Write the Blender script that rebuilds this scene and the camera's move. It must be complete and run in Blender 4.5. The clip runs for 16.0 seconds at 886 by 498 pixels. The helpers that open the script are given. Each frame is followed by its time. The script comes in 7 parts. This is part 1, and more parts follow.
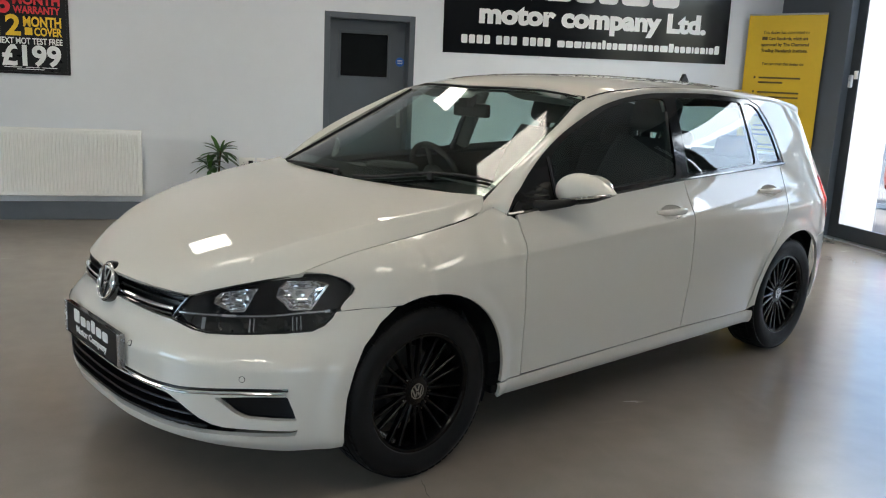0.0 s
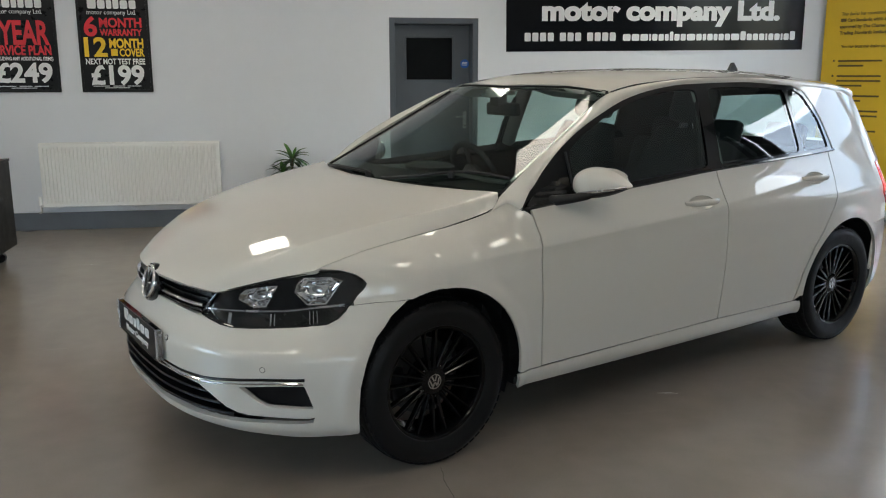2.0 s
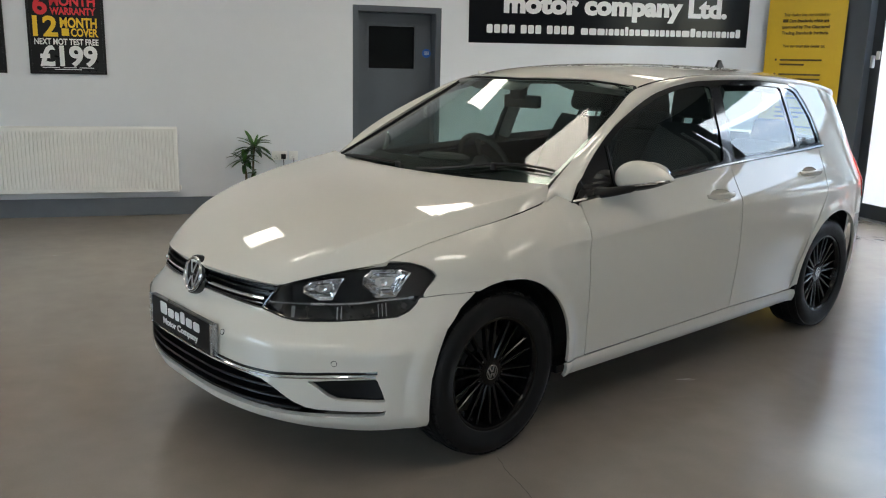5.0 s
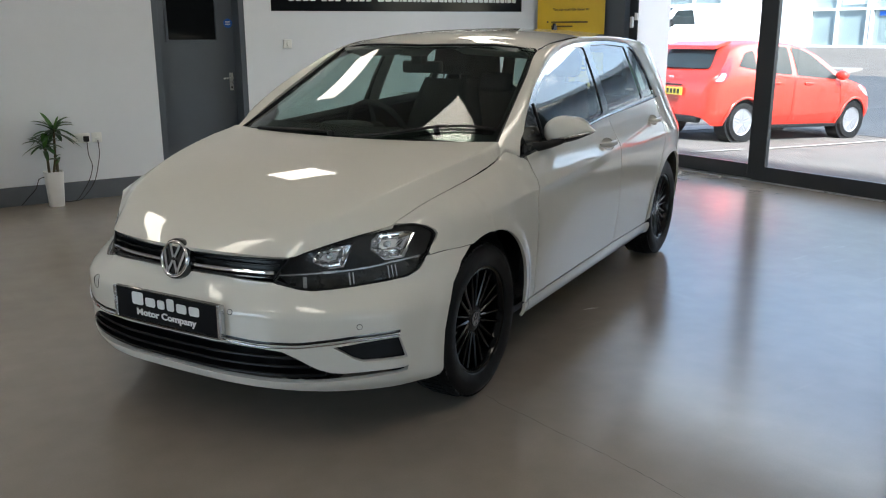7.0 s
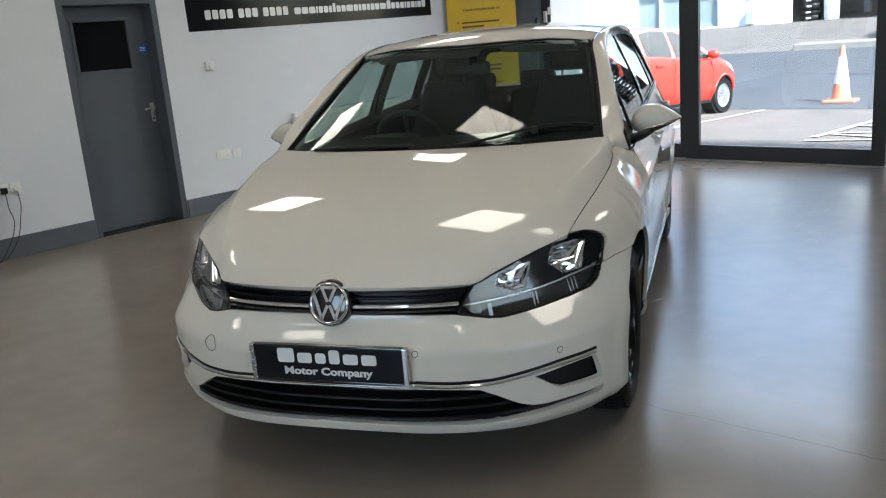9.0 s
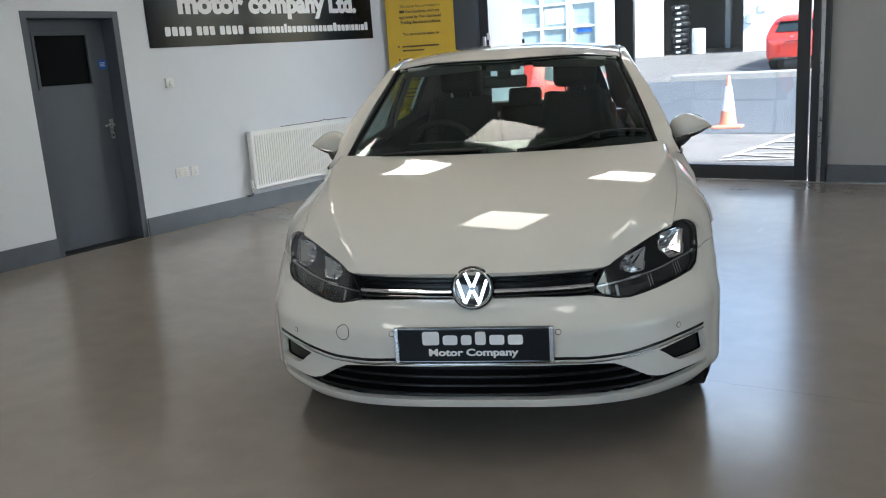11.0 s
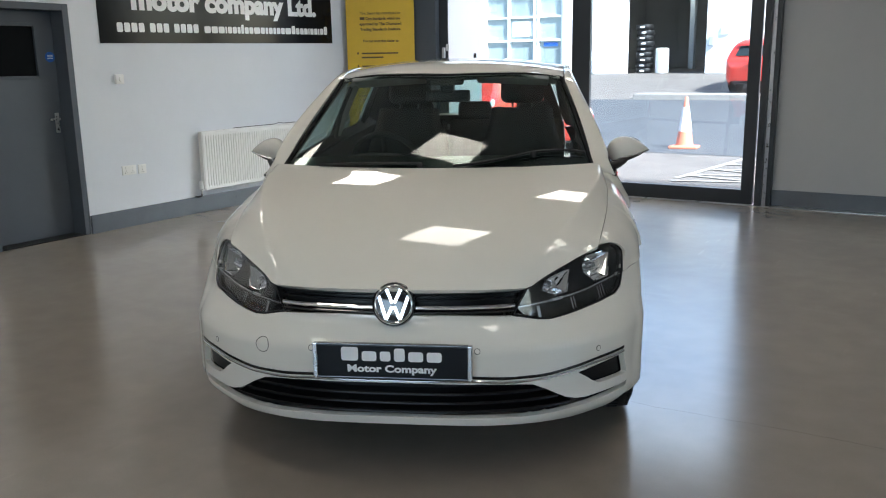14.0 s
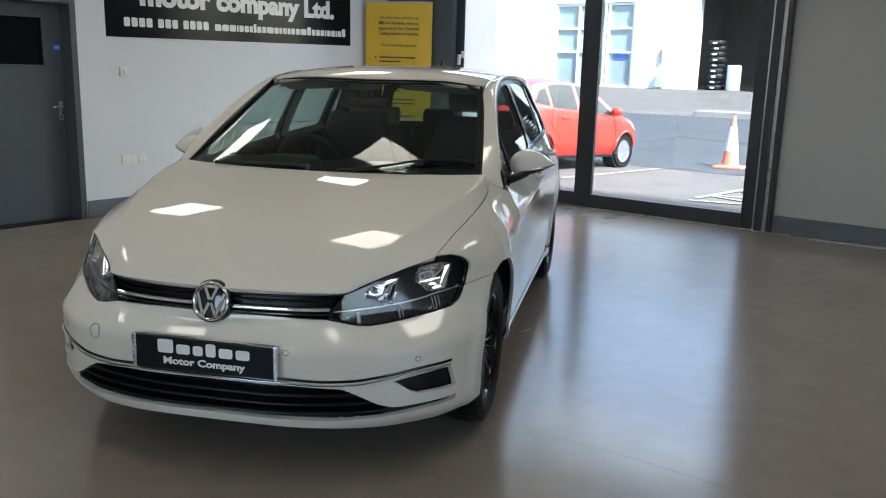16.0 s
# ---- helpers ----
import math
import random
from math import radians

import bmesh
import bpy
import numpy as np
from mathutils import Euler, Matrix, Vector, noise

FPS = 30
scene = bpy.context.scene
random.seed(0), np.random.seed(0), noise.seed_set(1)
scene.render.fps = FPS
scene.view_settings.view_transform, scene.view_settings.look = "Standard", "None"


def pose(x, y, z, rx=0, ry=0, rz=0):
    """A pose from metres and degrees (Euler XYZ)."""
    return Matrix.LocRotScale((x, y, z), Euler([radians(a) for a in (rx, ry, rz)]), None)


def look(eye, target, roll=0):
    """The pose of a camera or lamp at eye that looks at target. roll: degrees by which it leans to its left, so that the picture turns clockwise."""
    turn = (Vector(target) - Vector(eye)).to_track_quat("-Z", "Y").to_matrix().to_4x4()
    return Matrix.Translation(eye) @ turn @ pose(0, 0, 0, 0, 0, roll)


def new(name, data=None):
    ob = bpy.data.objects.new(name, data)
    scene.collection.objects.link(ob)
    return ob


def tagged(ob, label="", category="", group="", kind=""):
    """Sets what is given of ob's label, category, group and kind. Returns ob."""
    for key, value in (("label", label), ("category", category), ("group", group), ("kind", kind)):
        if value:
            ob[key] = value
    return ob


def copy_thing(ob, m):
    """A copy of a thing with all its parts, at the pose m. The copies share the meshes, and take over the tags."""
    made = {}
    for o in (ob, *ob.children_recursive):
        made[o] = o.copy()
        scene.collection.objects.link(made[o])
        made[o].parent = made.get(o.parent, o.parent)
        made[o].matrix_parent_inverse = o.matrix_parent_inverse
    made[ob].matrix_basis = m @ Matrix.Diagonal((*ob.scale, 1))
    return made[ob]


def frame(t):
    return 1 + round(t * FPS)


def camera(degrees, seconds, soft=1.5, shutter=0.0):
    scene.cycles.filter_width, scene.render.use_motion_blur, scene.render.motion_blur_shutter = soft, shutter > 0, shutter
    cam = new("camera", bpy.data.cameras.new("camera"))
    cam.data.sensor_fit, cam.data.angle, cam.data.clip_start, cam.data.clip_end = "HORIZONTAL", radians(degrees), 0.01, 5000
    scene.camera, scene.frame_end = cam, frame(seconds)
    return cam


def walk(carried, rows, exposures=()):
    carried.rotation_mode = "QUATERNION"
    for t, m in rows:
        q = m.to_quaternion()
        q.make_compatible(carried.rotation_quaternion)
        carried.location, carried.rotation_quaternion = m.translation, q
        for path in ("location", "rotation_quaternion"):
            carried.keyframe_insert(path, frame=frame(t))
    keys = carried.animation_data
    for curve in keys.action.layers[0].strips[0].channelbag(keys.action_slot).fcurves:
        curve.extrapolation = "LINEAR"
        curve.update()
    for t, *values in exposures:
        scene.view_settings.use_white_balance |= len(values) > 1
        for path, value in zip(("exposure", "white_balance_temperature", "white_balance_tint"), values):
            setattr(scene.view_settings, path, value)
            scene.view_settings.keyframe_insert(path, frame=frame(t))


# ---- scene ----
cam = camera(55.6, 16.0, soft=1.1)
# seconds, eye, a point ahead, lean
PATH = [
    (0, (-0.365, -3.479, 1.413), (0.181, -1.596, 1.013), 2.71),
    (0.5, (-0.184, -3.594, 1.424), (0.211, -1.679, 1.004), 2.92),
    (1, (-0.125, -3.650, 1.421), (0.229, -1.725, 1.006), 2.29),
    (1.5, (-0.085, -3.668, 1.431), (0.247, -1.739, 1.021), 0.80),
    (2, (-0.082, -3.664, 1.428), (0.230, -1.730, 1.023), -0.03),
    (2.5, (-0.099, -3.648, 1.430), (0.192, -1.710, 1.030), -0.04),
    (3, (-0.108, -3.643, 1.429), (0.173, -1.704, 1.029), -0.07),
    (3.2, (-0.116, -3.631, 1.431), (0.171, -1.694, 1.022), 0.00),
    (5.3, (-0.771, -3.511, 1.434), (-0.202, -1.642, 1.005), 0.73),
    (5.5, (-0.864, -3.474, 1.425), (-0.262, -1.614, 1.003), 0.05),
    (6, (-1.121, -3.376, 1.424), (-0.240, -1.633, 0.996), -0.08),
    (6.5, (-1.371, -3.385, 1.417), (-0.338, -1.733, 0.963), 0.06),
    (7, (-1.580, -3.317, 1.427), (-0.478, -1.723, 0.933), -0.11),
    (7.5, (-1.844, -3.095, 1.440), (-0.725, -1.510, 0.954), -1.13),
    (8, (-1.938, -2.870, 1.418), (-0.778, -1.314, 0.934), -1.96),
    (8.5, (-2.041, -2.614, 1.423), (-0.796, -1.124, 0.942), -3.24),
    (8.7, (-2.125, -2.513, 1.424), (-0.818, -1.078, 0.940), -3.94),
    (10.8, (-2.952, -1.869, 1.400), (-1.365, -0.736, 0.956), -4.11),
    (11, (-2.997, -1.842, 1.405), (-1.402, -0.719, 0.963), -3.73),
    (11.5, (-3.025, -1.838, 1.400), (-1.408, -0.747, 0.956), -3.39),
    (12, (-2.985, -1.860, 1.387), (-1.355, -0.790, 0.941), -3.19),
    (12.5, (-2.933, -1.934, 1.404), (-1.290, -0.883, 0.963), -2.19),
    (13, (-2.924, -1.966, 1.419), (-1.270, -0.930, 0.980), -1.73),
    (13.5, (-2.942, -1.936, 1.431), (-1.276, -0.918, 0.999), -1.38),
    (14, (-2.910, -1.945, 1.430), (-1.263, -0.895, 1.000), -0.92),
    (14.5, (-2.800, -2.127, 1.442), (-1.274, -0.905, 1.023), -0.38),
    (15, (-2.611, -2.320, 1.413), (-1.076, -1.109, 0.990), -0.03),
    (15.5, (-2.449, -2.484, 1.441), (-0.905, -1.281, 1.030), 1.00),
    (16, (-2.410, -2.669, 1.438), (-0.867, -1.467, 1.021), 1.56),
]
# the clip's camera opens up where no daylight is in view
EXPOSURE = 2.15
STOPS = [(0.0, 0.36), (0.5, 0.46), (1.0, 0.7), (1.5, 0.45), (2.0, 0.2), (2.5, 0.25), (3.0, 0.42), (5.5, 0.08), (6.0, -0.1), (6.5, -0.12), (7.5, 0.0), (8.5, 0.02), (11.0, 0.1), (14.0, 0.1), (15.0, 0.12), (15.5, 0.03), (16.0, -0.05)]
walk(cam, [(t, look(eye, target, roll)) for t, eye, target, roll in PATH], [(t, EXPOSURE + s, float(np.interp(t, (0, 6, 9, 11, 16), (6300, 6350, 6250, 6050, 6150))), 7.0) for t, s in STOPS])


# ---------- light ----------
world = bpy.data.worlds.new("sky")
scene.world = world
world.use_nodes = True
wn = world.node_tree.nodes
sky = wn.new("ShaderNodeTexSky")
sky.sky_type = "NISHITA"
sky.sun_disc = False
sky.sun_elevation = radians(38)
sky.sun_rotation = radians(120)
sky.air_density, sky.dust_density, sky.ozone_density = 1.0, 2.0, 1.0
wn["Background"].inputs[1].default_value = 0.15
world.node_tree.links.new(sky.outputs[0], wn["Background"].inputs[0])

sun = new("sun", bpy.data.lights.new("sun", "SUN"))
sun.data.energy, sun.data.angle, sun.data.color = 5.0, radians(8), (1.0, 0.975, 0.945)
sun.matrix_basis = look((6, -14, 14), (12, 0, 0))

# ---------- tools ----------
def mat(name, color, rough=0.5, metal=0.0, coat=0.0, var=0.0, scale=8.0, bump=0.0, bump_scale=60.0, rough_var=0.0, spec=0.5, ior=1.5, detail=4.0):
    """A plain surface with colour and gloss that vary at two scales and a fine relief."""
    m = bpy.data.materials.new(name)
    m.use_nodes = True
    nt = m.node_tree
    b = nt.nodes["Principled BSDF"]
    b.inputs["Base Color"].default_value = (*color, 1)
    b.inputs["Roughness"].default_value = rough
    b.inputs["Metallic"].default_value = metal
    b.inputs["Specular IOR Level"].default_value = spec
    b.inputs["IOR"].default_value = ior
    if coat:
        b.inputs["Coat Weight"].default_value = coat
        b.inputs["Coat Roughness"].default_value = 0.015
    tc = nt.nodes.new("ShaderNodeTexCoord")
    if var or rough_var:
        n1 = nt.nodes.new("ShaderNodeTexNoise")
        n1.inputs["Scale"].default_value, n1.inputs["Detail"].default_value = scale, detail
        n2 = nt.nodes.new("ShaderNodeTexNoise")
        n2.inputs["Scale"].default_value, n2.inputs["Detail"].default_value = scale * 9, 3
        mx = nt.nodes.new("ShaderNodeMath")
        mx.operation = "MULTIPLY_ADD"
        mx.inputs[1].default_value = 0.35
        nt.links.new(tc.outputs["Object"], n1.inputs["Vector"])
        nt.links.new(tc.outputs["Object"], n2.inputs["Vector"])
        nt.links.new(n2.outputs["Fac"], mx.inputs[0])
        nt.links.new(n1.outputs["Fac"], mx.inputs[2])
        if var:
            r = nt.nodes.new("ShaderNodeMapRange")
            r.inputs[1].default_value, r.inputs[2].default_value = 0.4, 0.95
            r.inputs[3].default_value, r.inputs[4].default_value = 1 - var, 1 + var
            nt.links.new(mx.outputs[0], r.inputs[0])
            v = nt.nodes.new("ShaderNodeVectorMath")
            v.operation = "SCALE"
            v.inputs[0].default_value = color
            nt.links.new(r.outputs[0], v.inputs["Scale"])
            nt.links.new(v.outputs[0], b.inputs["Base Color"])
        if rough_var:
            r = nt.nodes.new("ShaderNodeMapRange")
            r.inputs[1].default_value, r.inputs[2].default_value = 0.4, 0.95
            r.inputs[3].default_value, r.inputs[4].default_value = max(rough - rough_var, 0.02), rough + rough_var
            nt.links.new(mx.outputs[0], r.inputs[0])
            nt.links.new(r.outputs[0], b.inputs["Roughness"])
    if bump:
        nb = nt.nodes.new("ShaderNodeTexNoise")
        nb.inputs["Scale"].default_value, nb.inputs["Detail"].default_value = bump_scale, 3
        bp = nt.nodes.new("ShaderNodeBump")
        bp.inputs["Strength"].default_value, bp.inputs["Distance"].default_value = bump, 0.01
        nt.links.new(tc.outputs["Object"], nb.inputs["Vector"])
        nt.links.new(nb.outputs["Fac"], bp.inputs["Height"])
        nt.links.new(bp.outputs[0], b.inputs["Normal"])
    return m


def glow(name, color, strength):
    m = bpy.data.materials.new(name)
    m.use_nodes = True
    b = m.node_tree.nodes["Principled BSDF"]
    b.inputs["Base Color"].default_value = (0.8, 0.8, 0.8, 1)
    b.inputs["Emission Color"].default_value = (*color, 1)
    b.inputs["Emission Strength"].default_value = strength
    return m


def clear_glass(name, tint, rough=0.0, ior=1.45):
    """A thin pane: straight through, tinted, with a mirror gloss by angle."""
    m = bpy.data.materials.new(name)
    m.use_nodes = True
    nt = m.node_tree
    nt.nodes.remove(nt.nodes["Principled BSDF"])
    out = nt.nodes["Material Output"]
    tr, gl, mix, lw, pw, ma = (nt.nodes.new("ShaderNode" + k) for k in ("BsdfTransparent", "BsdfGlossy", "MixShader", "LayerWeight", "Math", "Math"))
    tr.inputs[0].default_value = (*tint, 1)
    gl.inputs["Roughness"].default_value = rough
    lw.inputs[0].default_value = 0.5
    pw.operation, ma.operation = "POWER", "MULTIPLY_ADD"
    pw.inputs[1].default_value = 4.0
    f0 = 1.8 * ((ior - 1) / (ior + 1)) ** 2
    ma.inputs[1].default_value, ma.inputs[2].default_value = 0.9 - f0, f0
    nt.links.new(lw.outputs["Facing"], pw.inputs[0])
    nt.links.new(pw.outputs[0], ma.inputs[0])
    nt.links.new(ma.outputs[0], mix.inputs[0])
    nt.links.new(tr.outputs[0], mix.inputs[1])
    nt.links.new(gl.outputs[0], mix.inputs[2])
    nt.links.new(mix.outputs[0], out.inputs[0])
    return m


def finish(name, bm, material, smooth=None):
    """Links a bmesh as one mesh object. smooth: the angle under which edges are smooth."""
    me = bpy.data.meshes.new(name)
    bm.normal_update()
    if smooth:
        for f in bm.faces:
            f.smooth = True
        for e in bm.edges:
            if len(e.link_faces) == 2 and e.calc_face_angle(0) > radians(smooth):
                e.smooth = False
    bm.to_mesh(me)
    bm.free()
    for k in material if isinstance(material, (list, tuple)) else (material,):
        me.materials.append(k)
    return new(name, me)


def part(name, bm, material, parent, label="", smooth=None):
    ob = finish(name, bm, material, smooth)
    ob.parent = parent
    if label:
        ob["label"] = label
    return ob


def anchor(name, m, label, category, group="", kind=""):
    ob = new(name)
    ob.empty_display_size = 0.1
    ob.matrix_basis = m
    return tagged(ob, label, category, group, kind)


def add_box(bm, x0, x1, y0, y1, z0, z1, bevel=0.0, seg=2):
    b = bmesh.new()
    bmesh.ops.create_cube(b, size=1, matrix=Matrix.LocRotScale(((x0 + x1) / 2, (y0 + y1) / 2, (z0 + z1) / 2), None, (abs(x1 - x0), abs(y1 - y0), abs(z1 - z0))))
    if bevel:
        bmesh.ops.bevel(b, geom=b.edges[:], offset=bevel, segments=seg, affect="EDGES", profile=0.6)
    merge(bm, b)
    return bm


def merge(bm, b, m=None):
    """Adds b to bm, moved by m, and frees b."""
    if m is not None:
        b.transform(m)
    me = bpy.data.meshes.new("tmp")
    b.to_mesh(me)
    b.free()
    bm.from_mesh(me)
    bpy.data.meshes.remove(me)
    return bm


def box(x0, x1, y0, y1, z0, z1, bevel=0.0, seg=2):
    return add_box(bmesh.new(), x0, x1, y0, y1, z0, z1, bevel, seg)


def cyl(p0, p1, r0, r1=None, seg=24, caps=True, bm=None):
    """A tapered bar from p0 to p1."""
    p0, p1 = Vector(p0), Vector(p1)
    b = bmesh.new()
    d = p1 - p0
    m = Matrix.Translation((p0 + p1) / 2) @ d.to_track_quat("Z", "Y").to_matrix().to_4x4()
    bmesh.ops.create_cone(b, cap_ends=caps, segments=seg, radius1=r0, radius2=r0 if r1 is None else r1, depth=d.length, matrix=m)
    return merge(bm if bm is not None else bmesh.new(), b)


def lathe(profile, seg=48, axis="Z", closed=False):
    """Turns rows of (radius, height) round an axis."""
    bm = bmesh.new()
    rings = []
    for r, h in profile:
        ring = []
        for k in range(seg):
            a = 2 * math.pi * k / seg
            c, s = r * math.cos(a), r * math.sin(a)
            ring.append(bm.verts.new((c, s, h) if axis == "Z" else (h, c, s)))
        rings.append(ring)
    pairs = list(zip(rings, rings[1:])) + ([(rings[-1], rings[0])] if closed else [])
    for a, b in pairs:
        for k in range(seg):
            bm.faces.new((a[k], a[(k + 1) % seg], b[(k + 1) % seg], b[k]))
    if not closed:
        for ring in (rings[0], rings[-1]):
            if profile[0 if ring is rings[0] else -1][0] > 1e-4:
                bm.faces.new(ring)
    bmesh.ops.remove_doubles(bm, verts=bm.verts, dist=1e-5)
    bmesh.ops.recalc_face_normals(bm, faces=bm.faces)
    return bm


def tube(points, r, seg=8, closed=False, bm=None):
    """A round bar along points."""
    pts = [Vector(p) for p in points]
    out = bm if bm is not None else bmesh.new()
    rings = []
    n = len(pts)
    for i, p in enumerate(pts):
        a, b = pts[(i - 1) % n] if closed or i else p, pts[(i + 1) % n] if closed or i < n - 1 else p
        q = (b - a).to_track_quat("Z", "Y")
        rad = r(i / (n - 1)) if callable(r) else r
        rings.append([out.verts.new(p + q @ Vector((rad * math.cos(2 * math.pi * k / seg), rad * math.sin(2 * math.pi * k / seg), 0))) for k in range(seg)])
    for i in range(n if closed else n - 1):
        A, B = rings[i], rings[(i + 1) % n]
        off = min(range(seg), key=lambda o: sum((A[k].co - B[(k + o) % seg].co).length_squared for k in range(0, seg, 2)))
        for k in range(seg):
            out.faces.new((A[k], A[(k + 1) % seg], B[(k + 1 + off) % seg], B[(k + off) % seg]))
    if not closed:
        out.faces.new(rings[0][::-1])
        out.faces.new(rings[-1])
    return out


def prism(poly, z0, z1, axis="Z"):
    """A flat outline with thickness. axis Y: the outline is in x and z; axis X: in y and z."""
    bm = bmesh.new()
    place = {"Z": lambda a, b, h: (a, b, h), "Y": lambda a, b, h: (a, h, b), "X": lambda a, b, h: (h, a, b)}[axis]
    lo = [bm.verts.new(place(a, b, z0)) for a, b in poly]
    hi = [bm.verts.new(place(a, b, z1)) for a, b in poly]
    bm.faces.new(lo)
    bm.faces.new(hi)
    for k in range(len(poly)):
        j = (k + 1) % len(poly)
        bm.faces.new((lo[k], lo[j], hi[j], hi[k]))
    bmesh.ops.recalc_face_normals(bm, faces=bm.faces)
    return bm


def lettering(name, text, size, m, material, parent, width=None, depth=0.0015, bold=0.0, align="LEFT", slant=0.0):
    """Raised letters in the built-in font, fitted to a width."""
    cu = bpy.data.curves.new(name, "FONT")
    cu.body, cu.size, cu.extrude, cu.offset, cu.align_x, cu.shear = text, size, depth, bold, align, slant
    cu.resolution_u = 4
    tmp = new(name, cu)
    bpy.context.view_layer.update()
    me = bpy.data.meshes.new_from_object(tmp.evaluated_get(bpy.context.evaluated_depsgraph_get()))
    bpy.data.objects.remove(tmp)
    xs = [v.co.x for v in me.vertices]
    span = max(xs) - min(xs)
    if width:
        base = min(xs) if align == "LEFT" else 0.0
        for v in me.vertices:
            v.co.x = (v.co.x - base) * width / span
    me.transform(m)
    me.materials.clear()
    me.materials.append(material)
    ob = new(name, me)
    ob.parent = parent
    return ob


def wall_text(x, y, z, facing=0):
    """The pose of lettering on a wall that faces -y, its left end at x, z."""
    return pose(x, y, z, 90, 0, facing)


def spline(rows):
    """A smooth curve through rows of (t, value), monotone between them; flat past the ends."""
    T = [r[0] for r in rows]
    V = [r[1] for r in rows]
    n = len(T)
    d = [(V[i + 1] - V[i]) / (T[i + 1] - T[i]) for i in range(n - 1)]
    m = [d[0]] + [0 if d[i - 1] * d[i] <= 0 else 2 * d[i - 1] * d[i] / (d[i - 1] + d[i]) for i in range(1, n - 1)] + [d[-1]]

    def f(t):
        if t <= T[0]:
            return V[0] + m[0] * (t - T[0])
        if t >= T[-1]:
            return V[-1] + m[-1] * (t - T[-1])
        i = max(k for k in range(n - 1) if T[k] <= t)
        h = T[i + 1] - T[i]
        s = (t - T[i]) / h
        return (1 + 2 * s) * (1 - s) ** 2 * V[i] + s * (1 - s) ** 2 * h * m[i] + s * s * (3 - 2 * s) * V[i + 1] + s * s * (s - 1) * h * m[i + 1]
    return f

# ---------- materials ----------
wall_paint = mat("wall_paint", (0.72, 0.745, 0.785), 0.62, var=0.025, scale=1.3, bump=0.08, bump_scale=220, rough_var=0.08)
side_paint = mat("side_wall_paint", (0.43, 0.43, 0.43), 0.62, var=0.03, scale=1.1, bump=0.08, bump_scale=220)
skirting_paint = mat("skirting_paint", (0.115, 0.13, 0.15), 0.35, var=0.1, scale=5, bump=0.05, bump_scale=120, rough_var=0.08)
door_paint = mat("door_paint", (0.085, 0.1, 0.12), 0.4, var=0.06, scale=4, bump=0.05, bump_scale=300, rough_var=0.06)
ceiling_paint = mat("ceiling_paint", (0.6, 0.6, 0.585), 0.9, var=0.03, scale=3, bump=0.2, bump_scale=300)
frame_metal = mat("frame_metal", (0.028, 0.033, 0.04), 0.38, var=0.08, scale=6, rough_var=0.06)
alu = mat("bare_aluminium", (0.6, 0.6, 0.62), 0.32, metal=1.0, var=0.05, scale=20, rough_var=0.08)
rad_white = mat("radiator_enamel", (0.86, 0.86, 0.84), 0.25, var=0.008, scale=3)
plastic_white = mat("white_plastic", (0.82, 0.82, 0.8), 0.35, var=0.02, scale=20)
plastic_black = mat("black_plastic", (0.007, 0.007, 0.008), 0.42, spec=0.3, var=0.2, scale=30, bump=0.05, bump_scale=500)
pane_glass = clear_glass("pane_glass", (0.91, 0.955, 0.985))
steel = mat("brushed_steel", (0.62, 0.61, 0.59), 0.3, metal=1.0, var=0.05, scale=40, rough_var=0.08)
led = glow("led_panel", (1.0, 0.895, 0.76), 2.0)


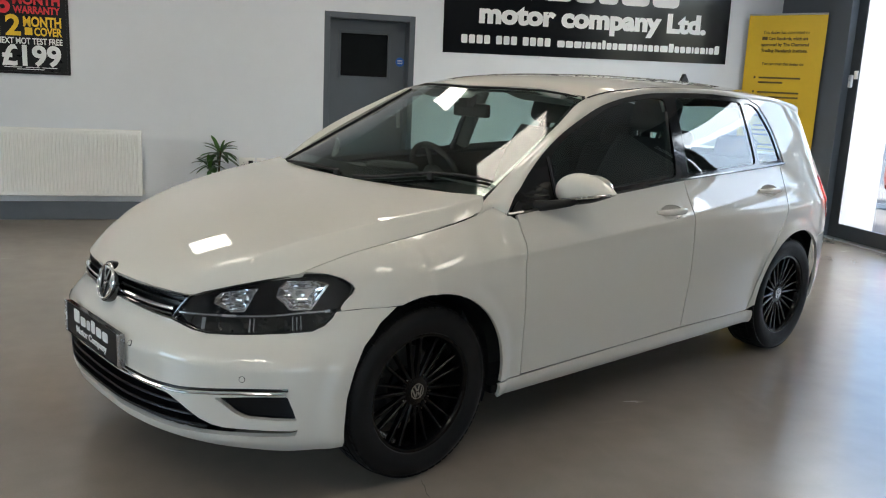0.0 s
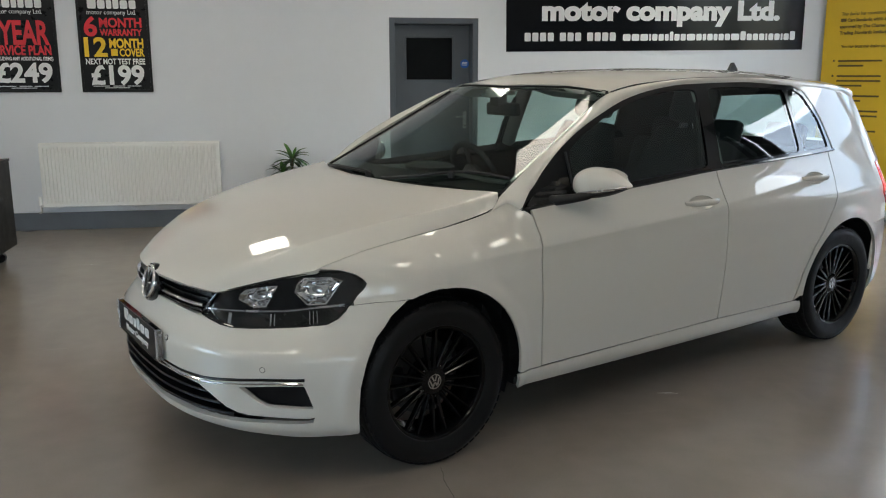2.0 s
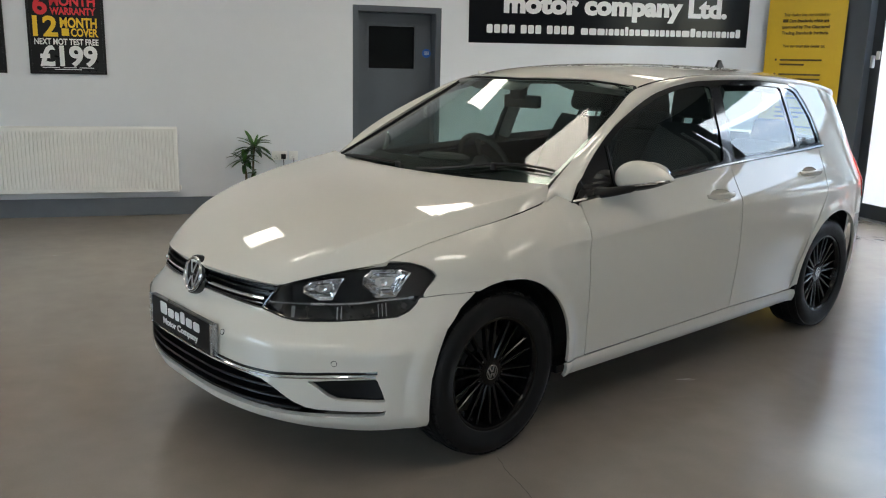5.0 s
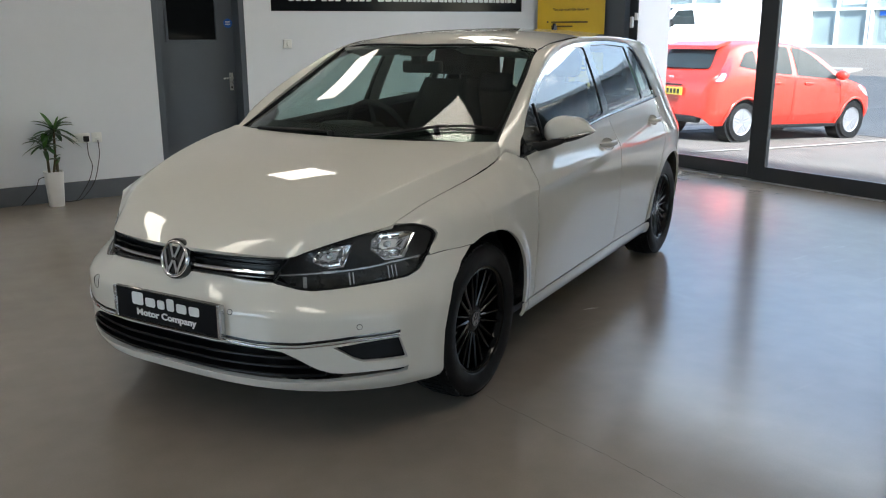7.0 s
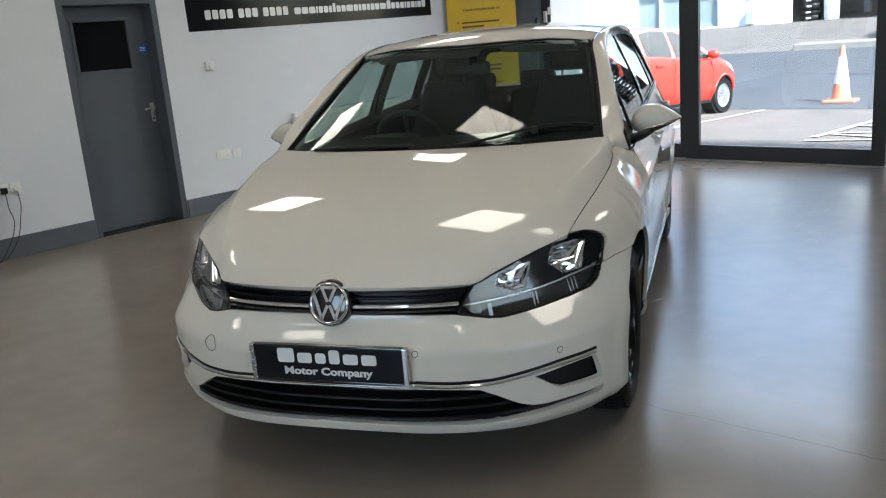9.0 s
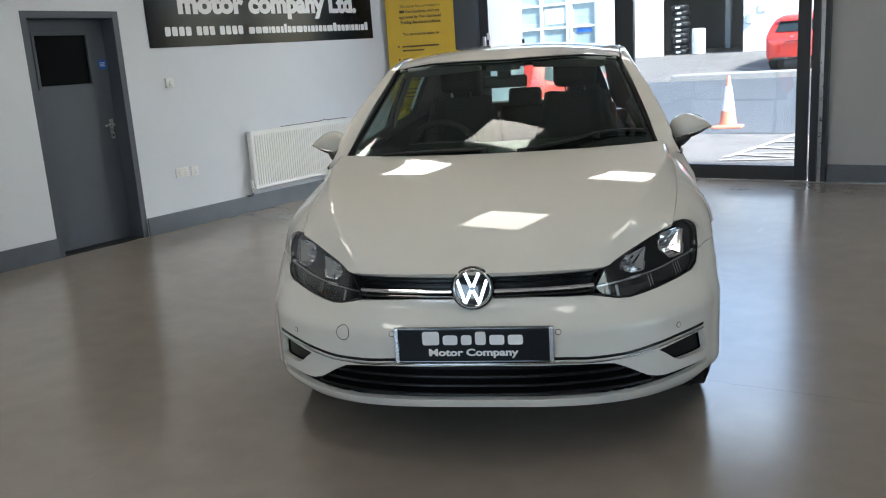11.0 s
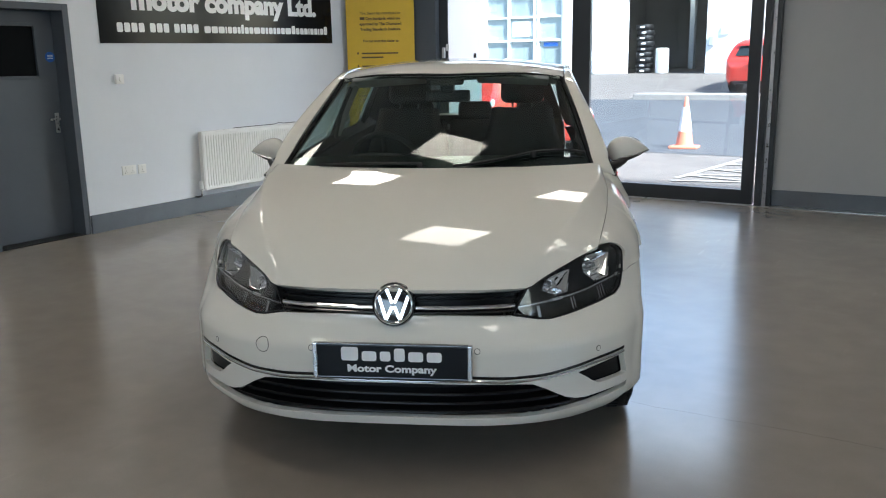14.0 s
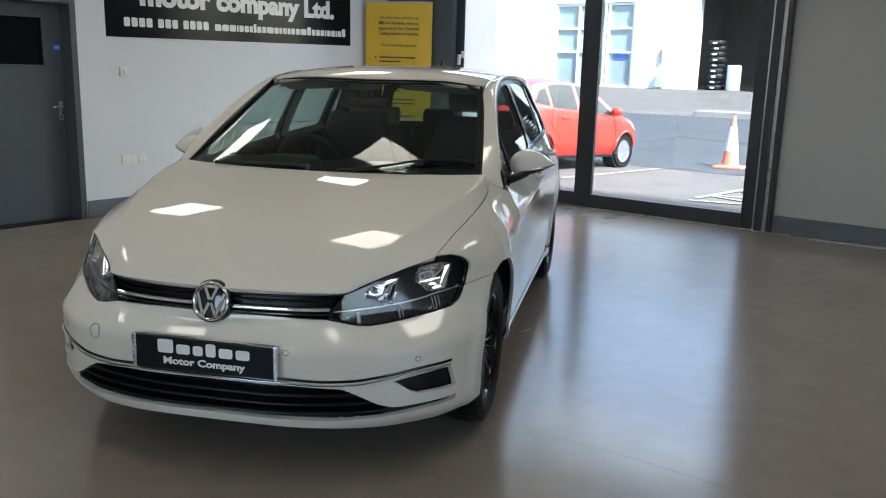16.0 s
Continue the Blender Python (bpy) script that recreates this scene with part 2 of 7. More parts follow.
def floor_material():
    """Beige floor paint: soft cloudy tone, fine speckle, faint arcs of scuffing and a hairline crack."""
    m = bpy.data.materials.new("painted_screed")
    m.use_nodes = True
    nt = m.node_tree
    b = nt.nodes["Principled BSDF"]
    b.inputs["Specular IOR Level"].default_value = 1.0
    link, add = nt.links.new, nt.nodes.new
    tc = add("ShaderNodeTexCoord")

    def noise(scale, detail, stretch=(1, 1, 1)):
        mp, n = add("ShaderNodeMapping"), add("ShaderNodeTexNoise")
        mp.inputs["Scale"].default_value = stretch
        n.inputs["Scale"].default_value, n.inputs["Detail"].default_value = scale, detail
        link(tc.outputs["Object"], mp.inputs["Vector"])
        link(mp.outputs[0], n.inputs["Vector"])
        return n.outputs["Fac"]

    def ramp(src, a, z0, z1, c=None, kind="SMOOTHERSTEP"):
        r = add("ShaderNodeMapRange")
        r.interpolation_type = kind
        r.inputs[1].default_value, r.inputs[2].default_value = a
        r.inputs[3].default_value, r.inputs[4].default_value = z0, z1
        link(src, r.inputs[0])
        return r.outputs[0]

    def math_(op, p, q):
        n = add("ShaderNodeMath")
        n.operation = op
        for k, v in enumerate((p, q)):
            if isinstance(v, (int, float)):
                n.inputs[k].default_value = v
            else:
                link(v, n.inputs[k])
        return n.outputs[0]
    cloud = math_("MULTIPLY", ramp(noise(0.9, 4), (0.25, 0.75), 0.90, 1.10, kind="LINEAR"), ramp(noise(7.0, 5), (0.3, 0.7), 0.955, 1.045, kind="LINEAR"))
    speck = ramp(noise(160, 2), (0.25, 0.75), 0.97, 1.03, kind="LINEAR")
    scuff = math_("MULTIPLY", ramp(noise(5.0, 5, (0.5, 3.0, 1)), (0.60, 0.74), 0.0, 1.0), ramp(noise(0.9, 2), (0.48, 0.66), 0.0, 1.0))
    wear = math_("MULTIPLY", ramp(noise(4.0, 6, (2.6, 0.5, 1)), (0.52, 0.74), 0.0, 0.4), ramp(noise(1.3, 2), (0.46, 0.62), 0.0, 1.0))
    scuff = math_("MAXIMUM", scuff, wear)
    tone = math_("MULTIPLY", math_("MULTIPLY", cloud, speck), math_("ADD", math_("MULTIPLY", scuff, 0.09), 1.0))
    v = add("ShaderNodeVectorMath")
    v.operation = "SCALE"
    v.inputs[0].default_value = (0.262, 0.228, 0.188)
    link(tone, v.inputs["Scale"])
    link(v.outputs[0], b.inputs["Base Color"])
    link(math_("ADD", math_("ADD", math_("MULTIPLY", noise(2.2, 4), 0.07), 0.175), math_("MULTIPLY", scuff, 0.07)), b.inputs["Roughness"])
    bp = add("ShaderNodeBump")
    bp.inputs["Strength"].default_value, bp.inputs["Distance"].default_value = 0.10, 0.01
    link(math_("ADD", math_("ADD", noise(6, 3), math_("MULTIPLY", noise(38, 4, (0.6, 2.2, 1)), 0.10)), math_("MULTIPLY", scuff, 0.03)), bp.inputs["Height"])
    link(bp.outputs[0], b.inputs["Normal"])
    return m


floor_paint = floor_material()

# ---------- the showroom ----------
WALL_Y, GLASS_X = 4.645, 5.72
WEST, SOUTH, CEIL = -7.0, -8.5, 3.05


def structure(name, bm, material, label, smooth=None):
    return tagged(finish(name, bm, material, smooth), label, name.rstrip("_0123456789").split("_")[0], kind="structure")


structure("floor", box(WEST - 0.2, GLASS_X + 0.1, SOUTH - 0.2, WALL_Y + 0.3, -0.2, 0.0), floor_paint, "smooth beige-grey painted screed floor, glossy and lightly scuffed")

# the long wall with a doorway
DX0, DX1, DH = 0.735, 1.61, 1.972
bm = box(WEST - 0.2, DX0, WALL_Y, WALL_Y + 0.3, 0, CEIL)
add_box(bm, DX1, GLASS_X + 0.35, WALL_Y, WALL_Y + 0.3, 0, CEIL)
add_box(bm, DX0, DX1, WALL_Y, WALL_Y + 0.3, DH, CEIL)
structure("wall_north", bm, wall_paint, "long white-painted plaster wall of the showroom with a doorway")


def holed(axis, at, a0, a1, h0, h1, z0, z1):
    """A wall with one wide window opening."""
    bm = bmesh.new()
    for p, q, r, s in ((a0, h0, 0, CEIL), (h1, a1, 0, CEIL), (h0, h1, 0, z0), (h0, h1, z1, CEIL)):
        add_box(bm, at - 0.2, at, p, q, r, s) if axis == "X" else add_box(bm, p, q, at - 0.2, at, r, s)
    return bm


structure("wall_west", holed("X", WEST, SOUTH, WALL_Y, -3.2, -0.6, 0.9, 2.4), wall_paint, "plain white-painted wall with a wide shop window")
structure("wall_south", holed("Y", SOUTH, WEST - 0.2, GLASS_X + 0.35, -2.6, 1.0, 0.9, 2.4), wall_paint, "plain white-painted wall with a wide shop window")
for name, m, w, power in (("west_window_light", look((WEST - 0.1, -1.9, 1.65), (0, -1.9, 1.65)), 2.6, 12), ("south_window_light", look((-0.8, SOUTH - 0.1, 1.65), (-0.8, 0, 1.65)), 3.6, 5)):
    li = new(name, bpy.data.lights.new(name, "AREA"))
    li.data.shape, li.data.size, li.data.size_y, li.data.energy, li.data.color = "RECTANGLE", w, 1.5, power, (0.72, 0.87, 1.0)
    li.matrix_basis = m
# added strip lamp under the door head, tops up the sky light on the floor
sky_in = new("glass_front_fill", bpy.data.lights.new("glass_front_fill", "AREA"))
sky_in.data.shape, sky_in.data.size, sky_in.data.size_y, sky_in.data.energy, sky_in.data.color = "RECTANGLE", 3.5, 0.25, 4, (0.86, 0.93, 1.0)
sky_in.matrix_basis = look((GLASS_X - 0.09, 1.75, 2.60), (GLASS_X - 1.09, 1.75, 1.75))
GY1 = 3.60      # the glazed opening
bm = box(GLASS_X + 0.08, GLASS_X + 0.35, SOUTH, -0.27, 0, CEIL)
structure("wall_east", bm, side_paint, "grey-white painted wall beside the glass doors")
bm = box(GLASS_X - 0.02, GLASS_X + 0.35, GY1, WALL_Y, 0, CEIL)
structure("column", bm, door_paint, "dark grey painted column in the corner by the glass front")
bm = box(WEST, GLASS_X + 0.35, SOUTH, WALL_Y, CEIL, CEIL + 0.2)
structure("ceiling", bm, ceiling_paint, "white suspended showroom ceiling")
bm = box(GLASS_X + 0.0, GLASS_X + 0.35, -0.27, GY1, 2.75, CEIL)
structure("lintel", bm, frame_metal, "dark metal head over the glass doors")


def skirting(name, x0, x1, y0, y1, label="dark blue-grey painted skirting board"):
    bm = box(x0, x1, y0, y1, 0, 0.165, 0.006)
    tagged(finish(name, bm, skirting_paint), label, "skirting", kind="structure")


skirting("baseboard", WEST, DX0, WALL_Y - 0.02, WALL_Y)
skirting("baseboard", DX1, GLASS_X - 0.02, WALL_Y - 0.02, WALL_Y)
skirting("baseboard", GLASS_X + 0.055, GLASS_X + 0.08, SOUTH, -0.27, "dark painted skirting board under the side wall")
skirting("baseboard", DX0 - 0.02, DX0, WALL_Y, WALL_Y + 0.15)
skirting("baseboard", DX1, DX1 + 0.02, WALL_Y, WALL_Y + 0.15)

# hairline crack in the floor
crack_mat = mat("crack_dirt", (0.05, 0.042, 0.034), 0.8, var=0.3, scale=40)
rnd = random.Random(4)
way = [(0.372, -0.80), (0.366, -0.92), (0.378, -1.02), (0.388, -1.2), (0.408, -1.45), (0.412, -1.62), (0.411, -1.79), (0.43, -2.0)]
bm = bmesh.new()
last = None
for (xa, ya), (xb, yb) in zip(way, way[1:]):
    for k in range(8):
        t = k / 8
        x, y, w = xa + (xb - xa) * t + rnd.uniform(-0.003, 0.003), ya + (yb - ya) * t, rnd.uniform(0.0006, 0.0016)
        pair = (bm.verts.new((x - w, y, 0.0008)), bm.verts.new((x + w, y, 0.0008)))
        if last:
            bm.faces.new((last[0], last[1], pair[1], pair[0]))
        last = pair
structure("floor_crack", bm, crack_mat, "hairline crack across the painted floor")

# ---------- the glass front ----------
gf = anchor("window_1", pose(GLASS_X, 0, 0), "tall dark-framed sliding glass doors to the yard, closed", "glass doors", kind="structure")


def leaf_frame(x, y0, y1, sl, sr):
    fr = bmesh.new()
    add_box(fr, x, x + 0.05, y0, y0 + sl, 0.012, 2.70, 0.003)
    add_box(fr, x, x + 0.05, y1 - sr, y1, 0.012, 2.70, 0.003)
    add_box(fr, x, x + 0.05, y0 + sl, y1 - sr, 0.012, 0.155, 0.003)
    add_box(fr, x, x + 0.05, y0 + sl, y1 - sr, 2.60, 2.70, 0.003)
    f = part("door_panel", fr, frame_metal, gf, "dark metal sliding panel")
    p = part("pane", box(x + 0.02, x + 0.026, y0 + sl, y1 - sr, 0.155, 2.60), pane_glass, f, "clear glass pane")
    p.visible_shadow = False


leaf_frame(0.0, -0.10, 1.80, 0.115, 0.145)
leaf_frame(0.058, 1.76, 3.60, 0.13, 0.12)
part("floor_track", box(-0.02, 0.13, -0.12, 3.60, 0.0, 0.012, 0.002), alu, gf)
part("head_track", box(-0.01, 0.12, -0.12, 3.60, 2.70, 2.75), frame_metal, gf)
part("jamb", box(-0.02, 0.07, -0.185, -0.12, 0.0, 2.75, 0.004), frame_metal, gf)
part("jamb_strip", box(0.02, 0.09, -0.225, -0.187, 0.0, 2.75, 0.003), alu, gf, "bare aluminium strip")
part("jamb", box(0.0, 0.10, -0.27, -0.227, 0.0, 2.75, 0.004), frame_metal, gf)
part("floor_strip", box(-0.03, 0.055, -8.5, -0.12, 0.0, 0.006), alu, gf, "thin metal floor strip")
part("lock", box(-0.03, 0.0, 3.475, 3.51, 1.50, 1.62, 0.006), alu, gf, "small metal lock")
part("lock_plate", box(-0.012, -0.001, 3.415, 3.462, 1.58, 1.66, 0.004), plastic_white, gf)


def film_material():
    m = mat("white_film", (0.85, 0.85, 0.84), 0.6, var=0.02, scale=2)
    nt = m.node_tree
    tl, ad = nt.nodes.new("ShaderNodeBsdfTranslucent"), nt.nodes.new("ShaderNodeMixShader")
    tl.inputs[0].default_value = (0.9, 0.9, 0.9, 1)
    ad.inputs[0].default_value = 0.75
    nt.links.new(nt.nodes["Principled BSDF"].outputs[0], ad.inputs[1])
    nt.links.new(tl.outputs[0], ad.inputs[2])
    nt.links.new(ad.outputs[0], nt.nodes["Material Output"].inputs[0])
    return m


part("window_film", box(0.070, 0.073, 3.03, 3.48, 0.156, 2.599), film_material(), gf, "white translucent film on the glass")

# ---------- the white hatchback: its surfaces, nose towards -y, left side +x, front axle at y = 0 ----------
from mathutils.geometry import delaunay_2d_cdt


def smooth01(t):
    t = min(max(t, 0.0), 1.0)
    return t * t * (3 - 2 * t)


class Plan:
    """A half outline seen from above, by the share of its length."""

    def __init__(self, rows):
        pts = [Vector(r) for r in rows]
        s = [0.0]
        for a, b in zip(pts, pts[1:]):
            s.append(s[-1] + (b - a).length)
        self.length = s[-1]
        u = [k / s[-1] for k in s]
        self.x, self.y = spline(list(zip(u, [p.x for p in pts]))), spline(list(zip(u, [p.y for p in pts])))
        n = 400
        tab = [(self.x(k / n), self.y(k / n)) for k in range(n + 1)]
        near = lambda k: (-tab[-k][0], tab[-k][1]) if k < 0 else (2 * tab[n][0] - tab[2 * n - k][0], 2 * tab[n][1] - tab[2 * n - k][1]) if k > n else tab[k]
        for _ in range(3):
            tab = [tuple(sum(near(k + d)[c] for d in range(-7, 8)) / 15 for c in (0, 1)) for k in range(n + 1)]
        self.tab = tab

    def at(self, q):
        q = min(max(q, 0.0), 1.0) * 400
        k = min(int(q), 399)
        a, b, t = self.tab[k], self.tab[k + 1], q - k
        return a[0] + (b[0] - a[0]) * t, a[1] + (b[1] - a[1]) * t


NOSE_LOW = Plan([(0.0, -0.832), (0.2, -0.826), (0.32, -0.808), (0.42, -0.782), (0.5, -0.752), (0.56, -0.72), (0.63, -0.674), (0.694, -0.618), (0.75, -0.562), (0.795, -0.508), (0.825, -0.452), (0.85, -0.395), (0.872, -0.31), (0.885, -0.21), (0.89, -0.1), (0.892, 0.0)])
NOSE_HIGH = Plan([(0.0, -0.775), (0.2, -0.762), (0.33, -0.742), (0.406, -0.719), (0.448, -0.694), (0.54, -0.618), (0.615, -0.552), (0.675, -0.495), (0.72, -0.452), (0.765, -0.410), (0.8, -0.370), (0.83, -0.325), (0.858, -0.265), (0.88, -0.195), (0.892, -0.115), (0.895, 0.0)])
NOSE_TOP = Plan([(0.0, -0.748), (0.2, -0.733), (0.33, -0.706), (0.4, -0.683), (0.445, -0.655), (0.51, -0.590), (0.591, -0.512), (0.67, -0.430), (0.702, -0.398), (0.745, -0.345), (0.775, -0.295), (0.80, -0.245), (0.835, -0.165), (0.86, -0.085), (0.876, 0.0)])
lip_back = spline([(0.19, 0.035), (0.24, 0.008), (0.30, 0.0), (0.45, 0.0)])


def nose(q, z, off=0.0):
    """The front of the car: q runs from its middle to the front axle. off: how far inside."""
    def raw(q, z):
        s = -1 if q < 0 else 1
        xl, yl = NOSE_LOW.at(abs(q))
        xh, yh = NOSE_HIGH.at(abs(q))
        w = min(max((z - 0.487) / 0.095, 0.0), 1.0) ** 1.2
        x, y = xl + (xh - xl) * w, yl + (yh - yl) * w
        front = 1 - smooth01((abs(q) - 0.55) / 0.45)
        y += (lip_back(z) if z < 0.45 else 0) * front
        if z > 0.586:
            xt, yt = NOSE_TOP.at(abs(q))
            k = (z - 0.586) / 0.164
            x, y = x + (xt - xh) * k, y + (yt - yh) * k
        x += flare(y, z)
        x -= 0.03 * smooth01((0.24 - z) / 0.05) * min(x / 0.5, 1)
        return Vector((s * x, y, z))
    p = raw(q, z)
    if off:
        n = (raw(q + 0.004, z) - raw(q - 0.004, z)).cross(raw(q, z + 0.004) - raw(q, z - 0.004)).normalized()
        if n.y > 0.2 or n.x * p.x < -0.1:
            n = -n
        p -= n * off
    return p


def nose_q(y, z):
    """The q at which the front passes y."""
    lo, hi = 0.0, 1.0
    for _ in range(26):
        m = (lo + hi) / 2
        lo, hi = (m, hi) if nose(m, z).y < y else (lo, m)
    return lo


def nose_x(x, z):
    """The q at which the front passes x."""
    lo, hi = 0.0, 1.0
    for _ in range(26):
        m = (lo + hi) / 2
        lo, hi = (m, hi) if nose(m, z).x < x else (lo, m)
    return lo


def flare(y, z):
    """The lip that swells round the wheel arches."""
    r = min(math.hypot(y, z - 0.316), math.hypot(y - 2.63, z - 0.316))
    return 0.012 * (1 - smooth01((r - 0.385) / 0.05))


body_x = spline([(0.18, 0.775), (0.205, 0.82), (0.23, 0.848), (0.27, 0.863), (0.32, 0.869), (0.42, 0.878), (0.52, 0.887), (0.62, 0.892), (0.72, 0.892), (0.79, 0.889), (0.82, 0.885), (0.85, 0.870), (0.90, 0.846), (0.95, 0.822), (1.0, 0.801), (1.1, 0.764), (1.2, 0.721), (1.3, 0.674), (1.38, 0.636), (1.42, 0.615)])
rear_share = spline([(2.4, 1.0), (2.6, 0.998), (2.75, 0.99), (2.9, 0.972), (3.05, 0.94), (3.15, 0.905), (3.22, 0.87), (3.28, 0.82), (3.33, 0.74)])
rear_lean = spline([(0.2, -0.03), (0.4, 0.0), (0.6, -0.02), (0.92, -0.06), (1.06, -0.1), (1.28, -0.15), (1.42, -0.2)])
# the bonnet: height along the middle, at its crease and at its side edge
hood_mid = lambda y: 0.947 + 0.167 * y - 0.068 * y * y + 0.198 * y ** 3
crease_x = spline([(-0.8, 0.40), (-0.62, 0.472), (-0.536, 0.515), (-0.446, 0.552), (-0.259, 0.625), (-0.09, 0.675), (0.093, 0.718), (0.25, 0.742), (0.4, 0.75)])
crease_z = lambda y: hood_mid(y) - 0.022
edge_x = spline([(-0.8, 0.58), (-0.6, 0.655), (-0.41, 0.701), (-0.34, 0.714), (-0.21, 0.736), (-0.07, 0.754), (0.09, 0.767), (0.19, 0.774), (0.28, 0.772), (0.34, 0.762), (0.40, 0.748)])
edge_z = spline([(-0.8, 0.60), (-0.6, 0.700), (-0.41, 0.769), (-0.34, 0.792), (-0.21, 0.827), (-0.07, 0.852), (0.09, 0.877), (0.19, 0.896), (0.28, 0.914), (0.34, 0.930), (0.40, 0.950)])
# the front edge: in plan along the grille and the lamps, its height, and the depth of the roll down to it
front_y = spline([(0.0, -0.776), (0.12, -0.768), (0.25, -0.746), (0.36, -0.715), (0.445, -0.676), (0.51, -0.602), (0.591, -0.520), (0.67, -0.437), (0.702, -0.408), (0.745, -0.352)])
front_z = spline([(0.0, 0.692), (0.12, 0.690), (0.36, 0.682), (0.445, 0.679), (0.51, 0.702), (0.591, 0.733), (0.67, 0.760), (0.702, 0.770), (0.745, 0.783)])
ROLL = 0.12


def plateau(a, y):
    """The bonnet without its front roll: a shallow crown, a crease and a steeper shoulder."""
    xc, zc, zk = crease_x(y), hood_mid(y), crease_z(y)
    if a <= xc:
        return zc - (zc - zk) * (a / xc) ** 2
    xe, ze = edge_x(y), edge_z(y)
    t = (a - xc) / max(xe - xc, 0.02)
    return zk - (zk - ze) * (0.72 * t + 0.28 * t * t)


def hood(x, y, off=0.0):
    a = abs(x)
    z = plateau(a, y)
    yf = front_y(a)
    d = 1 - (y - yf) / ROLL
    if d > 0:
        z -= (plateau(a, yf) - front_z(a)) * d ** 2.2
    return Vector((x, y, z - off))


flank_crease = spline([(-0.5, 0.72), (-0.25, 0.742), (0.0, 0.757), (0.2, 0.768), (0.45, 0.781), (0.93, 0.806), (1.29, 0.826), (1.53, 0.842), (1.91, 0.876), (2.39, 0.92), (3.4, 0.95)])


def side(y, z, off=0.0):
    """The left flank."""
    if y < 0:
        zz = min(z, 0.70)
        p = nose(nose_q(y, zz), zz)
        x = p.x
    else:
        x = body_x(z) + flare(y, z)
    if y < 0.48:
        w = 1 - smooth01((y - 0.36) / 0.1)
        ze, xe = edge_z(min(y, 0.4)), edge_x(min(y, 0.4))
        z1 = 0.68
        if z > z1:
            x1 = nose(nose_q(y, z1), z1).x if y < 0 else body_x(z1) + flare(y, z1)
            h = ze - z1
            c = min(0.72, 1 - 0.035 / h) if h > 0.05 else 0.5
            k = min((z - z1) / h, 1.02)
            t = (-c + math.sqrt(max(c * c + (1 - 2 * c) * k, 0))) / (1 - 2 * c) if abs(1 - 2 * c) > 1e-4 else k
            xx = (1 - t) ** 2 * x1 + 2 * t * (1 - t) * (x1 - 0.10 * (x1 - xe)) + t * t * xe
            x = x + (xx - x) * w
    d = z - flank_crease(y)
    d = d / 0.10 if d > 0 else -d / 0.055
    if d < 1:
        x += 0.0085 * (1 - d) ** 1.7 * smooth01((y + 0.05) / 0.4) * (1 - smooth01((y - 2.3) / 0.35))
    if y > 2.4:
        x *= rear_share(max(y - rear_lean(z), 2.4))
    return Vector((x - off, y, z))


rail_x = spline([(0.38, 0.725), (0.6, 0.690), (0.85, 0.645), (1.08, 0.603), (1.4, 0.612), (2.0, 0.608), (2.6, 0.585), (3.0, 0.56), (3.3, 0.52)])


def screen(x, y, off=0.0):
    a = 0.172 + 0.15 * (y - 0.385) + 0.02 * x * x
    u = min(max((y - 0.24) / 0.8, 0.0), 1.0)
    z = 0.985 + 0.545 * (y - 0.24) + 0.15 * u * (1 - u) ** 3 * max(0.0, 1 - (x / rail_x(y)) ** 2) - a * rail_x(y) ** 2 * (abs(x) / rail_x(y)) ** 2.5
    return Vector((x, y + off * 0.45, z - off))


roof_mid = spline([(0.9, 1.350), (0.958, 1.382), (1.03, 1.405), (1.2, 1.437), (1.5, 1.457), (1.9, 1.466), (2.3, 1.463), (2.7, 1.45), (3.0, 1.425), (3.3, 1.385)])
rail_z = spline([(0.38, 0.968), (0.6, 1.10), (0.85, 1.235), (1.08, 1.350), (1.3, 1.390), (1.7, 1.413), (2.2, 1.411), (2.6, 1.392), (3.0, 1.355), (3.3, 1.32)])


def roof(x, y, off=0.0):
    zc, xe, ze = roof_mid(y), rail_x(max(y, 1.0)), rail_z(max(y, 1.08))
    return Vector((x, y, zc - (zc - ze) * abs(x / xe) ** 2.3 - off))


def dense(poly, step):
    out = []
    for a, b in zip(poly, poly[1:] + poly[:1]):
        a, b = Vector(a), Vector(b)
        n = max(1, math.ceil((b - a).length / step))
        out += [a + (b - a) * (k / n) for k in range(n)]
    return out


def rounded(poly, r, seg=4):
    """The outline with its corners rounded off."""
    out = []
    n = len(poly)
    for i in range(n):
        p, a, b = Vector(poly[i]), Vector(poly[i - 1]), Vector(poly[(i + 1) % n])
        da, db = a - p, b - p
        k = min(r, da.length * 0.45, db.length * 0.45)
        s, e = p + da.normalized() * k, p + db.normalized() * k
        out += [tuple((1 - t) ** 2 * s + 2 * t * (1 - t) * p + t * t * e) for t in (j / seg for j in range(seg + 1))]
    return out


def inside(P, loops):
    """For each of the points P, whether it lies within the loops (even-odd)."""
    res = np.zeros(len(P), bool)
    for L in loops:
        A = np.array(L)
        B = np.roll(A, -1, axis=0)
        for (x0, y0), (x1, y1) in zip(A, B):
            if y0 != y1:
                hit = ((P[:, 1] > min(y0, y1)) & (P[:, 1] <= max(y0, y1)))
                res ^= hit & (P[:, 0] < x0 + (P[:, 1] - y0) * (x1 - x0) / (y1 - y0))
    return res


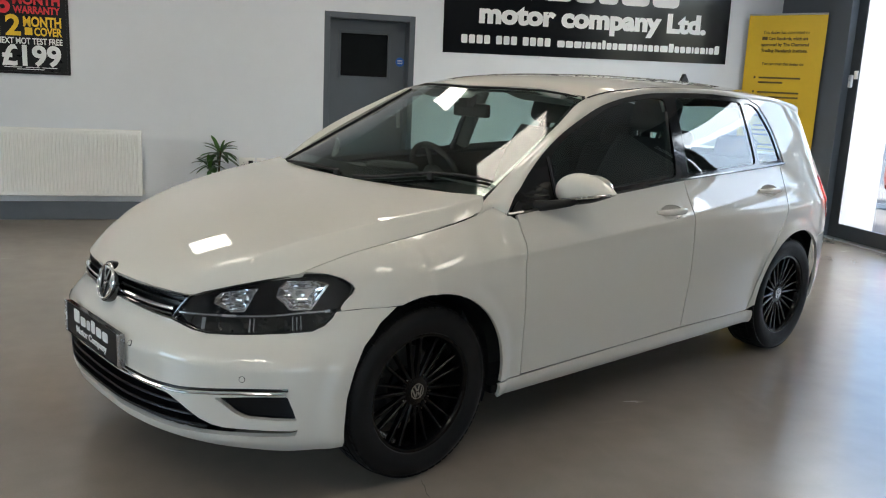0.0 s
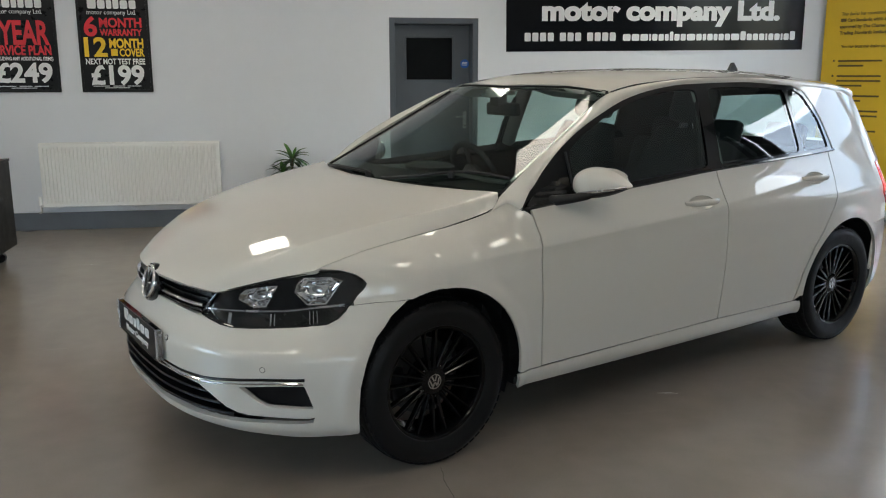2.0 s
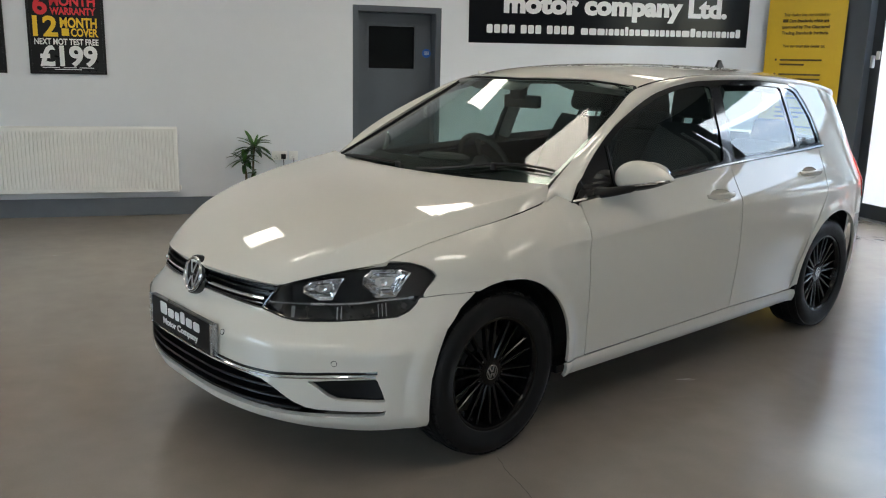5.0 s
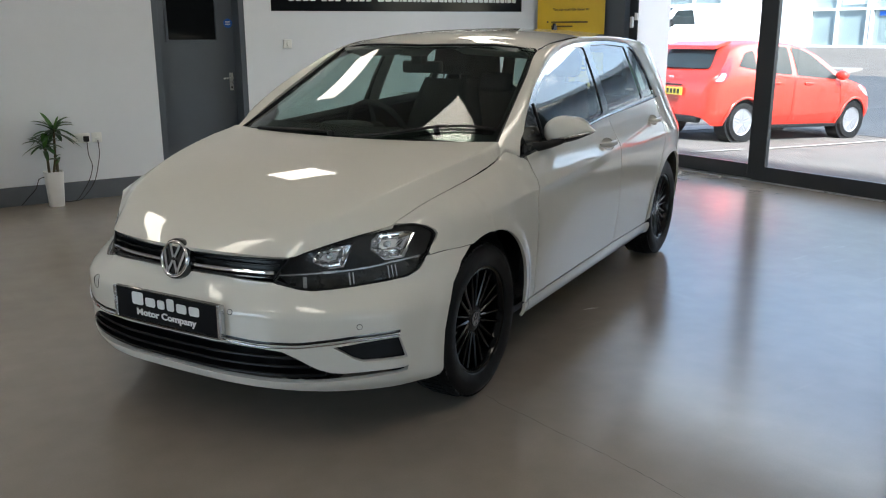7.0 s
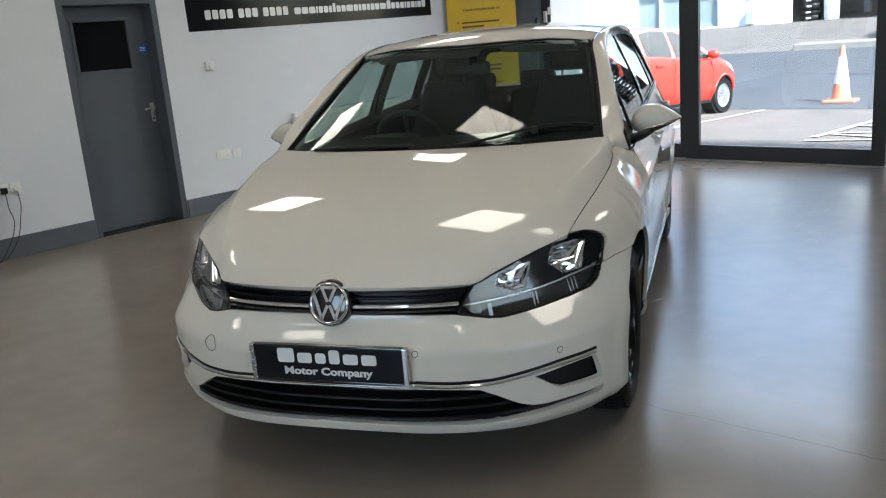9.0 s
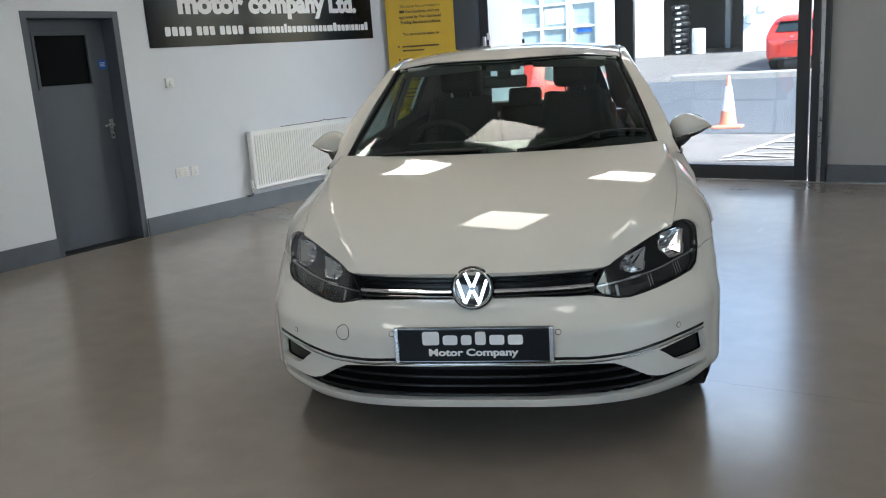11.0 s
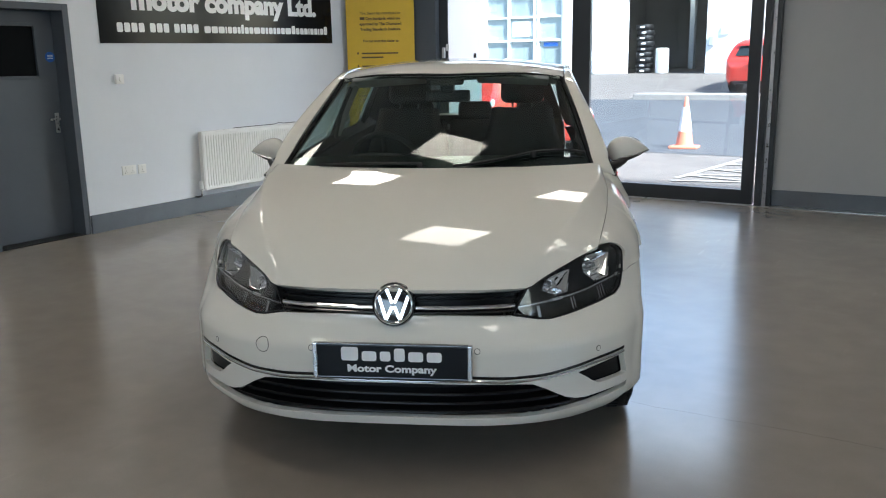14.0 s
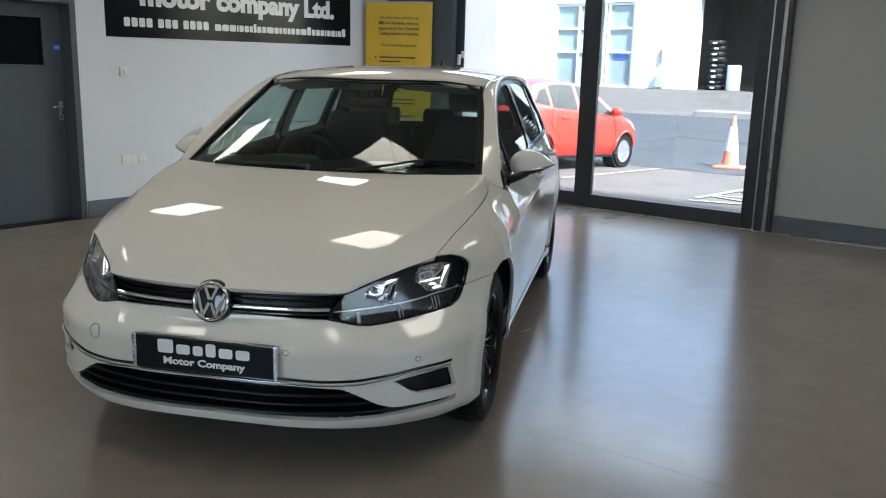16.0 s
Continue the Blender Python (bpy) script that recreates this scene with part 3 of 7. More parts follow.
def sheet(outline, lift, step=0.025, holes=(), flip=False, mirror=False, scale=(1.0, 1.0), lines=()):
    """A smooth sheet over an outline in two coordinates, laid on a surface. scale: metres for each unit."""
    loops = [dense([(a * scale[0], b * scale[1]) for a, b in L], step * 0.8) for L in (outline, *holes)]
    pts = [p for L in loops for p in L]
    edges, k = [], 0
    for L in loops:
        edges += [(k + i, k + (i + 1) % len(L)) for i in range(len(L))]
        k += len(L)
    for L in lines:
        L = np.array([(a * scale[0], b * scale[1]) for a, b in L])
        border = np.array([tuple(p) for p in pts[:k]])
        ok = inside(L, [[tuple(p) for p in M] for M in loops]) & (np.sqrt(((L[:, None, :] - border[None]) ** 2).sum(2)).min(1) > step * 0.3)
        for (a, fa), (b, fb) in zip(zip(L, ok), zip(L[1:], ok[1:])):
            if fa and fb:
                edges.append((len(pts), len(pts) + 1))
            if fa:
                pts.append(Vector(a))
        if ok[-1]:
            pts.append(Vector(L[-1]))
    edges = [e for e in edges if e[1] < len(pts)]
    arr = np.array([tuple(p) for p in pts])
    lo, hi = arr.min(0), arr.max(0)
    gx, gy = np.meshgrid(np.arange(lo[0] + step / 2, hi[0], step), np.arange(lo[1] + step / 2, hi[1], step))
    gx[1::2] += step / 2
    G = np.stack([gx.ravel(), gy.ravel()], 1)
    G = G[inside(G, [[tuple(p) for p in L] for L in loops])]
    if len(G):
        d = np.sqrt(((G[:, None, :] - arr[None]) ** 2).sum(2)).min(1)
        G = G[d > step * 0.45]
    vs, es, fs, *_ = delaunay_2d_cdt(pts + [Vector(g) for g in G], edges, [], 0, 1e-7)
    cen = np.array([[sum(vs[i][c] for i in f) / 3 for c in (0, 1)] for f in fs])
    keep = inside(cen, [[tuple(p) for p in L] for L in loops])
    bm = bmesh.new()
    V = []
    for v in vs:
        p = lift(v[0] / scale[0], v[1] / scale[1])
        V.append(bm.verts.new((-p[0], p[1], p[2]) if mirror else p))
    for f, ok in zip(fs, keep):
        if ok:
            f = f[::-1] if flip != mirror else f
            bm.faces.new([V[i] for i in f])
    for v in [v for v in bm.verts if not v.link_faces]:
        bm.verts.remove(v)
    for f in bm.faces:
        f.smooth = True
    for e in bm.edges:
        if len(e.link_faces) == 1:
            e.smooth = False
    return bm


def strip(A, B, bulge=None, rows=6, flip=False, mirror=False):
    """A sheet between two lines of as many points. bulge: rows' push outwards."""
    bm = bmesh.new()
    n = len(A)
    grid = []
    for i in range(n):
        a, b = Vector(A[i]), Vector(B[i])
        line = []
        for j in range(rows + 1):
            t = j / rows
            p = a + (b - a) * t
            if bulge:
                p = p + Vector(bulge(i / (n - 1))) * (4 * t * (1 - t))
            line.append(bm.verts.new((-p.x, p.y, p.z) if mirror else p))
        grid.append(line)
    for i in range(n - 1):
        for j in range(rows):
            f = (grid[i][j], grid[i + 1][j], grid[i + 1][j + 1], grid[i][j + 1])
            bm.faces.new(f[::-1] if flip != mirror else f)
    for f in bm.faces:
        f.smooth = True
    for e in bm.edges:
        if len(e.link_faces) == 1:
            e.smooth = False
    return bm


def shell(name, bm, materials, parent, thick=0.012, label="", offset=-1.0, inner=1):
    """A sheet with thickness; its inner side takes the second material."""
    ob = part(name, bm, materials, parent, label)
    s = ob.modifiers.new("thickness", "SOLIDIFY")
    s.thickness, s.offset = thick, offset
    if isinstance(materials, (list, tuple)) and len(materials) > 1:
        s.material_offset = inner
    return ob


def ring_arc(cy, cz, r, a0, a1, n):
    return [(cy + r * math.cos(radians(a0 + (a1 - a0) * k / n)), cz + r * math.sin(radians(a0 + (a1 - a0) * k / n))) for k in range(n + 1)]

# ---------- the white hatchback ----------
car_paint = mat("white_car_paint", (0.665, 0.638, 0.58), 0.45, coat=1.0, var=0.012, scale=3, spec=0.1)
trim_black = mat("gloss_black_trim", (0.004, 0.004, 0.005), 0.1, coat=0.4, rough_var=0.04)
grille_black = mat("grille_black", (0.005, 0.005, 0.006), 0.34, rough_var=0.06, spec=0.25)
rubber = mat("tyre_rubber", (0.006, 0.006, 0.0065), 0.55, var=0.2, scale=14, bump=0.12, bump_scale=160, rough_var=0.1, spec=0.25)
rim_black = mat("black_wheel_paint", (0.0035, 0.0035, 0.004), 0.16, spec=0.3, rough_var=0.04)
chrome = mat("chrome", (0.78, 0.78, 0.79), 0.06, metal=1.0, rough_var=0.02)
satin = mat("satin_silver", (0.55, 0.55, 0.56), 0.25, metal=1.0, rough_var=0.05)
cabin_dark = mat("cabin_cloth", (0.026, 0.026, 0.028), 0.85, var=0.2, scale=25, bump=0.15, bump_scale=400)
cabin_plastic = mat("cabin_plastic", (0.014, 0.014, 0.015), 0.6, var=0.15, scale=20, bump=0.1, bump_scale=600)
cabin_grey = mat("cabin_trim", (0.3, 0.3, 0.28), 0.8, var=0.06, scale=12, bump=0.08, bump_scale=500)
# black dash, its colour raised to stand in for the veil reflected in the windscreen
dash_veil_grey = mat("dashboard_veil_plastic", (0.055, 0.058, 0.056), 0.65, var=0.1, scale=20, bump=0.1, bump_scale=600)
screen_glass = clear_glass("windscreen_glass", (0.68, 0.80, 0.75), ior=1.36)
side_glass = clear_glass("side_glass", (0.62, 0.76, 0.74), ior=1.55)
lens_glass = clear_glass("lamp_lens", (0.95, 0.96, 0.96), ior=1.16)
red_lens = mat("red_lens", (0.55, 0.01, 0.015), 0.1, coat=1.0, var=0.1, scale=20)
plate_black = mat("plate_black", (0.008, 0.009, 0.011), 0.3, spec=0.15, rough_var=0.03)
letter_white = mat("white_print", (0.82, 0.82, 0.82), 0.4, var=0.03, scale=40)
lamp_dark = mat("lamp_dark", (0.018, 0.018, 0.02), 0.3, var=0.3, scale=60, rough_var=0.08)
smoke_lens = mat("smoked_lens", (0.018, 0.017, 0.016), 0.12, coat=0.3, var=0.2, scale=30)
mirror_silver = mat("reflector_silver", (0.85, 0.85, 0.86), 0.07, metal=1.0, rough_var=0.03)
disc_steel = mat("brake_steel", (0.10, 0.098, 0.095), 0.45, metal=1.0, var=0.1, scale=30)

CAR = pose(0, 0, 0, 0, 0, -64.38)
car = anchor("hatchback_car", CAR, "white five-door hatchback with black multi-spoke wheels on the floor", "car")
BODY = (car_paint, cabin_plastic)


def both(name, outline, lift, step=0.022, holes=(), materials=BODY, thick=0.014, label="", parent=None, lines=()):
    """One sheet on each side of the car."""
    return [shell(name, sheet(outline, lift, step, holes, mirror=m, lines=lines), materials, parent or car, thick, label) for m in (False, True)]


# flank lines
def curve(rows, n):
    u = [0.0]
    for a, b in zip(rows, rows[1:]):
        u.append(u[-1] + math.dist(a, b))
    fs = [spline(list(zip(u, [r[c] for r in rows]))) for c in range(len(rows[0]))]
    return [tuple(f(u[-1] * k / n) for f in fs) for k in range(n + 1)]


WINDOW_TOP = curve([(0.408, 0.924), (0.551, 1.060), (0.742, 1.180), (0.934, 1.262), (1.139, 1.330), (1.337, 1.367), (1.54, 1.386), (1.974, 1.394), (2.34, 1.377)], 48)
BELT = curve([(0.408, 0.924), (0.8, 0.952), (1.2, 0.976), (1.57, 1.0), (2.2, 1.025), (2.585, 1.043)], 30)
RAIL_LOW = WINDOW_TOP + curve([(2.34, 1.377), (2.6, 1.364), (2.85, 1.338), (3.06, 1.300)], 16)[1:]
HOOD_CUT = [(y, edge_z(y) + 0.0003) for y in (0.36, 0.33, 0.30, 0.27, 0.23, 0.19, 0.15, 0.10, 0.05, 0.0, -0.05, -0.1, -0.15, -0.2, -0.25, -0.3, -0.36, -0.395)]
ARCH = 0.371

nq = lambda pts: [(nose_x(x, z), z) for x, z in pts]
LAMP = nq([(0.402, 0.596), (0.424, 0.638), (0.446, 0.675), (0.479, 0.687), (0.553, 0.716), (0.629, 0.743), (0.694, 0.764), (0.741, 0.766), (0.770, 0.754), (0.789, 0.738), (0.797, 0.725), (0.799, 0.708), (0.797, 0.664), (0.792, 0.640), (0.783, 0.612), (0.764, 0.594), (0.712, 0.583), (0.632, 0.574), (0.578, 0.570), (0.529, 0.568), (0.490, 0.573), (0.444, 0.584)])
lamp_y = [(nose(q, z).y, z) for q, z in LAMP]
SEAM = spline([(-0.34, 0.6535), (-0.25, 0.661), (-0.158, 0.6645)])
wing = [(lamp_y[12][0] + 0.004, SEAM(lamp_y[12][0])), (-0.25, SEAM(-0.25)), (-0.158, SEAM(-0.158))] + ring_arc(0, 0.316, ARCH, 110, -4, 30) + [(0.375, 0.289), (0.488, 0.289), (0.478, 0.398), (0.456, 0.702), (0.444, 0.90), (0.412, 0.926), (0.385, 0.942)] + HOOD_CUT + [(lamp_y[k][0] + 0.004, lamp_y[k][1] + (0.003 if k < 9 else 0)) for k in (7, 8, 9, 10, 11)] + [(lamp_y[12][0] + 0.004, lamp_y[12][1] + 0.006)]
FLANK = [[(y, flank_crease(y) + d) for y in [0.02 * k for k in range(0, 135)]] for d in (-0.006, 0.0, 0.006)]
both("front_wing", wing, side, 0.014, lines=FLANK)

handle_f, handle_r = (1.425, 0.868), (2.335, 0.914)


def oval(cy, cz, ry, rz, n=28):
    return [(cy + ry * math.cos(2 * math.pi * k / n), cz + rz * math.sin(2 * math.pi * k / n)) for k in range(n)]


belt_to = lambda y0, y1: [(y, z - 0.003) for y, z in BELT if y0 < y < y1]
front_door = [(0.494, 0.292), (1.586, 0.303), (1.590, 0.55), (1.588, 0.82), (1.592, 0.996)] + belt_to(0.46, 1.58)[::-1] + [(0.449, 0.92), (0.461, 0.702), (0.483, 0.398)]
rear_door = [(1.592, 0.303), (2.195, 0.296), (2.205, 0.32), (2.235, 0.44), (2.30, 0.565), (2.40, 0.675), (2.475, 0.785), (2.508, 0.88), (2.522, 0.98), (2.525, 1.034)] + belt_to(1.605, 2.51)[::-1] + [(1.598, 0.997), (1.594, 0.82), (1.596, 0.55)]
for nm, poly, (hy, hz) in (("front_door", front_door, handle_f), ("rear_door", rear_door, handle_r)):
    for ob, m in zip(both(nm, poly, side, 0.02, holes=[oval(hy, hz, 0.088, 0.030)], lines=FLANK), (False, True)):
        dish = sheet(oval(hy, hz, 0.0885, 0.0305), lambda y, z: side(y, z, 0.004 + 0.024 * max(0, 1 - ((y - hy) / 0.088) ** 2 - ((z - hz) / 0.03) ** 2)), 0.012, mirror=m)
        part("handle_cup", dish, car_paint, ob)
        bar = bmesh.new()
        rows = []
        for k in range(17):
            t = k / 16
            y = hy - 0.112 + 0.224 * t
            lift = 0.030 * (1 - (2 * t - 1) ** 4) + 0.002
            p = side(y, hz + 0.004, -lift)
            h, d = 0.015 * (1 - 0.45 * abs(2 * t - 1) ** 3), 0.008
            s = -1 if m else 1
            rows.append([bar.verts.new((s * (p.x + d * math.cos(a)), y, p.z + h * math.sin(a))) for a in (2 * math.pi * j / 12 for j in range(12))])
        for a, b in zip(rows, rows[1:]):
            for j in range(12):
                bar.faces.new((a[j], a[(j + 1) % 12], b[(j + 1) % 12], b[j]))
        bar.faces.new(rows[0]), bar.faces.new(rows[-1])
        bmesh.ops.recalc_face_normals(bar, faces=bar.faces)
        part("door_handle", bar, car_paint, ob, "white painted door handle", smooth=50)

quarter = [(2.201, 0.296)] + [(2.24 - 0.004, 0.316)] + ring_arc(2.63, 0.316, ARCH + 0.001, 180, 44, 30) + [(2.92, 0.628), (3.06, 0.63), (3.17, 0.63), (3.165, 0.70), (3.07, 0.78), (3.075, 0.95), (3.20, 0.96), (3.19, 1.06), (3.13, 1.20), (3.07, 1.296)] + [p for p in RAIL_LOW if 2.36 < p[0] < 3.05][::-1] + [(2.474, 1.344), (2.52, 1.28), (2.551, 1.207), (2.585, 1.05), (2.532, 1.034), (2.528, 0.98), (2.514, 0.88), (2.481, 0.785), (2.406, 0.675), (2.306, 0.565), (2.241, 0.44), (2.211, 0.32)]
both("rear_quarter", quarter, side, 0.02, lines=FLANK)
tail = [(3.073, 0.785), (3.168, 0.705), (3.235, 0.72), (3.23, 0.94), (3.14, 0.955), (3.078, 0.945)]
both("tail_lamp", tail, lambda y, z: side(y, z, -0.004), 0.016, materials=(red_lens, trim_black), label="red tail lamp")
rear_bumper = ring_arc(2.63, 0.316, ARCH + 0.001, 57, -20, 18) + [(2.99, 0.20), (3.16, 0.20), (3.27, 0.24), (3.285, 0.55), (3.26, 0.624), (3.05, 0.624), (2.92, 0.624), (2.845, 0.622)]
both("rear_bumper", rear_bumper, side, 0.022)
both("sill", [(0.37, 0.222), (0.36, 0.285), (1.2, 0.296), (1.59, 0.299), (2.2, 0.292), (2.235, 0.29), (2.25, 0.222), (1.3, 0.214)], lambda y, z: side(y, z, -0.003 - 0.006 * smooth01((0.292 - z) / 0.02)), 0.016)

# pillar and roof rail
rail_a, rail_b = [], []
for k, (y, z) in enumerate(RAIL_LOW):
    t = k / (len(RAIL_LOW) - 1)
    yb = y - 0.03 * (1 - smooth01(y / 0.7)) + 0.004
    rail_a.append(side(y, z) if y > 0.47 else Vector((body_x(z) - 0.012, y, z)))
    rail_b.append(Vector((rail_x(yb), yb, rail_z(yb))))
foot_a = [side(y, edge_z(y) - 0.002) for y in (0.30, 0.33, 0.36, 0.385)]
foot_b = [Vector(p) for p in ((0.770, 0.302, 0.921), (0.762, 0.325, 0.935), (0.748, 0.348, 0.952), (0.734, 0.368, 0.964))]
rail_a, rail_b = foot_a + rail_a, foot_b + rail_b
push = lambda t: (0.016 * smooth01(t * 14) - 0.005 * t, 0, 0.012 * smooth01(t * 14))
for m in (False, True):
    shell("roof_rail", strip(rail_a, rail_b, push, 8, mirror=m), (car_paint, cabin_grey), car, 0.02, "white pillar and roof rail")
    ditch = [Vector((rail_x(y) - 0.004, y, rail_z(y) - 0.002)) for y in [1.1 + 0.05 * k for k in range(40)]]
    part("roof_strip", tube([(-p.x if m else p.x, p.y, p.z + 0.001) for p in ditch], 0.006, 6), trim_black, car, "thin black roof strip")

# roof, bonnet, screens
rx = lambda y, d=0.0: rail_x(y) - d
edge = [1.09 + 0.1 * k for k in range(21)]
outline = [(rx(y, 0.009), y) for y in edge] + [(0.3, 3.19), (0, 3.21), (-0.3, 3.19)] + [(-rx(y, 0.009), y) for y in edge[::-1]] + [(-0.4, 1.026), (-0.2, 0.975), (0, 0.958), (0.2, 0.975), (0.4, 1.026)]
shell("roof", sheet(outline, roof, 0.03), (car_paint, cabin_grey), car, 0.02, "white roof panel")
half = [(x, front_y(x)) for x in (0.0, 0.06, 0.12, 0.18, 0.24, 0.3, 0.36, 0.4, 0.43, 0.445, 0.46, 0.48, 0.51, 0.55, 0.591, 0.63, 0.67, 0.698)] + [(edge_x(y) - 0.0022, y) for y in (-0.38, -0.3, -0.2, -0.1, 0.0, 0.1, 0.19, 0.25, 0.28, 0.31, 0.33)] + [(0.756, 0.345), (0.735, 0.357), (0.6, 0.305), (0.4, 0.248), (0.2, 0.218), (0.0, 0.208)]
outline = half + [(-x, y) for x, y in half[-2:0:-1]]
bonnet = shell("bonnet", sheet(outline, hood, 0.016, lines=[[(m * (crease_x(y) + d), y) for y in [-0.60 + 0.016 * k for k in range(52)]] for m in (1, -1) for d in (-0.008, 0.0, 0.008)]), (car_paint, cabin_plastic), car, 0.016, "white bonnet")

ws_half = [(0.0, 0.235), (0.2, 0.246), (0.4, 0.277), (0.6, 0.332), (0.722, 0.383)] + [(rail_x(y) - 0.004, y) for y in (0.5, 0.6, 0.7, 0.8, 0.9, 1.0, 1.075)] + [(0.582, 1.09), (0.4, 1.018), (0.2, 0.967), (0.0, 0.950)]
ws = ws_half + [(-x, y) for x, y in ws_half[-2:0:-1]]
part("windscreen", sheet(ws, lambda x, y: screen(x, y, 0.003), 0.05), screen_glass, car, "clear windscreen")
in_half = [(0.0, 0.305), (0.2, 0.314), (0.4, 0.343), (0.6, 0.395), (0.675, 0.435)] + [(rail_x(y) - 0.035, y) for y in (0.52, 0.65, 0.8, 0.95)] + [(0.566, 1.045), (0.545, 1.055), (0.4, 0.998), (0.2, 0.948), (0.09, 0.932), (0.085, 0.88), (0.0, 0.87)]
frit = sheet(ws, lambda x, y: screen(x, y, 0.008), 0.03, holes=[in_half + [(-x, y) for x, y in in_half[-2:0:-1]]])
part("windscreen_border", frit, trim_black, car, "black windscreen border")
seal = [(p[0], p[1]) for p in ws_half[4:13]]
for s in (1, -1):
    part("windscreen_seal", tube([(s * (x - 0.002), y, screen(x, y).z + 0.002) for x, y in seal], 0.007, 6), rubber, car)
part("header_seal", tube([(x, y + 0.004, screen(x, y).z + 0.002) for x, y in [p for p in ws if p[1] > 0.94]], 0.006, 6), rubber, car)
xs = [-0.735 + 1.47 * k / 40 for k in range(41)]
rear_edge = spline([(0, 0.208), (0.2, 0.218), (0.4, 0.248), (0.6, 0.305), (0.705, 0.352), (0.74, 0.40)])
base_edge = spline([(0, 0.262), (0.2, 0.272), (0.4, 0.303), (0.6, 0.357), (0.722, 0.405), (0.74, 0.42)])
cowl = strip([hood(x, rear_edge(abs(x)) - 0.03, 0.028) for x in xs], [screen(x, base_edge(abs(x)), 0.012) for x in xs], lambda t: (0, 0, -0.012), 6)
part("cowl", cowl, plastic_black, car, "black plastic cowl under the windscreen")

# side windows
WINDOW = BELT + [(2.553, 1.207), (2.522, 1.28), (2.476, 1.344), (2.42, 1.366)] + WINDOW_TOP[::-1][1:-1]
g_front = rounded([(0.70, 0.966), (1.20, 0.992), (1.552, 1.014), (1.575, 1.15), (1.612, 1.362), (1.50, 1.363), (1.34, 1.348), (1.139, 1.309), (0.95, 1.245), (0.80, 1.18), (0.712, 1.128)], 0.03)
g_rear = rounded([(1.640, 1.019), (2.20, 1.042), (2.286, 1.046), (2.300, 1.357), (1.974, 1.372), (1.70, 1.369)], 0.03)
g_quarter = rounded([(2.318, 1.047), (2.548, 1.058), (2.525, 1.20), (2.455, 1.325), (2.40, 1.350), (2.330, 1.354)], 0.02)
both("window_surround", WINDOW, lambda y, z: side(y, z, 0.004) if y > 0.47 else Vector((body_x(z) - 0.018, y, z)), 0.02, holes=[g_front, g_rear, g_quarter], materials=(trim_black, cabin_plastic), thick=0.016, label="gloss black window surround and pillar trim")
for nm, poly in (("front_window", g_front), ("rear_window", g_rear), ("quarter_window", g_quarter)):
    for m in (False, True):
        part(nm, sheet(poly, lambda y, z: side(y, z, 0.010), 0.05, mirror=m), side_glass, car, "tinted side window")
for m in (False, True):
    pts = [side(y, z, -0.002) if y > 0.47 else Vector((body_x(z) - 0.010, y, z)) for y, z in BELT]
    part("belt_trim", tube([(-p.x if m else p.x, p.y, p.z) for p in pts], 0.007, 6), trim_black, car, "black belt-line trim")
    d = [side(0.69, z, 0.002) for z in (0.968, 1.0, 1.04, 1.08, 1.125)]
    part("window_divider", tube([(-p.x if m else p.x, p.y, p.z) for p in d], 0.006, 6), plastic_black, car)

# tailgate with its window
gate = lambda x, z: Vector((x, 3.34 - 0.52 * max(z - 0.95, 0) - 0.02 * max(0.95 - z, 0) - 0.16 * x * x, z))
shell("tailgate", sheet([(-0.66, 0.64), (0.66, 0.64), (0.67, 0.80), (0.66, 0.95), (0.62, 1.10), (0.53, 1.34), (0, 1.375), (-0.53, 1.34), (-0.62, 1.10), (-0.66, 0.95), (-0.67, 0.80)], gate, 0.05, holes=[rounded([(-0.54, 1.045), (0.54, 1.045), (0.46, 1.30), (0, 1.325), (-0.46, 1.30)], 0.05)], flip=True), (car_paint, cabin_plastic), car, 0.03, "white tailgate")
part("tailgate_window", sheet([(-0.57, 1.035), (0.57, 1.035), (0.48, 1.31), (0, 1.335), (-0.48, 1.31)], gate, 0.08), side_glass, car, "tinted rear window")
shell("rear_bumper_face", sheet([(-0.66, 0.22), (0.66, 0.22), (0.68, 0.62), (-0.68, 0.62)], lambda x, z: Vector((x, 3.39 - 0.2 * x * x, z)), 0.06, flip=True), BODY, car, 0.02)
shell("roof_spoiler", sheet([(-0.53, 3.08), (0.53, 3.08), (0.49, 3.205), (0, 3.24), (-0.49, 3.205)], lambda x, y: roof(x, y, -0.004), 0.05), BODY, car, 0.03, "white roof spoiler")
fin = prism([(2.70, 1.45), (2.79, 1.45), (2.775, 1.468), (2.745, 1.502), (2.735, 1.502)], -0.009, 0.009, "X")
part("roof_antenna", fin, plastic_black, car, "black fin antenna")

# front bumper, grilles and lamps
LEN = (1.34, 1.0)
arch_line = [(nose_q(y, z), z) for y, z in [(-0.148, 0.662), (-0.215, 0.615), (-0.275, 0.548), (-0.318, 0.465), (-0.340, 0.38), (-0.346, 0.30), (-0.346, 0.24), (-0.335, 0.205)]]
top_half = [(0.0, 0.600), (nose_x(0.2, 0.6), 0.600)] + nq([(0.398, 0.591), (0.443, 0.579), (0.489, 0.568), (0.529, 0.563), (0.578, 0.565), (0.632, 0.569), (0.713, 0.578), (0.767, 0.589), (0.788, 0.609), (0.796, 0.636)]) + [(nose_q(y, SEAM(y) - 0.002), SEAM(y) - 0.002) for y in (-0.335, -0.25, -0.156)]
low_half = nq([(0.80, 0.198), (0.72, 0.195), (0.6, 0.200), (0.45, 0.212), (0.2, 0.225)]) + [(0.0, 0.227)]
bump_half = top_half + arch_line + low_half
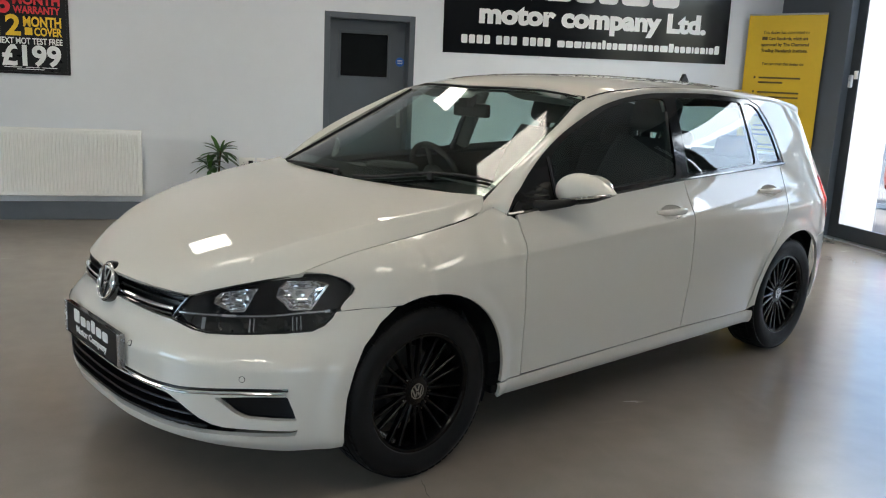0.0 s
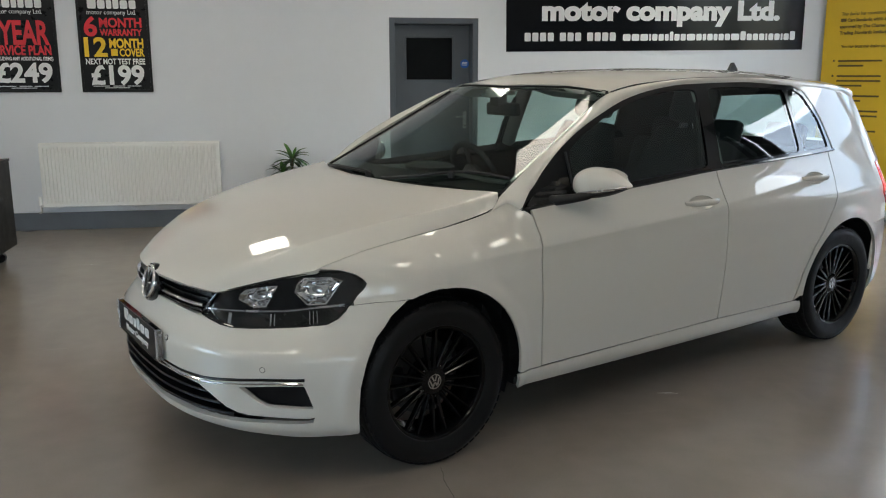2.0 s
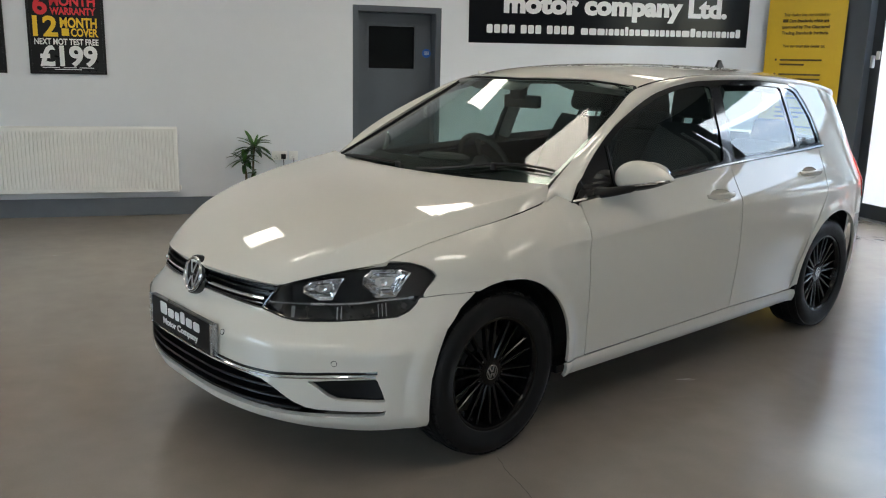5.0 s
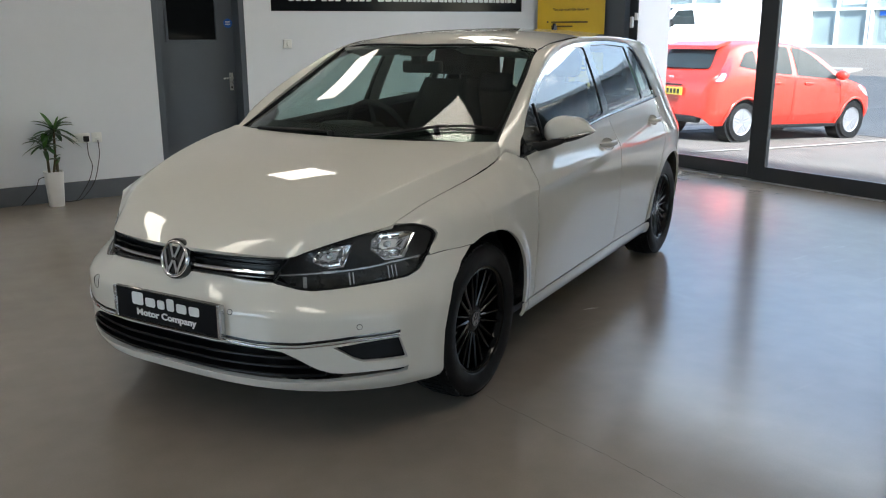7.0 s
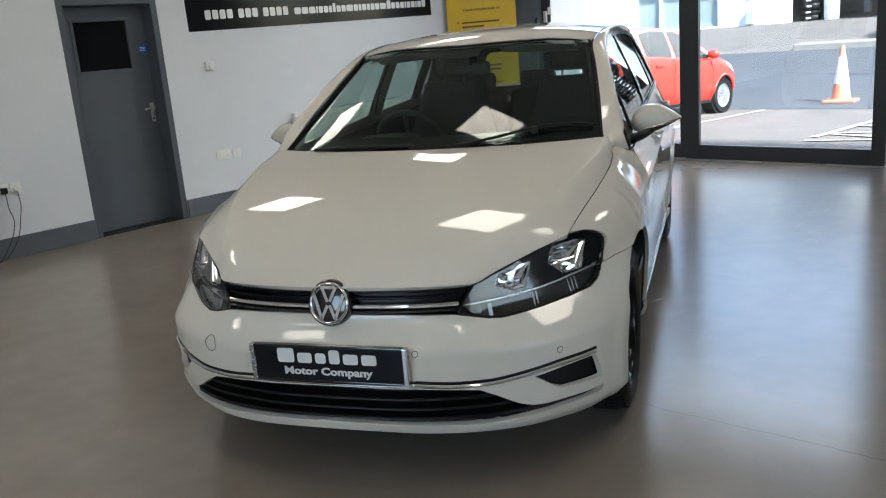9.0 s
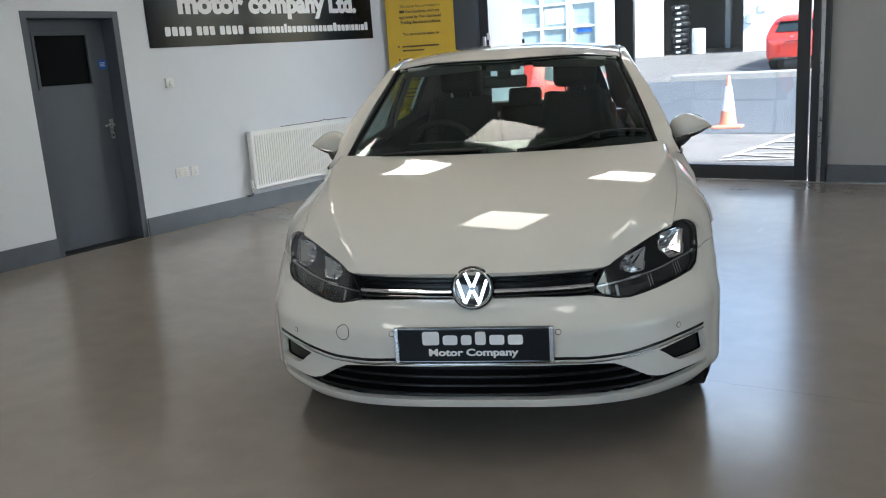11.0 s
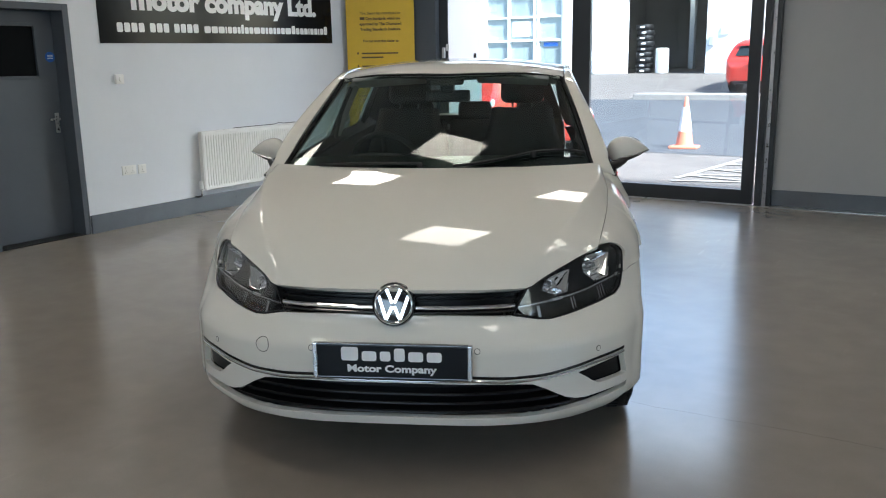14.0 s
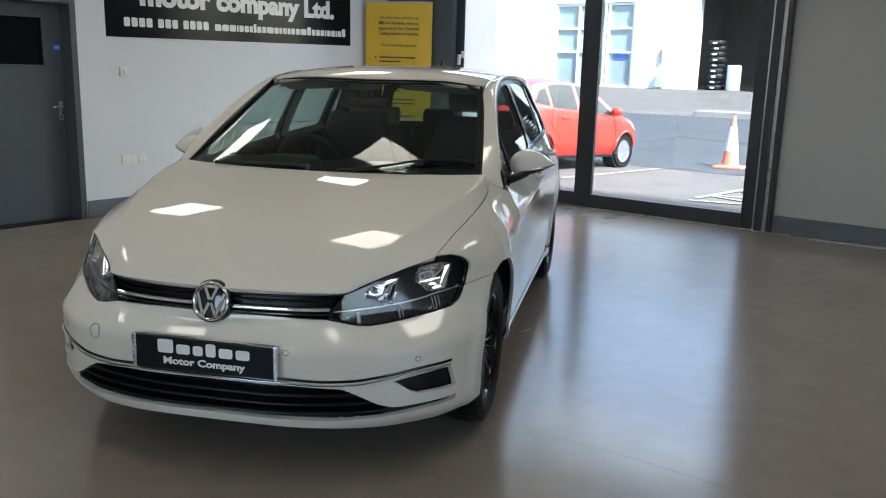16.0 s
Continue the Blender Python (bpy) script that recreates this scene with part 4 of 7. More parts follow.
bumper_out = bump_half + [(-q, z) for q, z in bump_half[-2:0:-1]]
FOG = rounded(nq([(0.622, 0.379), (0.66, 0.384), (0.70, 0.390), (0.75, 0.395), (0.792, 0.397), (0.801, 0.355), (0.808, 0.315), (0.761, 0.317), (0.702, 0.319), (0.677, 0.333), (0.649, 0.359)]), 0.006)
low_top = [(0.0, 0.382), (nose_x(0.3, 0.376), 0.377)] + nq([(0.41, 0.370), (0.468, 0.364), (0.513, 0.342), (0.546, 0.321), (0.580, 0.300), (0.618, 0.286), (0.65, 0.281), (0.72, 0.281), (0.80, 0.281), (0.809, 0.284), (0.805, 0.266), (0.795, 0.262), (0.72, 0.257), (0.62, 0.252), (0.53, 0.248), (0.42, 0.248), (0.3, 0.252)]) + [(0.0, 0.257)]
LOWER = low_top + [(-q, z) for q, z in low_top[-2:0:-1]]
bumper = shell("front_bumper", sheet(bumper_out, nose, 0.018, holes=[FOG, [(-q, z) for q, z in FOG], LOWER], scale=LEN), BODY, car, 0.022, "white front bumper")


def band(q0, q1, zf, h, proud, deep, n=48, mirror=False, taper=0.0):
    """A bar that follows the nose, of height h, standing proud of it."""
    bm = bmesh.new()
    rows = []
    for k in range(n + 1):
        t = k / n
        q = q0 + (q1 - q0) * t
        z = zf(abs(q)) if callable(zf) else zf
        hh = h * (1 - taper * t) / 2
        ring = [nose(q, z - hh, deep), nose(q, z - hh * 0.8, -proud * 0.5), nose(q, z - hh * 0.3, -proud), nose(q, z + hh * 0.3, -proud), nose(q, z + hh * 0.8, -proud * 0.5), nose(q, z + hh, deep)]
        rows.append([bm.verts.new((-p.x if mirror else p.x, p.y, p.z)) for p in ring])
    for a, b in zip(rows, rows[1:]):
        for j in range(6):
            bm.faces.new((a[j], b[j], b[(j + 1) % 6], a[(j + 1) % 6]))
    bm.faces.new(rows[0]), bm.faces.new(rows[-1])
    bmesh.ops.recalc_face_normals(bm, faces=bm.faces)
    return bm


QG = nose_x(0.790, 0.404)
chrome_z = spline([(0.0, 0.391), (nose_x(0.25, 0.39), 0.389), (nose_x(0.41, 0.38), 0.380), (nose_x(0.49, 0.38), 0.380), (nose_x(0.61, 0.39), 0.391), (nose_x(0.7, 0.4), 0.401), (QG, 0.406)])
part("bumper_chrome", band(-QG, QG, chrome_z, 0.012, 0.006, 0.01, 96), chrome, car, "bright chrome strip across the bumper", smooth=35)
part("bumper_groove", band(-QG - 0.004, QG + 0.004, lambda q: chrome_z(q) + 0.0125, 0.013, 0.0015, 0.012, 96), trim_black, car)
for s in (1, -1):
    f = [(s * q, z) for q, z in FOG]
    fog = part("fog_recess", sheet(f, lambda q, z: nose(q, z, 0.030), 0.02, scale=LEN, flip=False), grille_black, car, "black blind fog-lamp recess")
lower = part("lower_grille", sheet(LOWER, lambda q, z: nose(q, z, 0.05), 0.02, scale=LEN), grille_black, car, "black lower air intake")
for z, x1 in ((0.278, 0.60), (0.310, 0.555), (0.343, 0.505)):
    q1 = nose_x(x1, z)
    part("grille_slat", band(-q1, q1, z, 0.013, -0.004, 0.05, 40), grille_black, lower, smooth=35)
part("number_grille_bar", band(-nose_x(0.33, 0.341), nose_x(0.33, 0.341), 0.342, 0.004, -0.018, 0.05, 20), grille_black, lower)

gh = [(0.0, 0.606), (nose_x(0.2, 0.606), 0.606)] + nq([(0.400, 0.604), (0.418, 0.642), (0.440, 0.676), (0.38, 0.679), (0.3, 0.682), (0.2, 0.685)]) + [(0.0, 0.687)]
upper = part("upper_grille", sheet(gh + [(-q, z) for q, z in gh[-2:0:-1]], lambda q, z: nose(q, z, 0.035), 0.02, scale=LEN), grille_black, car, "black upper radiator grille")
for z, q1 in ((0.650, nose_x(0.412, 0.650)), (0.669, nose_x(0.425, 0.669))):
    part("grille_slat", band(-q1, q1, z, 0.008, -0.006, 0.035, 40), grille_black, upper, smooth=35)
q1 = nose_x(0.404, 0.626)
part("grille_chrome", band(-q1, q1, lambda q: 0.626, 0.015, 0.006, 0.02, 60), chrome, upper, "bright chrome grille strip", smooth=35)
q1 = nose_x(0.402, 0.609)
part("grille_edge", band(-q1, q1, 0.609, 0.010, 0.004, 0.02, 60), trim_black, upper)

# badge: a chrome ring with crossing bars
bp = nose(0, 0.641, -0.014)
bm_m = Matrix.Translation((0, bp.y, 0.641)) @ pose(0, 0, 0, 90 - 14, 0, 0)
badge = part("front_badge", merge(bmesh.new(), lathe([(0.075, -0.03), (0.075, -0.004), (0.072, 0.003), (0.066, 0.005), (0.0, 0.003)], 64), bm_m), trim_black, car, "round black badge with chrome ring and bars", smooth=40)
part("badge_ring", merge(bmesh.new(), lathe([(0.0565, 0.002), (0.0575, 0.0095), (0.062, 0.0125), (0.067, 0.009), (0.068, 0.002)], 64), bm_m), chrome, badge, smooth=60)
bars = bmesh.new()


def bar2(p, q, w, bm, z0=0.004, z1=0.009):
    a, b = Vector(p), Vector(q)
    n = Vector((-(b - a).y, (b - a).x)).normalized() * w / 2
    merge(bm, prism([tuple(a + n), tuple(b + n), tuple(b - n), tuple(a - n)], z0, z1))


for s in (1, -1):
    bar2((s * 0.0245, 0.0525), (s * 0.0035, 0.0045), 0.0105, bars)
    bar2((s * 0.0505, 0.0285), (s * 0.0235, -0.0505), 0.0105, bars)
    bar2((s * 0.0235, -0.0505), (s * 0.0035, -0.0065), 0.0105, bars)
part("badge_bars", merge(bmesh.new(), bars, bm_m), chrome, badge)

# head lamps
def loft(loops, closed=True):
    """Skins loops of as many points, one to the next."""
    bm = bmesh.new()
    rows = [[bm.verts.new(p) for p in L] for L in loops]
    for a, b in zip(rows, rows[1:]):
        for k in range(len(a) if closed else len(a) - 1):
            j = (k + 1) % len(a)
            bm.faces.new((a[k], a[j], b[j], b[k]))
    return bm, rows


def cup(poly, s, depth):
    """A faceted reflector: a polygon on the lamp's face drawn in to a smaller one behind it."""
    mx, mz = sum(p[0] for p in poly) / len(poly), sum(p[1] for p in poly) / len(poly)
    loops = []
    for share, d in ((1.0, 0.016), (0.93, 0.02), (0.80, 0.55 * depth), (0.45, depth)):
        loops.append([nose(s * nose_x(mx + (x - mx) * share, mz + (z - mz) * share), mz + (z - mz) * share, d) for x, z in poly])
    bm, rows = loft(loops)
    bm.faces.new(rows[-1])
    return bm, (mx, mz)


strip_z = spline([(nose_x(0.415, 0.617), 0.617), (nose_x(0.54, 0.619), 0.619), (nose_x(0.65, 0.628), 0.628), (nose_x(0.729, 0.645), 0.645), (nose_x(0.783, 0.655), 0.656)])
INNER = [(0.508, 0.655), (0.508, 0.674), (0.520, 0.691), (0.575, 0.706), (0.604, 0.710), (0.590, 0.637), (0.552, 0.633)]
OUTER = [(0.652, 0.690), (0.650, 0.718), (0.662, 0.741), (0.728, 0.747), (0.756, 0.737), (0.743, 0.658), (0.694, 0.651)]
for s in (1, -1):
    lens = [(s * q, z) for q, z in LAMP]
    deep = lambda q, z: nose(q, z, 0.055)
    lamp = part("headlamp", sheet(lens, deep, 0.015, scale=LEN), lamp_dark, car, "clear-lens headlamp with black housing")
    part("lens", sheet(lens, lambda q, z: nose(q, z, 0.001), 0.02, scale=LEN), lens_glass, lamp, "clear headlamp lens")
    ring = dense(lens, 0.02)
    part("lamp_seal", tube([nose(q[0], q[1], 0.003) for q in ring], 0.004, 6, closed=True), trim_black, lamp)
    part("lamp_wall", strip([nose(q[0], q[1], 0.003) for q in ring + ring[:1]], [deep(*q) for q in ring + ring[:1]], None, 2), lamp_dark, lamp)
    upper = [(q, z) for q, z in LAMP if z > strip_z(q) + 0.004]
    low_line = [(nose_x(x, 0.63), strip_z(nose_x(x, 0.63)) + 0.002) for x in (0.785, 0.74, 0.70, 0.65, 0.60, 0.55, 0.50, 0.45, 0.418)]
    face = [(s * q, z) for q, z in upper + low_line]
    wells = [[(s * q, z) for q, z in nq(P)] for P in (INNER, OUTER)]
    part("lamp_mask", sheet(face, lambda q, z: nose(q, z, 0.015), 0.012, holes=wells, scale=LEN), trim_black, lamp, "gloss black mask round the reflectors")
    part("daylight_strip", band(s * nose_x(0.413, 0.617), s * nose_x(0.784, 0.655), strip_z, 0.009, -0.008, 0.03, 40), satin, lamp, "silver light strip", smooth=35)
    part("turn_signal", sheet([(s * q, z) for q, z in [(q, z - 0.006) for q, z in low_line[::-1]] + [(q + (0.004 if z < 0.59 and q < 0.5 else 0), z + 0.002) for q, z in LAMP if 0.42 < nose(q, z).x < 0.792 and z < strip_z(q) - 0.008]], lambda q, z: nose(q, z, 0.018), 0.012, scale=LEN), smoke_lens, lamp, "smoked turn signal")
    for poly, edge3 in ((INNER, (4, 5, 6)), (OUTER, (4, 5, 6))):
        bm, (mx, mz) = cup(poly, s, 0.052)
        refl = part("reflector", bm, mirror_silver, lamp, "faceted chrome reflector")
        line = [nose(s * nose_x(*poly[k]), poly[k][1], 0.012) for k in edge3]
        part("reflector_rim", tube([line[0] * 0.35 + line[1] * 0.65, line[1], line[1] * 0.1 + line[2] * 0.9], 0.0032, 6), chrome, refl, "bright chrome edge")
        c0, c1 = nose(s * nose_x(mx, mz), mz, 0.05), nose(s * nose_x(mx, mz), mz, 0.022)
        part("bulb_shield", cyl(c0, c1, 0.012, 0.010, 14), satin, refl, smooth=50)
        bulb = bmesh.new()
        bmesh.ops.create_uvsphere(bulb, u_segments=12, v_segments=8, radius=0.008, matrix=Matrix.Translation(c1))
        part("bulb", bulb, lens_glass, refl, smooth=60)
        for dz in (-0.018, 0.016):
            w = 0.034 if poly is INNER else 0.042
            part("reflector_facet", tube([nose(s * nose_x(mx - w, mz), mz + dz - 0.004, 0.036), nose(s * nose_x(mx + w * 0.8, mz), mz + dz + 0.006, 0.036)], 0.0022, 4), chrome, refl)
    for x, w in ((0.494, 0.010), (0.612, 0.004), (0.622, 0.003), (0.715, 0.002), (0.725, 0.002), (0.735, 0.002)):
        z0, z1 = 0.578 + 0.08 * max(x - 0.6, 0), strip_z(nose_x(x, 0.62)) - 0.010
        rib = [nose(s * nose_x(x + dx, 0.6), z, 0.0165) for dx, z in ((-w / 2, z0), (w / 2, z0), (w / 2, z1), (-w / 2, z1))]
        back = [nose(s * nose_x(x + dx, 0.6), z, 0.024) for dx, z in ((-w / 2, z0), (w / 2, z0), (w / 2, z1), (-w / 2, z1))]
        bm, rows = loft([back, rib])
        bm.faces.new(rows[1])
        part("lamp_rib", bm, satin, lamp)

# number plate, sensors, towing cover
py = nose(0, 0.46).y - 0.012
plate = part("number_plate", box(-0.262, 0.262, py, py + 0.012, 0.404, 0.517, 0.004), plate_black, car, "black dealer plate in a grey holder")
for s in (1, -1):
    part("plate_holder", box(s * 0.262 - 0.008, s * 0.262 + 0.008, py - 0.004, py + 0.02, 0.40, 0.521, 0.003), satin, plate)
part("plate_holder", box(-0.262, 0.262, py - 0.001, py + 0.02, 0.399, 0.405, 0.002), trim_black, plate)
part("plate_holder", box(-0.262, 0.262, py - 0.001, py + 0.02, 0.516, 0.5205, 0.002), trim_black, plate)
lx = -0.172
for w, h, z in ((0.058, 0.048, 0.462), (0.05, 0.034, 0.462), (0.036, 0.034, 0.462), (0.036, 0.046, 0.462), (0.05, 0.034, 0.462), (0.05, 0.034, 0.462)):
    part("letter_block", prism(rounded([(lx, z), (lx + w, z), (lx + w, z + h), (lx, z + h)], 0.010), py - 0.0015, py + 0.001, "Y"), letter_white, plate)
    lx += w + 0.012
lettering("lettering", "Motor Company", 0.034, wall_text(-0.152, py - 0.0005, 0.424), letter_white, plate, width=0.304, bold=0.0012, depth=0.001)
for x, z in ((0.284, 0.493), (-0.284, 0.493), (0.695, 0.449), (-0.695, 0.449)):
    q = math.copysign(nose_x(abs(x), z), x)
    c, d = nose(q, z, -0.0005), (nose(q, z, -0.02) - nose(q, z)).normalized()
    m = Matrix.Translation(c) @ d.to_track_quat("Z", "Y").to_matrix().to_4x4()
    sensor = part("parking_sensor", merge(bmesh.new(), lathe([(0.0105, -0.004), (0.0105, 0.0005), (0.0088, 0.0005)], 20), m), plastic_black, car, "round parking sensor")
    part("sensor_face", merge(bmesh.new(), lathe([(0.0088, -0.003), (0.0085, 0.001), (0.0, 0.0015)], 20), m), car_paint, sensor, smooth=40)
q = -nose_x(0.474, 0.483)
ring = [nose(q + 0.026 / 1.34 * math.cos(a), 0.483 + 0.026 * math.sin(a), -0.0002) for a in (2 * math.pi * k / 32 for k in range(32))]
part("towing_cover", tube(ring, 0.0013, 4, closed=True), plastic_black, car, "round towing-eye cover")

# mirrors
for s in (1, -1):
    cap = bmesh.new()
    bmesh.ops.create_uvsphere(cap, u_segments=40, v_segments=24, radius=1)
    low_z = lambda o: 0.934 + 0.055 * o ** 1.5
    mid_z = lambda o: 0.962 + 0.038 * o ** 1.3
    for v in cap.verts:
        x, y, z = v.co
        out = min(max((math.copysign(abs(x) ** 0.8, x) + 1) / 2, 0.0), 1.0)
        top, low = 1.083 - 0.016 * (1 - out) ** 3 - 0.07 * out ** 2.4, low_z(out)
        zz = math.copysign(abs(z) ** 0.85, z)
        yy = math.copysign(abs(y) ** 0.8, y)
        v.co = (s * (0.805 + 0.21 * out), 0.716 + 0.085 * out + yy * (0.078 if y < 0 else 0.055) * (1 - 0.3 * out), (top + low) / 2 + zz * (top - low) / 2)
    for f in cap.faces:
        c = f.calc_center_median()
        f.material_index = 1 if c.z < mid_z(min(max((abs(c.x) - 0.805) / 0.21, 0), 1)) - 0.004 else 0
    bmesh.ops.recalc_face_normals(cap, faces=cap.faces)
    mirror = part("door_mirror", cap, (car_paint, plastic_black), car, "white door mirror with black underside", smooth=70)
    pts = []
    for k in range(15):
        o = 0.24 + 0.74 * k / 14
        n = max(0.0, 1 - abs(2 * o - 1) ** 2.5) ** 0.4
        pts.append((s * (0.805 + 0.21 * o), 0.716 + 0.085 * o - 0.078 * (1 - 0.3 * o) * n, mid_z(o) + 0.002))
    part("mirror_indicator", tube(pts, 0.0045, 6), satin, mirror, "clear indicator strip")
    part("mirror_glass", merge(bmesh.new(), lathe([(0.0, 0.0), (1.0, 0.0), (1.0, -0.03)], 28), Matrix.Translation((s * 0.905, 0.806, 1.015)) @ pose(0, 0, 0, -90, 0, s * 12) @ Matrix.Diagonal((0.082, 0.050, 0.3, 1))), chrome, mirror)
    arm = bmesh.new()
    tube([(s * 0.79, 0.555, 0.940), (s * 0.825, 0.582, 0.944), (s * 0.855, 0.630, 0.950), (s * 0.885, 0.69, 0.960), (s * 0.90, 0.725, 0.972)], lambda t: 0.024 - 0.010 * t, 12, bm=arm)
    part("mirror_arm", arm, plastic_black, mirror, smooth=60)
    foot = sheet(rounded([(0.43, 0.93), (0.66, 0.962), (0.672, 1.0), (0.60, 1.02), (0.50, 0.985)], 0.02), lambda y, z: Vector((body_x(z) - 0.004, y, z)), 0.02, mirror=s < 0)
    shell("mirror_foot", foot, plastic_black, mirror, 0.01)

# wipers and washer jets
for nm, pts in (("wiper", [(0.10, 0.222), (0.20, 0.243), (0.32, 0.280), (0.45, 0.345), (0.56, 0.398), (0.685, 0.452)]), ("wiper", [(-0.52, 0.282), (-0.40, 0.262), (-0.20, 0.243), (-0.05, 0.238)])):
    line = [screen(x, y, -0.014) for x, y in curve(pts, 16)]
    w = part(nm, tube(line, lambda t: 0.007 - 0.003 * t, 8), plastic_black, car, "black windscreen wiper", smooth=60)
    blade = [screen(x, y + 0.012, -0.006) for x, y in curve(pts, 16)]
    part("wiper_blade", tube(blade, 0.006, 6), rubber, w)
    part("wiper_pivot", merge(bmesh.new(), lathe([(0.014, -0.02), (0.014, 0.004), (0.008, 0.010), (0.0, 0.010)], 16), Matrix.Translation(screen(*pts[3], -0.01))), plastic_black, w, smooth=50)


# wheels
def make_wheel():
    """A wheel about the x axis, its outer face towards +x."""
    w = anchor("wheel", Matrix(), "", "")
    R, W = 0.316, 0.1025
    prof = [(0.214, -0.078), (0.222, -0.092), (0.25, -0.101), (0.28, -0.1), (0.302, -0.088), (0.313, -0.07), (R, -0.04), (R, 0.04), (0.313, 0.07), (0.302, 0.088), (0.28, 0.1), (0.268, 0.1015), (0.25, 0.101), (0.222, 0.092), (0.214, 0.078), (0.21, 0.06), (0.21, -0.06)]
    tyre = lathe(prof, 72, "X", closed=True)
    part("tyre", tyre, rubber, w, "black rubber tyre", smooth=32)
    tread = bmesh.new()
    for k in range(60):
        a = 2 * math.pi * k / 60
        for h0, h1, sh in ((-0.085, -0.05, 0.03), (-0.042, -0.004, -0.03), (0.004, 0.042, -0.03), (0.05, 0.085, 0.03)):
            b = bmesh.new()
            r0 = R - 0.012 if abs(h0 + h1) > 0.1 else R - 0.004
            add_box(b, h0, h1, -0.0125, 0.0125, r0, r0 + 0.0075 if abs(h0 + h1) < 0.1 else r0 + 0.008)
            bmesh.ops.transform(b, matrix=Matrix.Rotation(a + sh * 0.4, 4, "X"), verts=b.verts)
            merge(tread, b)
    part("tread", tread, rubber, w)
    rim = lathe([(0.212, 0.074), (0.219, 0.080), (0.219, 0.086), (0.208, 0.084), (0.200, 0.070), (0.196, 0.03), (0.19, -0.06), (0.212, -0.078), (0.215, -0.07), (0.203, -0.05), (0.206, 0.06)], 72, "X", closed=True)
    part("rim", rim, rim_black, w, "black painted alloy rim", smooth=40)
    hub = lathe([(0.0, 0.060), (0.036, 0.060), (0.060, 0.056), (0.072, 0.040), (0.07, 0.0), (0.06, -0.03), (0.0, -0.03)], 40, "X")
    part("hub", hub, rim_black, w, smooth=40)
    for k in range(10):
        sp = bmesh.new()
        for side_s in (-1, 1):
            rows = []
            for j in range(7):
                t = j / 6
                r = 0.052 + (0.203 - 0.052) * t
                half_w = 0.0072 - 0.0022 * t
                cy = side_s * (0.009 + 0.017 * t)
                top = 0.060 + 0.012 * t
                rows.append([sp.verts.new(p) for p in ((top - 0.024, cy - half_w, r), (top - 0.004, cy - half_w, r), (top, cy - half_w * 0.45, r), (top, cy + half_w * 0.45, r), (top - 0.004, cy + half_w, r), (top - 0.024, cy + half_w, r))])
            for a, b in zip(rows, rows[1:]):
                for j in range(6):
                    sp.faces.new((a[j], a[(j + 1) % 6], b[(j + 1) % 6], b[j]))
            sp.faces.new(rows[0]), sp.faces.new(rows[-1])
        bmesh.ops.recalc_face_normals(sp, faces=sp.faces)
        bmesh.ops.transform(sp, matrix=Matrix.Rotation(2 * math.pi * k / 10, 4, "X"), verts=sp.verts)
        part("spoke", sp, rim_black, w, smooth=35)
    for k in range(5):
        a = 2 * math.pi * (k + 0.5) / 5
        c = (0.040, 0.056 * math.sin(a), 0.056 * math.cos(a))
        part("wheel_bolt", cyl(c, (0.056, c[1], c[2]), 0.0085, 0.0075, 10), disc_steel if k else satin, w)
    cap = part("centre_cap", lathe([(0.0, 0.062), (0.029, 0.0615), (0.031, 0.056)], 32, "X"), rim_black, w, "black and chrome centre cap", smooth=30)
    ring = lathe([(0.029, 0.0615), (0.029, 0.0635), (0.0255, 0.0635), (0.0255, 0.0615)], 32, "X", closed=True)
    zig = bmesh.new()
    for s in (1, -1):
        for p, q in (((0.011, 0.022), (0.002, 0.002)), ((0.021, 0.011), (0.010, -0.021)), ((0.010, -0.021), (0.002, -0.003))):
            a, b = Vector((s * p[0], p[1])), Vector((s * q[0], q[1]))
            n = Vector((-(b - a).y, (b - a).x)).normalized() * 0.003
            merge(zig, prism([tuple(a + n), tuple(b + n), tuple(b - n), tuple(a - n)], 0.061, 0.0635, "X"))
    merge(ring, zig)
    part("cap_mark", ring, satin, cap)
    part("brake_disc", lathe([(0.07, -0.02), (0.145, -0.02), (0.145, -0.045), (0.07, -0.045)], 48, "X", closed=True), disc_steel, w, smooth=30)
    part("caliper", box(-0.06, 0.005, -0.15, -0.09, -0.06, 0.07, 0.015), plastic_black, w)
    return w


first = make_wheel()
spots = [(0.764, 0, 4, 6), (0.757, 2.63, 0, -11), (-0.764, 0, 184, 20), (-0.757, 2.63, 180, 3)]
for k, (x, y, turn, spin) in enumerate(spots):
    m = pose(x, y, 0.316, 0, 0, turn - (4 if y == 0 else 0)) @ pose(0, 0, 0, spin, 0, 0)
    w = first if k == 0 else copy_thing(first, m)
    w.matrix_basis = m
    w.parent = car
for x, y in ((1, 0), (-1, 0), (1, 2.63), (-1, 2.63)):
    liner = strip([(x * 0.60, y + 0.378 * math.cos(a), 0.316 + 0.378 * math.sin(a)) for a in (radians(-20 + 220 * k / 30) for k in range(31))], [(x * 0.80, y + 0.378 * math.cos(a), 0.316 + 0.378 * math.sin(a)) for a in (radians(-20 + 220 * k / 30) for k in range(31))], None, 2)
    part("arch_liner", liner, plastic_black, car)
    back = sheet(ring_arc(y, 0.316, 0.378, -20, 200, 24), lambda a, b: Vector((x * 0.60, a, b)), 0.1)
    part("arch_wall", back, plastic_black, car)

